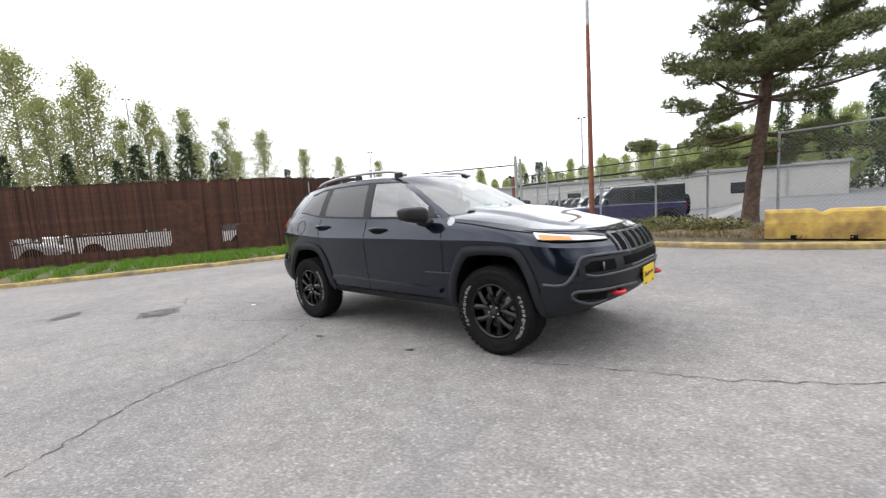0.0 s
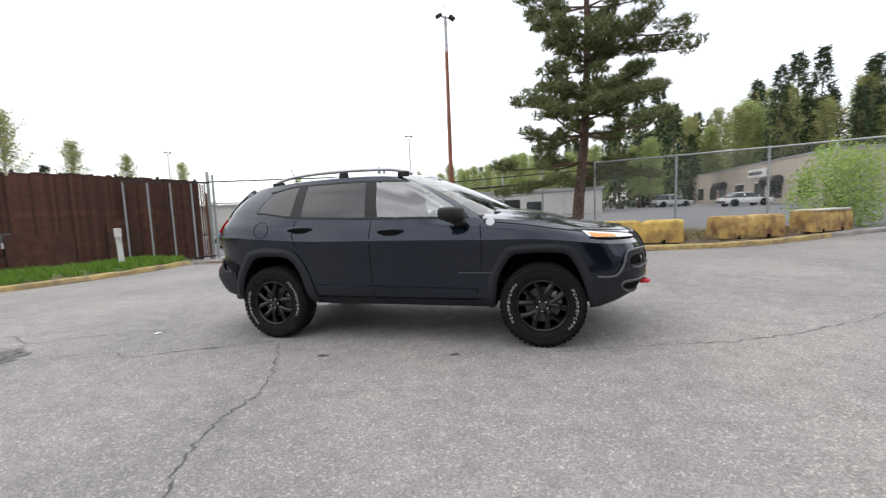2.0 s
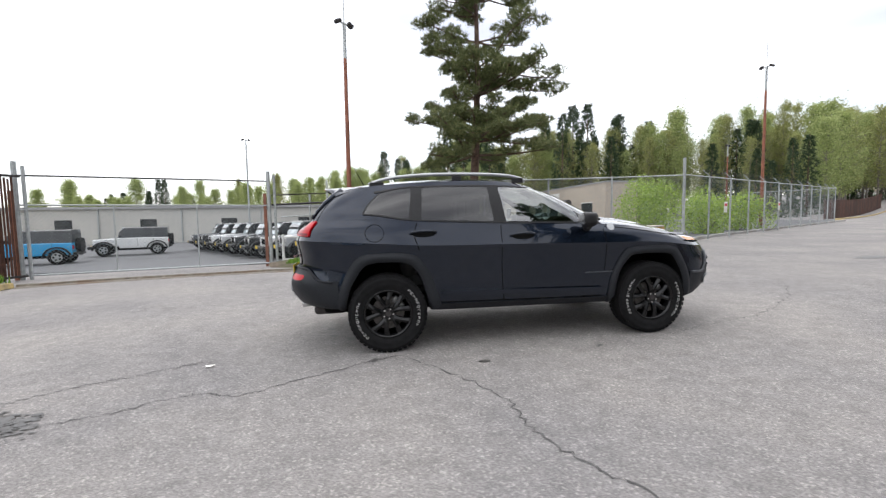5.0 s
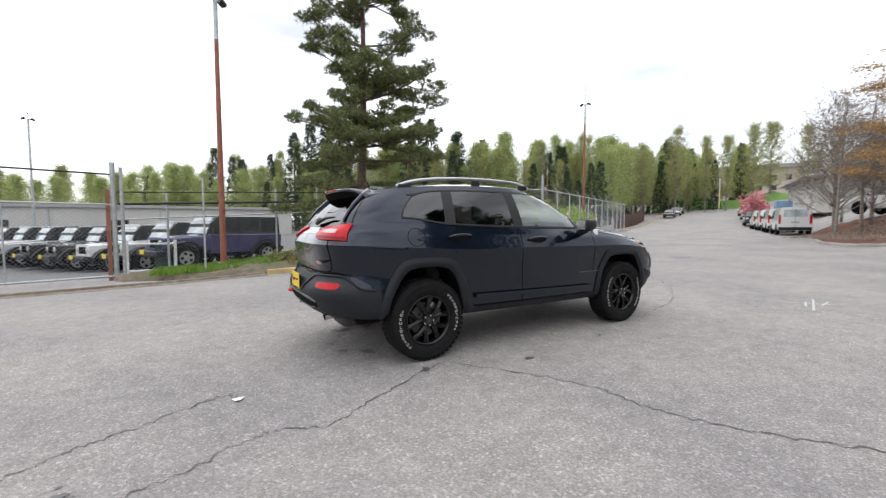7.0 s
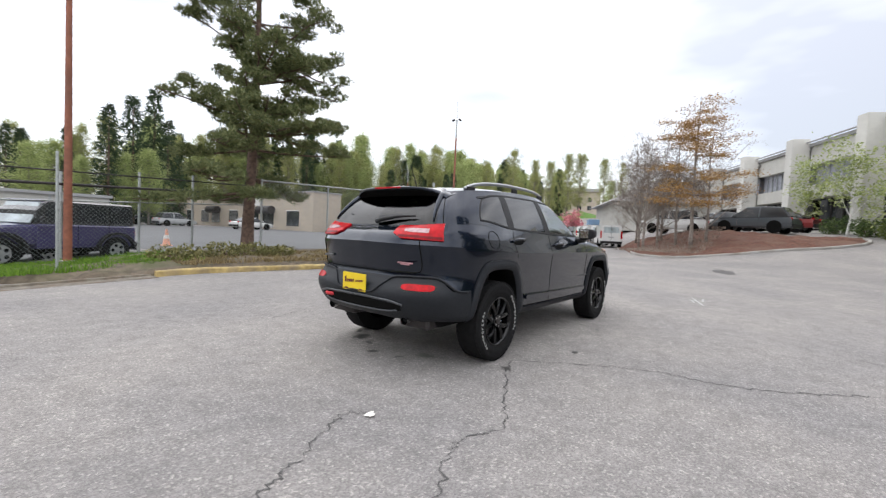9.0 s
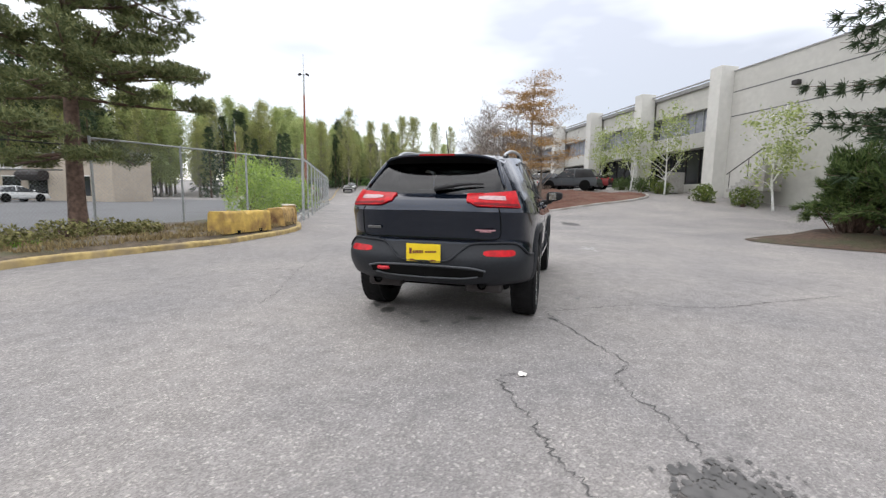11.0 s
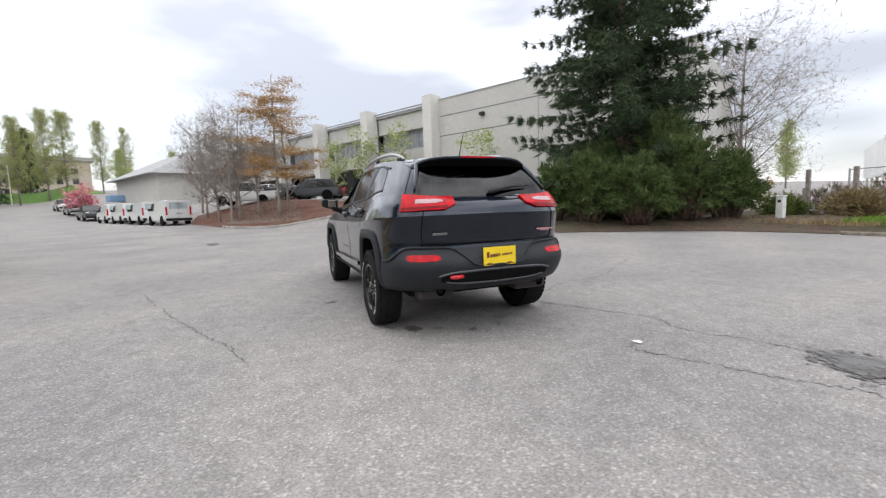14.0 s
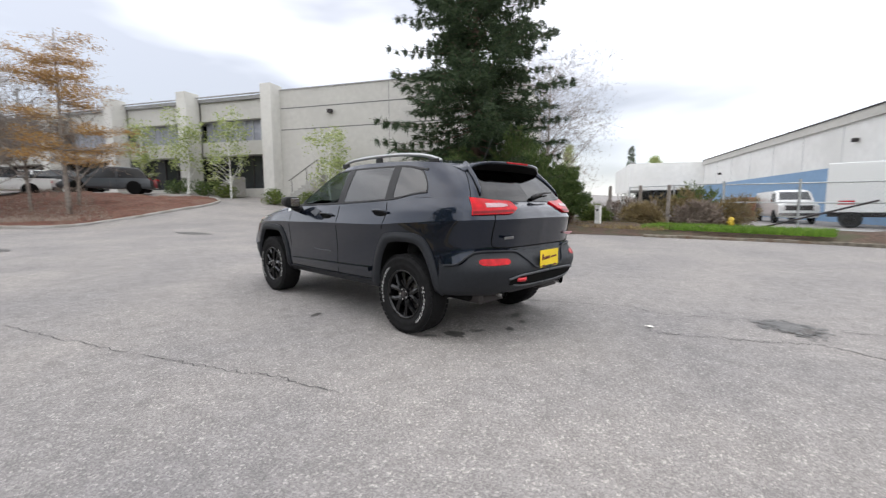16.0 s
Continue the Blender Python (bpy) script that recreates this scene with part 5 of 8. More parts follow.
def mesh_panel(parent, a, b, z0, z1, pitch=0.075, w=0.0030, label="woven wire mesh"):
    """Diamond wire netting between two ground points, from height z0 to z1 over the ground."""
    a, b = np.array(a, float), np.array(b, float)
    ln = np.hypot(*(b - a))
    d = (b - a) / ln
    h = z1 - z0
    vs, fs = [], []
    za, zb = gz(*a), gz(*b)

    def pt(s, z):
        p = a + d * s
        return (p[0], p[1], za + (zb - za) * s / ln + z0 + z)
    for sgn in (1, -1):
        s = -h
        while s < ln + h:
            s0, s1 = (s, s + h) if sgn == 1 else (s + h, s)
            t0, t1 = 0.0, 1.0
            lo, hi = min(s0, s1), max(s0, s1)
            if hi > 0 and lo < ln:
                for edge in (0, ln):
                    t = (edge - s0) / (s1 - s0)
                    if 0 < t < 1:
                        if (s0 < 0 and edge == 0) or (s0 > ln and edge == ln):
                            t0 = max(t0, t)
                        else:
                            t1 = min(t1, t)
                p, q = (s0 + (s1 - s0) * t0, h * t0), (s0 + (s1 - s0) * t1, h * t1)
                n = len(vs)
                vs += [pt(p[0] - w, p[1]), pt(p[0] + w, p[1]), pt(q[0] + w, q[1]), pt(q[0] - w, q[1])]
                fs.append((n, n + 1, n + 2, n + 3))
            s += pitch * 1.414
    ob = obj("wire_mesh", vs, fs, M_MESH, parent, label)
    return tagged(ob, kind="stuff")


def rail(parent, a, b, h, r=0.02, name="rail", material=None):
    part(name, rod_bm((*a, gz(*a) + h), (*b, gz(*b) + h), r, seg=8), material or M_GALV, parent)


def lerp2(a, b, n):
    return [tuple(np.array(a) * (1 - t) + np.array(b) * t) for t in np.linspace(0, 1, n)]


# fence from the corner post along the island to the pine
f1 = thing("chain_link_fence", pose(0, 0, 0), "galvanised chain-link fence with top rail behind the planting island", "fence")
CORNER = (10.2, 9.75)
fence_posts(f1, [(2.72, 11.2), (5.2, 10.85), (7.6, 10.4)], 2.75)
fence_posts(f1, [CORNER], 3.35, r=0.055)
for a, b in (((2.72, 11.2), (7.6, 10.4)), ((7.6, 10.4), CORNER)):
    rail(f1, a, b, 2.6, 0.024)
    mesh_panel(f1, a, b, 0.1, 2.6, 0.075, 0.0034)
# fence along the road with barb arms
f2 = thing("chain_link_fence", pose(0, 0, 0), "long chain-link fence with barbed wire arms along the road", "fence")
END = (33.4, 22.6)
pts = lerp2(CORNER, END, 12)
fence_posts(f2, pts[1:], 2.75, arm=(-0.14, 0.22))
rail(f2, CORNER, END, 2.62, 0.024)
mesh_panel(f2, CORNER, END, 0.1, 2.62, 0.085, 0.0045)
for k in range(3):
    rail(f2, (CORNER[0] - 0.05 * k, CORNER[1] + .08 * k), (END[0] - .05 * k, END[1] + .08 * k), 2.74 + .09 * k, 0.006, "barbed_wire", M_DARKSTEEL)
f2b = thing("chain_link_fence", pose(0, 0, 0), "end return of the chain-link fence", "fence")
END2 = (31.0, 27.5)
fence_posts(f2b, lerp2(END, END2, 3)[1:], 2.75)
rail(f2b, END, END2, 2.62, .024)
mesh_panel(f2b, END, END2, .1, 2.62, .085, .0045)
for x, y in ((13.6, 11.55), (20.5, 15.4)):
    s = thing("notice_sign", pose(x + .05, y - .04, gz(x, y) + 1.35, 90, 0, 27.6), "small white and red notice wired to the fence", "sign")
    part("sheet", box_bm(.34, .46, .01, None, .003), M_WHITE, s)
    part("red_band", box_bm(.28, .12, .012, Matrix.Translation((0, .1, 0))), M_REDPAINT, s)

# gate line with tall posts and overhead cable
f3 = thing("chain_link_gate", pose(0, 0, 0), "wide chain-link sliding gate between tall steel posts", "gate")
GP, EP = (-5.08, 10.45), (-11.3, 8.6)
for (x, y), h in ((GP, 3.25), (EP, 3.3)):
    z = gz(x, y)
    part("gate_post", rod_bm((x, y, z - .2), (x, y, z + h), .06, seg=12), M_GALV, f3, "tall galvanised gate post")
    part("gate_post", rod_bm((x + .18, y + .05, z - .2), (x + .18, y + .05, z + h - .12), .045, seg=10), M_GALV, f3)
    part("gate_post", box_bm(.09, .09, 2.5, Matrix.Translation((x - .13, y, z + 1.25))), M_RUSTPOLE, f3, "rusty red gate stile")
mesh_panel(f3, EP, GP, .12, 2.1)
rail(f3, EP, GP, .12, .03)
rail(f3, EP, GP, 2.1, .022)
rail(f3, EP, GP, 2.92, .022, "overhead_cable", M_DARKSTEEL)
for p in lerp2(EP, GP, 4)[1:-1]:
    part("gate_stile", rod_bm((*p, gz(*p) + .12), (*p, gz(*p) + 2.1), .022, seg=8), M_GALV, f3)
# fence from the gate post towards the pine, with two dark upper rails
f4 = thing("chain_link_fence", pose(0, 0, 0), "chain-link fence with dark upper rails beside the lamp pole", "fence")
fence_posts(f4, [(-3.9, 11.6), (-2.4, 11.85), (-.6, 12.1), (.9, 12.2)], 2.7)
a, b = (-4.9, 11.4), (2.72, 12.3)
mesh_panel(f4, a, b, .05, 1.75)
for h, r in ((2.45, .018), (2.12, .035)):
    rail(f4, (-5.0, 10.5), b, h, r, "upper_rail", M_DARKSTEEL)
rail(f4, a, b, 1.75, .02)
lp = thing("steel_post", pose(-2.95, 8.75, gz(-2.95, 8.75)), "single thin grey steel post at the kerb", "post")
part("pipe", rod_bm((0, 0, -.1), (0, 0, 2.65), .026, seg=10), M_GALV, lp)
lg = thing("low_pipe_gate", pose(-4.35, 12.3, gz(-4.35, 12.3), 0, 0, 10), "short white pipe gate by the fence", "gate")
part("frame_top", rod_bm((-.7, 0, 1.0), (.6, 0, 1.0), .035), M_WHITE, lg)
part("frame_bottom", rod_bm((-.7, 0, .15), (.6, 0, .15), .035), M_WHITE, lg)
for x in (-.7, .6):
    part("frame_post", rod_bm((x, 0, -.1), (x, 0, 1.12), .05), M_WHITE, lg)
ub = thing("utility_bin", pose(-3.9, 13.1, gz(-3.9, 13.1)), "dark green square bin by the gate", "bin")
part("body", box_bm(.9, .8, 1.0, Matrix.Translation((0, 0, .5)), .05), mat("bin_green", (.03, .05, .045), .6), ub)
part("lid", box_bm(.96, .86, .07, Matrix.Translation((0, 0, 1.03)), .02), M_BLACKPLASTIC, ub)


# lamp poles
def lamp_pole(x, y, h, head_dir, red=True, label=""):
    z = gz(x, y)
    t = thing("lamp_pole", pose(x, y, z, 0, 0, head_dir), label, "street lamp", "yard lamps")
    part("pole", cyl_bm(.095, .055, h, Matrix.Translation((0, 0, .25)), 14), M_RUSTPOLE if red else M_GALV, t)
    if red:
        part("upper_pole", cyl_bm(.062, .057, h * .15, Matrix.Translation((0, 0, .25 + h * .85)), 14), M_GALV, t)
        part("footing", cyl_bm(.18, .17, .36, Matrix.Translation((0, 0, -.1)), 20), M_CONCRETE, t)
    part("finial", rod_bm((0, 0, h + .2), (0, 0, h + 1.6), .02, .012), M_GALV, t)
    for s in (1, -1):
        part("arm", rod_bm((0, 0, h + .2), (.22 * s, 0, h + .26), .025), M_GALV, t)
        part("lamp_head", box_bm(.24, .2, .13, Matrix.Translation((.26 * s, 0, h + .24)) @ Matrix.Rotation(.5 * s, 4, "Y"), .04), M_DARKSTEEL, t)
    return t


lamp_pole(-2.4, 11.0, 8.2, 40, True, "tall rusty red steel lamp pole with paired floodlights")
lamp_pole(20.9, 16.8, 9.1, 110, True, "brown lamp pole with two floodlights behind the fence")
lamp_pole(-13.0, 36.4, 9.2, 20, False, "grey lamp pole with two floodlights in the lot")
lamp_pole(-40, 33, 9.5, 80, False, "grey lamp pole with two floodlights in the lot")
lamp_pole(-50, 9.6, 14.6, 80, False, "tall lamp pole with two floodlights beyond the rusty fence")
lamp_pole(40, 40, 8.5, 20, True, "brown lamp pole with two floodlights among the trees")


# barriers
def barrier(x, y, yaw, ln, material, label):
    z = gz(x, y) + .16
    t = thing("concrete_barrier", pose(x, y, z, 0, 0, yaw), label, "barrier", "concrete barriers")
    bm = bmesh.new()
    n = 14
    prof = [(-.27, 0), (-.27, .30), (-.24, .50), (-.20, .55), (.20, .55), (.24, .50), (.27, .30), (.27, 0)]
    rows = []
    for i in range(n + 1):
        px = -ln / 2 + ln * i / n
        dip = -.07 if abs(px) < .10 else 0
        rows.append([bm.verts.new((px + .012 * noise.noise((px * 5, yy * 9, x)), yy + .018 * noise.noise((px * 4, yy * 3, zz * 5 + y)), zz + (dip if zz > .4 else 0) + .015 * noise.noise((px * 6, yy * 6, y)))) for yy, zz in prof])
    for i in range(n):
        for j in range(len(prof) - 1):
            bm.faces.new((rows[i][j], rows[i + 1][j], rows[i + 1][j + 1], rows[i][j + 1]))
    bm.faces.new(rows[0][::-1])
    bm.faces.new(rows[-1])
    bmesh.ops.recalc_face_normals(bm, faces=bm.faces)
    part("block", bm, material, t)
    for s in (-.24, .24):
        part("lifting_slot", box_bm(.10, .56, .08, Matrix.Translation((s * ln, 0, .03))), M_DARK, t)
    return t


barrier(3.55, 7.12, 2, 1.75, M_BARRIER, "yellow painted concrete barrier with rust streaks")
barrier(6.05, 7.75, 24, 1.75, M_BARRIER_RUST, "stained yellow concrete barrier with a broken top")
cb = barrier(8.35, 9.15, 37, 1.8, M_BARRIER_RUST, "yellow and grey concrete barrier with a bare top")
part("cap_slab", box_bm(1.7, .5, .05, Matrix.Translation((0, 0, .56)), .015), M_BARRIER_TOP, cb, "pale bare concrete top")


# rusty slat fence
def slat_fence():
    t = thing("rusty_fence", pose(0, 0, 0), "tall rusty corrugated slat fence with gaps low down", "fence")
    # last two stretches are out of view, added to darken the tailgate's reflection
    line = [(-11.45, 8.2), (-12.4, 6.0), (-14.3, 1.6), (-17.6, -3.6), (-21.6, -9.0), (-27.5, -17.0), (-33, -24.5)]
    c = []
    for (a, b) in zip(line[:-1], line[1:]):
        ln = math.dist(a, b)
        k = int(ln / .075)
        c += [(a[0] + (b[0] - a[0]) * i / k, a[1] + (b[1] - a[1]) * i / k, math.degrees(math.atan2(b[1] - a[1], b[0] - a[0]))) for i in range(k)]
    rng = random.Random(4)
    full = bpy.data.meshes.new("slat")
    bm = box_bm(.084, .012, 2.9, Matrix.Translation((0, 0, 1.45)))
    bm.to_mesh(full)
    bm.free()
    thin = bpy.data.meshes.new("slat")
    bm = box_bm(.084, .012, 1.72, Matrix.Translation((0, 0, 2.04)))
    box_bm(.079, .012, .55, Matrix.Translation((0, 0, .27)), bm=bm)
    box_bm(.036, .010, 1.18, Matrix.Translation((0, 0, .6)), bm=bm)
    bm.to_mesh(thin)
    bm.free()
    for me in (full, thin):
        me.materials.append(M_RUST)
    rest = bmesh.new()
    for i, (x, y, a) in enumerate(c):
        s = math.dist((x, y), line[0])
        gap = noise.noise((s * .42, 3.1, 0)) > -.02 and s > 1.4
        dz = -rng.random() * .05 - (.12 if rng.random() < .04 else 0)
        m = pose(x, y, gz(x, y) + .05 + dz, rng.uniform(-.3, .3), rng.uniform(-.12, .12), a + rng.uniform(-9, 9))
        if i < 300:
            o = new("slat", thin if gap else full)
            o.parent = t
            o.matrix_basis = m
        else:
            box_bm(.088, .012, 2.9, m @ Matrix.Translation((0, 0, 1.45)), bm=rest)
    tagged(part("slats", rest, M_RUST, t), kind="stuff")
    for a, b in zip(line[:-1], line[1:]):
        d = np.array([-(b[1] - a[1]), b[0] - a[0]]) / math.dist(a, b) * .06
        for h in (.45, 1.5, 2.6):
            aa, bb = (a[0] - d[0], a[1] - d[1]), (b[0] - d[0], b[1] - d[1])
            rail(t, aa, bb, h, .03, "rail", M_DARKSTEEL)
        for p in lerp2(a, b, 3)[:-1]:
            part("post", rod_bm((p[0] - d[0], p[1] - d[1], gz(*p) - .1), (p[0] - d[0], p[1] - d[1], gz(*p) + 3.0), .045), M_DARKSTEEL, t)
    # torn privacy sheet panels in the fence
    for k, (u, w, h0, h1) in enumerate(((6.6, 1.1, .1, 2.2), (4.3, 1.5, .1, 1.15), (2.0, 1.6, .15, 1.55))):
        x, y, a = c[int(u / .075)]
        part("patch_panel", box_bm(w, .02, h1 - h0, pose(x + .06, y - .03, gz(x, y) + (h0 + h1) / 2, 0, 0, a)), M_RUST, t, "plain rusty sheet patch")


slat_fence()
sg = thing("slatted_gate_leaf", pose(-11.05, 8.35, gz(-11, 8.3), 0, 0, 65), "open slatted gate leaf with torn grey privacy strips", "gate")
for i in range(34):
    part("privacy_strip", box_bm(.05, .008, (2.75 - .2 * (i % 3) * .3), pose(-2.6 + i * .075, .02, 1.45, 0, 0, 14 * (-1) ** i)), M_RUST if i % 9 else M_GALV, sg)
part("frame", box_bm(2.7, .05, .06, Matrix.Translation((-1.3, 0, 2.85))), M_DARKSTEEL, sg)
part("frame", box_bm(2.7, .05, .06, Matrix.Translation((-1.3, 0, .12))), M_DARKSTEEL, sg)

# white post with a box
wp = thing("keypad_post", pose(-10.25, 4.25, gz(-10.25, 4.25) + .08, 0, 0, -35), "white square post carrying a small box", "post")
part("post", box_bm(.13, .13, 1.05, Matrix.Translation((0, 0, .5)) @ Matrix.Rotation(.03, 4, "X"), .012), M_WHITE, wp)
part("box", box_bm(.28, .16, .24, Matrix.Translation((.17, -.02, 1.0)), .015), M_WHITE, wp)
part("screen", box_bm(.14, .01, .12, Matrix.Translation((.17, -.105, 1.0))), M_DARKSTEEL, wp)


# ---- buildings ----
def box_part(parent, name, x0, x1, y0, y1, z0, z1, material, label="", bevel=0.0):
    return part(name, box_bm(x1 - x0, y1 - y0, z1 - z0, Matrix.Translation(((x0 + x1) / 2, (y0 + y1) / 2, (z0 + z1) / 2)), bevel), material, parent, label)


def office_block():
    """Tilt-up concrete block; its face runs along local x, outwards is +y."""
    t = thing("office_building", pose(26.3, -10.8, 1.95, 0, 0, 27.3), "two-storey grey concrete office block with light pillars", "building")
    top = 7.45
    box_part(t, "wall", -18, -.02, -14, -.02, -1.5, top, M_TILT, "smooth grey concrete panels")
    for z in (4.65, 6.15):
        box_part(t, "panel_joint", -18, -.5, -.022, -.012, z, z + .07, M_REVEAL)
    for x in (-9,):
        box_part(t, "panel_joint", x, x + .03, -.022, -.012, -1, top, M_REVEAL)
    box_part(t, "coping", -18.05, 40, -.10, .03, top, top + .07, M_ROOF)
    part("wall_lamp", box_bm(.35, .3, .25, Matrix.Translation((-4.6, .12, 5.75)), .04), M_DARKSTEEL, t)
    n = 5
    for i in range(n + 1):
        x = i * 7.6
        box_part(t, "pillar", x - .45, x + .45, -.3, .95, -1.5, top + .35, M_TILT_LIGHT, "light concrete fin pillar", .03)
        if i == n:
            break
        a, b = x + .45, x + 7.15
        box_part(t, "spandrel", a, b, -2.0, -.4, 5.75, top, M_TILT)
        box_part(t, "spandrel", a, b, -2.0, -.4, 3.1, 4.15, M_TILT)
        box_part(t, "spandrel", a, b, -2.0, -.4, -1.5, .55, M_TILT)
        for nm, z0, z1 in (("upper_window", 4.15, 5.75), ("lower_window", .55, 3.1)):
            w = box_part(t, nm, a, b, -1.5, -1.3 if z0 < 4 else -.9, z0, z1, M_DARKGLASS if z0 < 4 else M_LOUVRE, "dark recessed window band")
            for k in range(1, 9 if z0 > 4 else 5):
                xx = a + (b - a) * k / (9 if z0 > 4 else 5)
                box_part(w, "mullion", xx - .03, xx + .03, (-.9 if z0 > 4 else -1.3), (-.82 if z0 > 4 else -1.2), z0, z1, M_DARKSTEEL if z0 < 4 else M_GALV)
        box_part(t, "inner_wall", a, b, -6, -2.1, -1.5, top - .3, M_DARK)
    box_part(t, "roof", -17.9, 38, -14, -.2, top - .3, top - .05, M_ROOF)
    box_part(t, "end_wall", 37.6, 38, -14, 0, -1.5, top, M_TILT)
    box_part(t, "back_wall", 0, 38, -14.2, -14, -1.5, top, M_TILT)
    for (x0, y0) in ((-4.4, 2.0), (2.6, 2.2)):
        st = thing("entry_stair", t.matrix_basis @ pose(x0, y0 - 1.1, 0.0), "grey concrete entry stair with a dark handrail", "stairs", "entry stairs")
        for k in range(8):
            part("step", box_bm(.30, 1.2, .18 + .18 * (7 - k), Matrix.Translation((k * .30, 0, (.18 + .18 * (7 - k)) / 2 - .1))), M_CONCRETE, st)
        part("handrail", rod_bm((0, .6, 2.3), (2.3, .6, .95), .03), M_DARKSTEEL, st)
        for k in (0, 3, 7):
            part("baluster", rod_bm((k * .3, .6, 1.3 - k * .17), (k * .3, .6, 2.3 - k * .17), .02), M_DARKSTEEL, st)
    return t


office_block()


def store():
    t = thing("store_building", pose(25, 41, 0.2, 0, 0, 90), "long low beige store with awnings and a white sign", "building")
    box_part(t, "wall", 0, 72, -4, 0, -1.5, 4.9, M_BEIGE, "beige block wall")
    box_part(t, "coping", -.1, 72.1, -4.1, .1, 4.9, 5.05, M_ROOF)
    for i, x in enumerate((3, 9, 13, 19, 25, 29, 35, 41, 48, 55, 62, 69)):
        w = box_part(t, "shop_window", x, x + 2.8, -.05, .03, .7, 2.6, M_DARKGLASS)
        box_part(w, "window_frame", x - .08, x + 2.88, -.03, .05, 2.6, 2.72, M_WHITE)
        if i % 3 == 1:
            vs, fs = tube([(x - .3, .5, 2.7), (x + 3.1, .5, 2.7)], .55, 10)
            obj("awning", vs, fs, M_DARKSTEEL, t, "dark rounded awning")
    s = box_part(t, "sign_board", 12.5, 17.5, .03, .12, 3.3, 4.3, M_WHITE, "white sign with unreadable lettering bars")
    text_bars("lettering", (17.2, .125, 3.6), (-1, 0, 0), (0, 0, 1), [.5, .3, .4, .4, .3, .5, .4], .4, M_DARKSTEEL, s, "", .3, .01)


store()
lotb = thing("long_shed", pose(0, 44, -1.0), "long low white metal building behind the car lot", "building")
box_part(lotb, "wall", -62, 6, 0, 12, 0, 3.7, M_TILT, "white ribbed metal wall")
box_part(lotb, "eave", -62.2, 6.2, -.25, 12.2, 3.7, 3.95, M_ROOF)
for x in range(-58, 6, 8):
    box_part(lotb, "window", x, x + 1.6, -.04, .02, 1.6, 2.6, M_DARKGLASS)
    box_part(lotb, "downpipe", x + 4, x + 4.12, -.12, 0, 0, 3.7, M_GALV)


def warehouse():
    a, b = Vector((9.8, -60.5, 0)), Vector((-6.2, -30.0, 0))
    yaw = math.degrees(math.atan2((b - a).y, (b - a).x))
    t = thing("warehouse", pose(a.x, a.y, -.3, 0, 0, yaw), "long white metal warehouse with a blue lower band", "building")
    ln = (b - a).length + 9
    # outwards is +x of the world, which is local -y
    box_part(t, "wall", 0, ln, 0, 22, 0, 7.0, M_WHITEMETAL, "off-white metal siding")
    box_part(t, "blue_band", .3, ln, -.04, -.005, .25, 3.9, M_BLUEBAND, "pale blue painted band")
    box_part(t, "fascia", -.2, ln + .2, -.16, .1, 6.55, 7.1, M_TILT)
    box_part(t, "gutter", -.2, ln + .2, -.2, .12, 7.1, 7.2, M_DARKSTEEL)
    for k in range(1, 9):
        box_part(t, "panel_seam", ln * k / 9, ln * k / 9 + .04, -.012, 0, 0, 6.6, M_GALV)
    for x in (6.5, 30.5):
        part("wall_lamp", box_bm(.3, .3, .24, Matrix.Translation((x, -.17, 5.0 if x < 10 else 5.4)), .05), M_DARKSTEEL, t)
    w = thing("shed_wing", pose(a.x, a.y, -.3, 0, 0, yaw), "lower white wing with an open dark carport", "building")
    box_part(w, "upper_wall", -17, -.01, -9, 8, 3.4, 7.0, M_WHITEMETAL)
    # near-black wall colour stands for the shade inside the carport
    box_part(w, "back_wall", -14, -.01, -6, 8, 0, 3.4, M_DARK, "carport back coloured near black for shade")
    box_part(w, "beam", -14, -.01, -9.1, -8.9, 3.1, 3.4, M_WHITE)
    for x in (-13.5, -9, -4.5, -.3):
        box_part(w, "column", x - .1, x + .1, -9, -8.8, 0, 3.1, M_WHITE)


warehouse()
hs = thing("distant_house", pose(58, 12, gz(58, 12) - .5, 0, 0, 28), "distant grey-roofed low building behind bare trees", "building")
box_part(hs, "wall", -8, 8, -5, 5, 0, 3.6, M_TILT)
vs = [(-9, -6, 3.5), (9, -6, 3.5), (9, 6, 3.5), (-9, 6, 3.5), (-6, 0, 6.6), (6, 0, 6.6)]
obj("roof", vs, [(0, 1, 5, 4), (1, 2, 5), (2, 3, 4, 5), (3, 0, 4), (3, 2, 1, 0)], M_ROOF, hs, "grey hipped roof")
for x in (-5, -1.5, 2, 5.5):
    box_part(hs, "window", x - .8, x + .8, -5.04, -4.98, 1.2, 2.6, M_DARKGLASS)
apt = thing("distant_apartments", pose(165, 82, 10, 0, 0, -62), "far pale apartment block on the hill", "building")
box_part(apt, "wall", -26, 26, -6, 6, -6, 10, M_BEIGE)
box_part(apt, "roof", -27, 27, -7, 7, 10, 11.2, M_ROOF)
for k in range(12):
    for r in range(3):
        box_part(apt, "window", -23 + k * 4, -21.4 + k * 4, -6.06, -5.95, -1 + r * 3.4, .8 + r * 3.4, M_DARKGLASS)


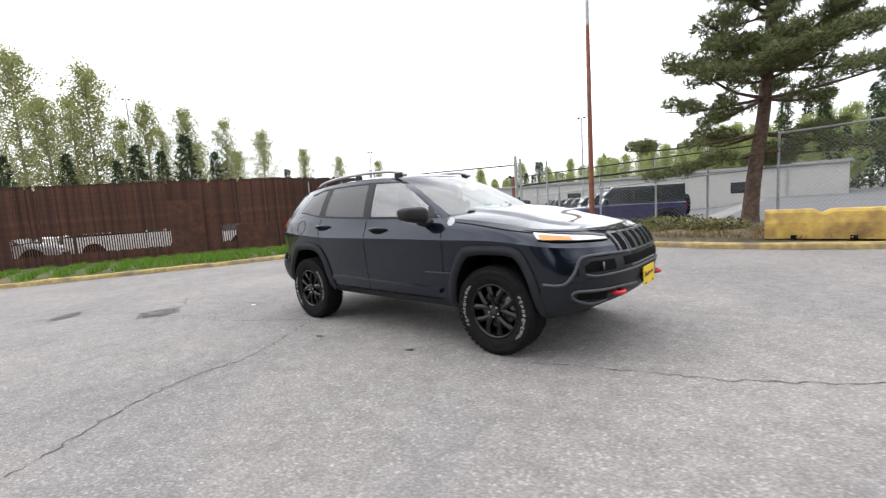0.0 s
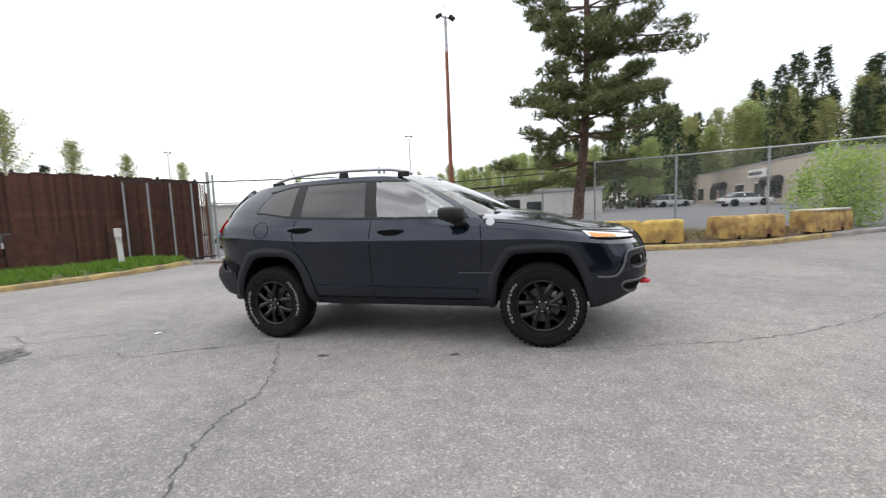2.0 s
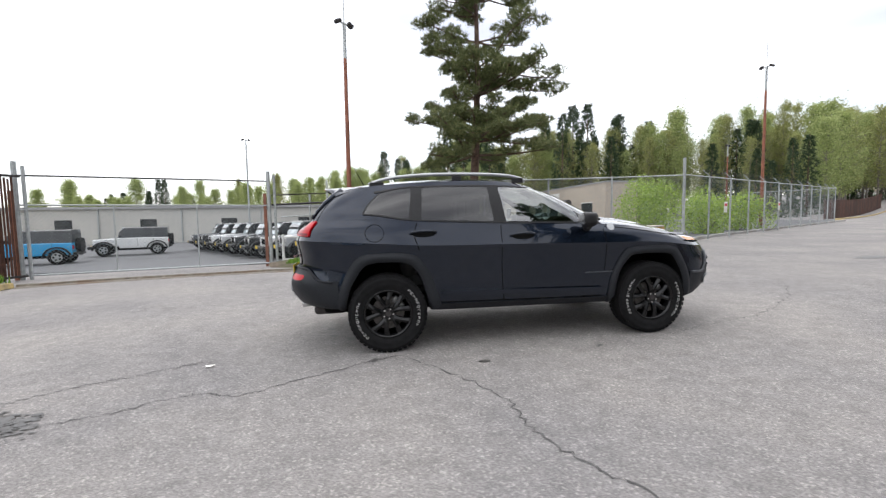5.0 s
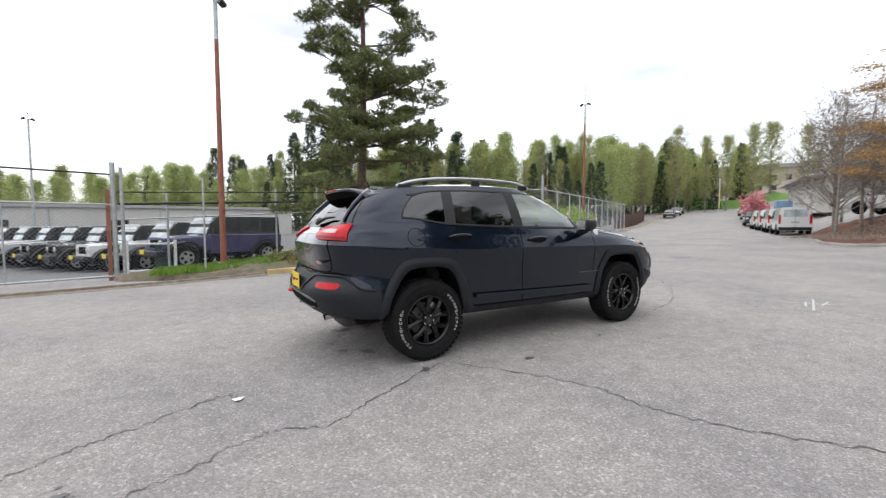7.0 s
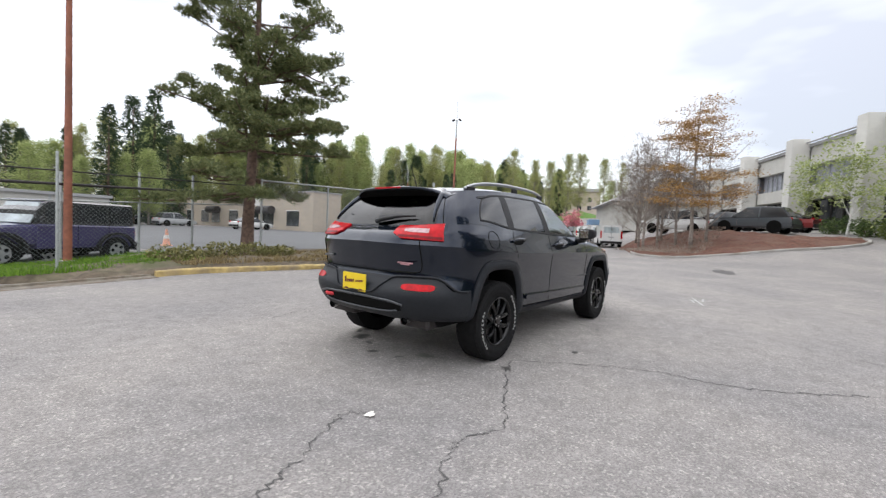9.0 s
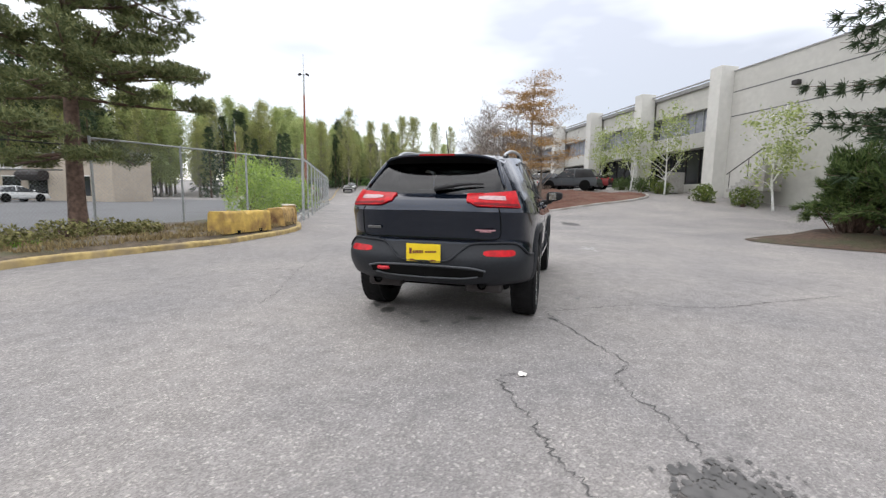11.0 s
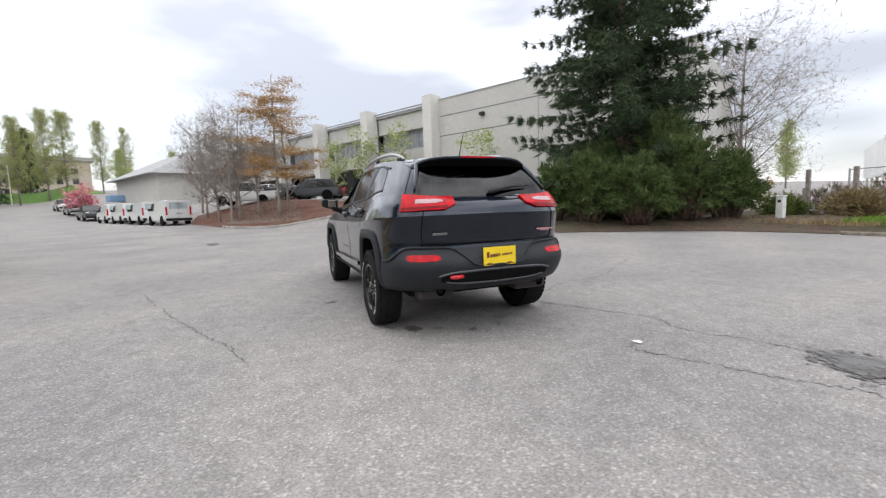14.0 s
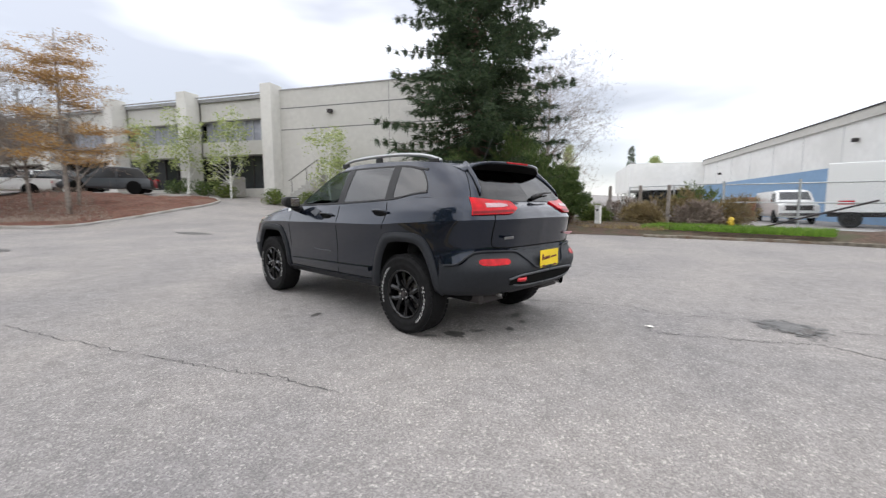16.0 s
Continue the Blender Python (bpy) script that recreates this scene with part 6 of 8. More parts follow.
# ---- vegetation ----
def leaf_quads(c, size, rng, flat=0.0, aspect=1.6):
    """Small leaf blades at centres c (n, 3), turned at random."""
    n = len(c)
    d = rng.normal(size=(n, 3))
    d[:, 2] *= 1 - flat
    d /= np.linalg.norm(d, axis=1)[:, None] + 1e-9
    e = np.cross(d, rng.normal(size=(n, 3)))
    e /= np.linalg.norm(e, axis=1)[:, None] + 1e-9
    s = (size * rng.uniform(.6, 1.3, n))[:, None]
    a, b = d * s * aspect / 2, e * s / 2
    v = np.stack([c - a, c + b * .8, c + a, c - b * .8], 1).reshape(-1, 3)
    f = np.arange(4 * n).reshape(-1, 4)
    return v, f


def needle_tufts(c, axis, n_per, length, width, rng, spread=0.9):
    """Tufts of thin needles at centres c, pointing round the given axes."""
    n = len(c)
    cc, ax = np.repeat(c, n_per, 0), np.repeat(axis, n_per, 0)
    d = ax + spread * rng.normal(size=cc.shape)
    d /= np.linalg.norm(d, axis=1)[:, None] + 1e-9
    e = np.cross(d, rng.normal(size=cc.shape))
    e /= np.linalg.norm(e, axis=1)[:, None] + 1e-9
    ln = (length * rng.uniform(.6, 1.25, len(cc)))[:, None]
    w = e * width / 2
    v = np.stack([cc - w, cc + w, cc + d * ln + w * .3, cc + d * ln - w * .3], 1).reshape(-1, 3)
    return v, np.arange(4 * len(cc)).reshape(-1, 4)


def quad_obj(name, v, f, material, parent, label="", stuff=False):
    me = bpy.data.meshes.new(name)
    me.vertices.add(len(v))
    me.vertices.foreach_set("co", np.asarray(v, np.float32).ravel())
    me.loops.add(f.size)
    me.loops.foreach_set("vertex_index", f.ravel().astype(np.int32))
    me.polygons.add(len(f))
    me.polygons.foreach_set("loop_start", np.arange(0, f.size, f.shape[1], dtype=np.int32))
    me.update(calc_edges=True)
    me.validate()
    me.materials.append(material)
    ob = new(name, me)
    ob.parent = parent
    if label:
        ob["label"] = label
    if stuff:
        ob["kind"] = "stuff"
    return ob


def wood(name, tubes, material, parent, label=""):
    vs, fs = [], []
    for pts, radii, seg in tubes:
        v, f = tube(pts, radii, seg)
        fs += [tuple(len(vs) + i for i in q) for q in f]
        vs += v
    return obj(name, vs, fs, material, parent, label, True)


def pine_tree():
    rng = np.random.default_rng(11)
    bx, by = 2.1, 10.9
    t = thing("pine_tree", pose(bx, by, gz(bx, by) + .15), "tall leaning pine with layered dark green needle pads", "tree")
    trunk = curve_pts([(0, 0, -.2), (.08, .12, 1.2), (.28, .35, 3.2), (.38, .42, 5.2), (.40, .38, 7.5), (.36, .34, 9.6), (.34, .32, 11.4)], 5)
    r = np.interp(np.linspace(0, 1, len(trunk)), [0, .08, .5, 1], [.26, .20, .125, .03])
    wood("trunk", [(trunk, list(r), 12)], M_BARK, t, "rough brown bark")
    limbs, cen, axs = [], [], []
    z = 2.0
    while z < 11.2:
        for _ in range(5):
            a = rng.uniform(0, 2 * math.pi)
            rel = (z - 1.9) / 9.3
            reach = np.interp(rel, [0, .12, .30, .45, .65, .85, 1], [3.0, 3.7, 2.5, 3.1, 2.7, 1.9, .6]) * rng.uniform(.35, 1.12)
            if z < 3.4 and math.cos(a - math.radians(190)) > .2:
                reach *= 1.12
            base = np.array([np.interp(z, trunk[:, 2], trunk[:, i]) for i in (0, 1)] + [z])
            dirv = np.array([math.cos(a), math.sin(a), 0])
            side = np.array([-dirv[1], dirv[0], 0])
            lift = rng.uniform(-.18, .42) if z > 3 else rng.uniform(-.22, .08)
            pts = [base, base + dirv * reach * .35 + (0, 0, lift * reach * .3 - .05), base + dirv * reach * .7 + side * rng.normal(0, .1) + (0, 0, lift * reach * .8), base + dirv * reach + (0, 0, lift * reach + .08)]
            pc = curve_pts(pts, 5)
            limbs.append((pc, list(np.linspace(.055 * (1 - rel * .5), .012, len(pc))), 6))
            for s in [.98, .82] + list(rng.uniform(.35, .97, max(1, int(reach * 2.6)))):
                p = pc[min(int(s * (len(pc) - 1)), len(pc) - 1)]
                q = p + side * rng.normal(0, .30 * reach / 3 * (1.25 - abs(s - .7))) + dirv * rng.normal(0, .1) + (0, 0, rng.uniform(.02, .16))
                limbs.append(([p, (p + q) / 2 + (0, 0, -.03), q], [.015, .011, .006], 4))
                size = rng.uniform(.16, .36) * (1.0 if reach > 1.4 else .75)
                m = int(70 * (size / .36) ** 2)
                e = rng.normal(size=(m, 3))
                e = e / np.linalg.norm(e, axis=1)[:, None] * rng.uniform(.35, 1.0, m)[:, None] ** .6
                cen.append(q + e * (size, size, size * .52))
                axs.append(e * (.7, .7, .3) + (0, 0, .5))
        z += rng.choice((.22, .34, .50, .95), p=(.3, .3, .25, .15))
    cen, axs = np.vstack(cen), np.vstack(axs)
    wood("branchwork", limbs, M_BARK, t)
    v, f = needle_tufts(cen, axs, 7, .15, .022, rng, .75)
    quad_obj("crown", v, f, M_NEEDLE, t, "dark green pine needles", True)


pine_tree()


def big_spruce(name, x, y, h, r, seed, label, dense=1.0, base_z=0.0):
    rng = np.random.default_rng(seed)
    t = thing(name, pose(x, y, gz(x, y) + base_z), label, "tree")
    trunk = [(0, 0, -.2), (.05, 0, h * .3), (.02, .04, h * .7), (0, 0, h)]
    wood("trunk", [(curve_pts(trunk, 4), list(np.linspace(.30, .02, 13)), 10)], M_BARK, t)
    cen, axs, limbs = [], [], []
    z = .8
    while z < h - .15:
        rel = z / h
        rr = r * (1 - rel) ** .62 * (1 - .25 * math.exp(-z * .5)) + .10
        for _ in range(int(6 * dense)):
            a = rng.uniform(0, 2 * math.pi)
            reach = rr * rng.uniform(.38, 1.12)
            d = np.array([math.cos(a), math.sin(a), 0])
            droop = -.30 * reach * (1 - rel) + .18 * reach * rel
            pts = curve_pts([(0, 0, z), d * reach * .5 + (0, 0, z + droop * .7), d * reach + (0, 0, z + droop * .75 + .12 * reach * .4)], 6)
            limbs.append((pts, list(np.linspace(.03, .006, len(pts))), 4))
            m = int(17 * reach) + 4
            for s in rng.uniform(.22, 1.0, m):
                p = pts[int(s * (len(pts) - 1))]
                side = np.array([-d[1], d[0], 0])
                q = p + side * rng.normal(0, .20 * (1.25 - s) * min(reach, 3.5) * .5 + .08) + (0, 0, rng.normal(-.05, .06))
                cen.append(q)
                axs.append(d * .75 + (0, 0, -.35) + side * rng.normal(0, .5))
        z += rng.uniform(.24, .42)
    wood("branchwork", limbs, M_BARK, t)
    v, f = needle_tufts(np.array(cen), np.array(axs), 9, .27, .036, rng, .6)
    quad_obj("crown", v, f, M_SPRUCE, t, "dark drooping needles", True)
    return t


big_spruce("spruce_tree", 9.2, -13.0, 17.5, 6.0, 5, "large dark spruce rising from the hedge by the driveway", 1.34, .2)


def shrub(name, x, y, rx, ry, h, material, n, size, seed, label, base=.1, needle=False, category="shrub", group=""):
    """A mounded shrub: stems and many leaf blades on lumpy lobes."""
    rng = np.random.default_rng(seed)
    t = thing(name, pose(x, y, gz(x, y) + base), label, category, group)
    lobes = [(rng.uniform(-.6, .6) * rx, rng.uniform(-.6, .6) * ry, h * rng.uniform(.25, .62), rng.uniform(.32, .5)) for _ in range(9)] + [(0, 0, h * .4, .6)]
    c, ax = [], []
    for lx, ly, lz, s in lobes:
        m = n // len(lobes)
        d = rng.normal(size=(m, 3))
        d /= np.linalg.norm(d, axis=1)[:, None]
        rad = rng.uniform(.72, 1.08, m)[:, None]
        p = d * rad * np.array([rx * s * 1.1, ry * s * 1.1, h * .45]) + (lx, ly, lz)
        keep = p[:, 2] > -.05
        c.append(p[keep])
        ax.append(d[keep] + (0, 0, .25))
    c, ax = np.vstack(c), np.vstack(ax)
    if needle:
        v, f = needle_tufts(c, ax, 7, size * 1.7, size * .22, rng, .55)
    else:
        v, f = leaf_quads(c, size, rng)
    quad_obj("foliage", v, f, material, t, "", True)
    wood("branchwork", [([(0, 0, -.1), (lx * .5, ly * .5, lz * .5), (lx, ly, lz)], [.03, .02, .01], 5) for lx, ly, lz, s in lobes], M_BARK, t)["kind"] = "stuff"
    return t


def juniper(x, y, rx, ry, h, seed):
    """A spreading juniper: arching branches, each carrying flat feathery sprays."""
    rng = np.random.default_rng(seed)
    t = thing("juniper_hedge", pose(x, y, gz(x, y) + .15), "dense green juniper hedge with feathery sprays", "hedge", "hedge shrubs")
    tubes, cen, axs = [], [], []
    for _ in range(int(58 * rx * ry) + 50):
        a, el = rng.uniform(0, 6.2832), rng.uniform(.05, 1.0) ** .8 * 1.45
        ln = rng.uniform(.72, 1.12)
        d = np.array([math.cos(a) * math.cos(el) * rx, math.sin(a) * math.cos(el) * ry, math.sin(el) * h])
        base = np.array([d[0] * .35 * rng.uniform(0, 1), d[1] * .35 * rng.uniform(0, 1), .05])
        tip = d * ln + (0, 0, .12)
        pts = curve_pts([base, base + (tip - base) * .55 + (0, 0, .16 * h), tip], 5)
        tubes.append((pts, list(np.linspace(.018, .004, len(pts))), 4))
        out = (tip - pts[5]) / (np.linalg.norm(tip - pts[5]) + 1e-9)
        side = np.cross(out, (0, 0, 1))
        side /= np.linalg.norm(side) + 1e-9
        m = 26
        s = rng.uniform(.35, 1.0, m)
        p = pts[(s * (len(pts) - 1)).astype(int)] + side * (rng.normal(0, 1, m) * .20 * (1.15 - s))[:, None] + rng.normal(0, .035, (m, 3))
        cen.append(p[p[:, 2] > 0])
        axs.append(np.repeat([out * .9 + (0, 0, .15)], (p[:, 2] > 0).sum(), 0))
    wood("branchwork", tubes, M_BARK, t)["kind"] = "stuff"
    v, f = needle_tufts(np.vstack(cen), np.vstack(axs), 7, .17, .024, rng, .5)
    quad_obj("foliage", v, f, M_HEDGE, t, "", True)


for i, (x, y, rx, ry, h) in enumerate(((8.3, -8.7, 1.3, 1.2, 2.3), (7.2, -9.3, 1.5, 1.4, 2.5), (6.0, -10.5, 1.6, 1.4, 2.3), (5.4, -12.2, 1.6, 1.5, 3.0), (4.7, -13.4, 1.3, 1.3, 2.5), (8.9, -11.4, 2.0, 1.8, 3.2), (6.6, -12.6, 1.7, 1.6, 4.1))):
    juniper(x, y, rx, ry, h, 20 + i)
shrub("bright_bush", 10.2, 12.7, 1.7, 1.4, 2.9, M_BRIGHTBUSH, 6500, .075, 31, "fresh yellow-green bush behind the fence", 0, False, "shrub")
shrub("bright_bush", 15.5, 14.7, 1.6, 1.3, 2.4, M_BRIGHTBUSH, 3600, .10, 32, "fresh green bush behind the fence", 0, False, "shrub")
shrub("bright_bush", 19.5, 17.0, 2.2, 1.5, 2.2, M_BRIGHTBUSH, 3600, .10, 33, "fresh green bushes behind the fence", 0, False, "shrub")
for i, (x, y, r, h) in enumerate(((-.6, 8.9, .9, .42), (.6, 8.8, 1.0, .46), (1.7, 8.6, .8, .36))):
    shrub("low_shrub", x, y, r, .7, h, M_WEED, 1300, .05, 40 + i, "low olive green shrub on the planting island", .15, False, "shrub", "island shrubs")
for i, (x, y, r, h, m) in enumerate(((2.4, -16.4, 1.0, .9, M_DRYGRASS), (.4, -17.0, 1.0, 1.0, M_TWIG), (-.5, -18.6, 1.2, 1.2, M_DRYGRASS), (3.4, -18.0, 1.3, 1.2, M_TWIG), (1.6, -18.4, 1.2, 1.5, M_DRYGRASS), (1.2, -19.8, 1.4, 1.9, M_OLIVE), (4.6, -16.6, .9, .8, M_OLIVE))):
    shrub("wild_shrub", x, y, r, r * .8, h, m, 700, .13, 50 + i, "scrubby brown and green bush behind the kerb", .2, True, "shrub", "scrub bushes")
for i, (x, y) in enumerate(((27.9, -7.6), (29.8, -6.9), (23.6, -9.3), (31.5, -5.6), (21.5, -10.6))):
    shrub("foundation_shrub", x, y, 1.1, .8, 1.1, M_HEDGE if i % 2 else M_OLIVE, 1100, .09, 60 + i, "clipped green shrub at the office wall", 0, False, "shrub", "wall shrubs")


def leafy_tree(name, x, y, h, r, seed, leaf, label, n=2600, size=.16, bark=None, trunk_r=.09, first=.3, bare=False, tiers=False, group="", base=0.0, up=.7, aspect=1.6):
    rng = np.random.default_rng(seed)
    t = thing(name, pose(x, y, gz(x, y) + base), label, "tree", group)
    tubes, tips = [], []
    tr = curve_pts([(0, 0, -.2), (rng.normal(0, .1), rng.normal(0, .1), h * .4), (rng.normal(0, .2), rng.normal(0, .2), h * .95)], 6)
    tubes.append((tr, list(np.linspace(trunk_r, trunk_r * .15, len(tr))), 8))
    for _ in range((64 if h > 10 else 30) if bare or tiers else 22):
        s = rng.uniform(first, .95)
        p = tr[int(s * (len(tr) - 1))]
        a = rng.uniform(0, 2 * math.pi)
        reach = r * rng.uniform(.5, 1.1) * (1.15 - s * .75)
        d = np.array([math.cos(a), math.sin(a), (.12 if tiers else up) * rng.uniform(.5, 1.3)])
        q = p + d * reach
        mid = (p + q) / 2 + rng.normal(0, .08, 3)
        tubes.append((curve_pts([p, mid, q], 3), list(np.linspace(trunk_r * .4 * (1.1 - s), .008, 7)), 5))
        for _ in range(5):
            e = mid + (q - mid) * rng.uniform(0, 1) + rng.normal(0, r * .16, 3) * (1, 1, .2 if tiers else 1)
            tubes.append(([mid + (q - mid) * .3, e], [.012, .004], 4))
            tips.append(e)
            if bare:
                for _ in range(6):
                    tubes.append(([e, e + rng.normal(0, r * .13, 3) + (0, 0, r * .14)], [.006, .002], 3))
        tips.append(q)
    wood("trunk", tubes, bark or M_BARK_GREY, t)
    tips = np.array(tips)
    if n:
        c = tips[rng.integers(0, len(tips), n)] + rng.normal(0, r * (.09 if tiers else .13), (n, 3)) * (1, 1, .25 if tiers else .9)
        v, f = leaf_quads(c, size, rng, .5 if tiers else 0, aspect)
        quad_obj("crown", v, f, leaf, t, "", True)
    return t


leafy_tree("copper_tree", 23.4, 1.15, 9.0, 3.3, 71, M_AUTUMN, "young tree with layered copper-orange leaves in the mulch bed", 15500, .062, tiers=True, base=.35, trunk_r=.12, first=.36)
leafy_tree("copper_tree", 26.6, 3.6, 7.6, 2.5, 72, M_AUTUMN, "copper-leaved tree at the road edge of the bed", 900, .065, tiers=True, base=.35, first=.4)
for i, (x, y, h) in enumerate(((24.5, 4.0, 7.0), (26.0, 2.4, 7.2), (27.6, 5.0, 7.4), (29.6, 4.0, 7.0), (31.6, 6.2, 7.6), (35.5, 7.0, 7.5), (25.0, .6, 6.4))):
    leafy_tree("bare_tree", x, y, h, 2.6, 80 + i, M_TWIG, "leafless grey-brown tree with fine twigs in the mulch bed", 1500, .02, aspect=18, base=.3, first=.2, bare=True, group="bare trees", up=1.1)
leafy_tree("bare_tree", 15.5, -31, 13, 6.0, 90, M_TWIG, "large bare spreading tree behind the hedge", 9000, .03, aspect=16, base=0, trunk_r=.2, first=.15, bare=True, up=.8)
shrub("brown_bush", 11.5, -23.5, 3.0, 2.4, 3.2, M_AUTUMN, 1600, .16, 95, "rusty brown bush behind the hedge", 0, False, "shrub")
for i, (x, y) in enumerate(((27.2, -7.8), (30.6, -6.0), (20.2, -11.6), (34.5, -4.0))):
    leafy_tree("birch_tree", x, y, 5.8, 1.7, 100 + i, M_SPRING, "slim white-stemmed birch with pale green leaves by the office", 1500, .12, bark=M_WHITE, trunk_r=.07, group="birches", up=1.0, first=.25)
leafy_tree("pink_tree", 64, 24.5, 3.4, 2.2, 110, M_PINKBLOSSOM, "small pink blossoming tree far up the road", 1200, .22)


def far_tree(kind, seed):
    """One distant tree, built once and copied."""
    rng = np.random.default_rng(seed)
    t = thing("woodland_tree", pose(0, 0, -300), {"poplar": "tall airy poplar with young pale green leaves", "green": "broad spring-green deciduous tree of the wood", "fir": "dark narrow fir tree of the wood"}[kind], "tree", "woodland trees")
    if kind == "fir":
        h, cen, axs = 16, [], []
        wood("trunk", [([(0, 0, 0), (0, 0, 8), (0, 0, 16)], [.25, .15, .03], 6)], M_BARK, t)
        for z in np.arange(1.0, 15.8, .42):
            rr = 3.3 * (1 - z / 16.4) ** .8 + .1
            for _ in range(11):
                a, s = rng.uniform(0, 6.28), rng.uniform(.25, 1.05)
                d = np.array([math.cos(a), math.sin(a), 0])
                cen.append(d * rr * s + (0, 0, z - .25 * rr * s + rng.normal(0, .12)))
                axs.append(d * .7 + (0, 0, -.3))
        v, f = needle_tufts(np.array(cen), np.array(axs), 7, .75, .13, rng, .5)
        quad_obj("crown", v, f, M_SPRUCE, t, "", True)
    else:
        pop = kind == "poplar"
        h, r = (17, 2.8) if pop else (15, 2.7)
        tubes, tips = [([(0, 0, 0), (.1, 0, h * .5), (0, .1, h * .97)], [.24, .13, .02], 6)], []
        for _ in range(110):
            z = rng.uniform(.16, .96) * h
            a = rng.uniform(0, 6.28)
            reach = r * (math.sin(math.pi * min(1, (z / h) ** (.7 if pop else .78))) ** .7 + .08) * rng.uniform(.35, 1.2)
            q = np.array([math.cos(a) * reach, math.sin(a) * reach, z + reach * (.8 if pop else .45)])
            tubes.append(([(0, 0, z), q * (.55, .55, 0) + (0, 0, z + reach * .25), q], [.05, .035, .01], 4))
            tips += [q, q * (.6, .6, 0) + (0, 0, z + reach * .3)]
        wood("trunk", tubes, M_BARK_GREY, t)
        tips = np.array(tips)
        n = 9000 if pop else 10000
        c = tips[rng.integers(0, len(tips), n)] + rng.normal(0, .36 if pop else .46, (n, 3))
        v, f = leaf_quads(c, .16 if pop else .19, rng)
        quad_obj("crown", v, f, M_SPRING_PALE if pop else M_SPRING, t, "", True)
    return t


def woods():
    rng = random.Random(8)
    kinds = {k: [far_tree(k, s) for s in (1, 2)] for k in ("poplar", "green", "fir")}
    spots = []
    # poplars beyond the rusty fence
    for x, y, h in ((-57, 2, 20), (-53, 7, 18.5), (-58, -4, 18), (-50, 11, 15), (-46, 13.5, 14), (-43, 16, 12.8), (-40, 18.5, 11.4), (-60, -12, 19), (-55, 10, 14), (-48, 15, 11), (-45, 18, 10), (-52, 13, 13), (-56, 6, 16), (-61, 0, 18), (-38, 22, 9.5), (-36, 25, 8.5), (-50, 3, 14), (-34, 29, 8)):
        spots.append(("poplar", x, y, h))
    for x, y, h in ((-47, 9, 10), (-49, 4, 9), (-44, 12.5, 11), (-41, 14, 9), (-52, 0, 9), (-54, -5, 10), (-39, 20.5, 7.5), (-46, 17, 9), (-38, 24, 6), (-36, 28, 6), (-43, 10, 9), (-45, 7, 8)):
        spots.append(("fir", x, y, h))
    # unseen row behind the camera, added so the car's tail mirrors dark trees
    for i in range(16):
        spots.append(("poplar" if i % 3 else "fir", -62 + 1.4 * i + rng.uniform(-2, 2), -16 - 3.2 * i, rng.uniform(12, 18) * (1 if i % 3 else .6)))
    # wood behind the lots
    for i in range(140):
        u = i / 139
        x = -62 + 190 * u + rng.uniform(-2.5, 2.5)
        y = np.interp(x, [-62, -20, 20, 40, 75, 130], [70, 82, 92, 80, 62, 52]) + rng.uniform(-3, 14)
        h = np.interp(x, [-62, -25, 5, 30, 60, 90, 130], [8, 10, 15, 20, 19, 17, 15]) * rng.uniform(.75, 1.15)
        spots.append(("fir" if rng.random() < (.34 if x > 10 else .16) else rng.choice(("green", "poplar")), x, y, h))
    for i in range(48):
        x = 22 + 76 * i / 47 + rng.uniform(-2, 2)
        y = np.interp(x, [22, 60, 100], [80, 62, 56]) + rng.uniform(-5, 8)
        spots.append((rng.choice(("fir", "fir", "poplar", "poplar", "poplar", "green")), x, y, rng.uniform(13, 18.5) * np.interp(x, [22, 60, 100], [.95, .9, .75])))
    for i in range(46):
        x = -75 + 92 * i / 45 + rng.uniform(-1.5, 1.5)
        spots.append(("fir" if rng.random() < .08 else "green", x, rng.uniform(60, 70), np.interp(x, [-75, -30, -12, 17], [5.5, 7, 9, 10]) * rng.uniform(.8, 1.12)))
    # dark group behind the pine, and tall poplars up the road
    for x, y, h in ((13, 64, 17), (16, 66, 19), (10, 62, 15), (19, 70, 16), (36, 72, 22), (40, 74, 23), (33, 70, 20), (52, 56, 12), (46, 42, 9), (49, 40, 10), (44, 38, 7), (56, 44, 11)):
        spots.append(("fir", x, y, h))
    for x, y, h in ((88, 50, 19), (96, 48, 17), (101, 46, 17), (113, 46, 20), (117, 44, 19), (126, 40, 18), (131, 36, 17), (70, 50, 15), (76, 50, 15)):
        spots.append(("poplar", x, y, h))
    for x, y, h in ((60, 45, 13), (65, 47, 14), (72, 52, 15), (80, 55, 15), (95, 28, 9), (100, 20, 9), (90, 16, 8), (80, 10, 7), (75, 2, 7), (110, 10, 10), (120, 20, 10)):
        spots.append(("green", x, y, h))
    # behind the warehouse and the office
    for x, y, h in ((-24, -62, 15), (-30, -56, 14), (22, -80, 9), (34, -70, 10)):
        spots.append(("green", x, y, h))
    spots.append(("fir", 27, -82, 11))
    for kind, x, y, h in spots:
        src = rng.choice(kinds[kind])
        s = h / {"poplar": 17.0, "green": 15.0, "fir": 16.0}[kind]
        c = copy_thing(src, Matrix())
        c.matrix_basis = pose(x, y, gz(x, y) - .2, 0, 0, rng.uniform(0, 360)) @ Matrix.Diagonal((s * rng.uniform(.68, 1.0), s * rng.uniform(.68, 1.0), s, 1))
    for l in kinds.values():
        for o in l:
            for q in (*o.children_recursive, o):
                bpy.data.objects.remove(q)


woods()


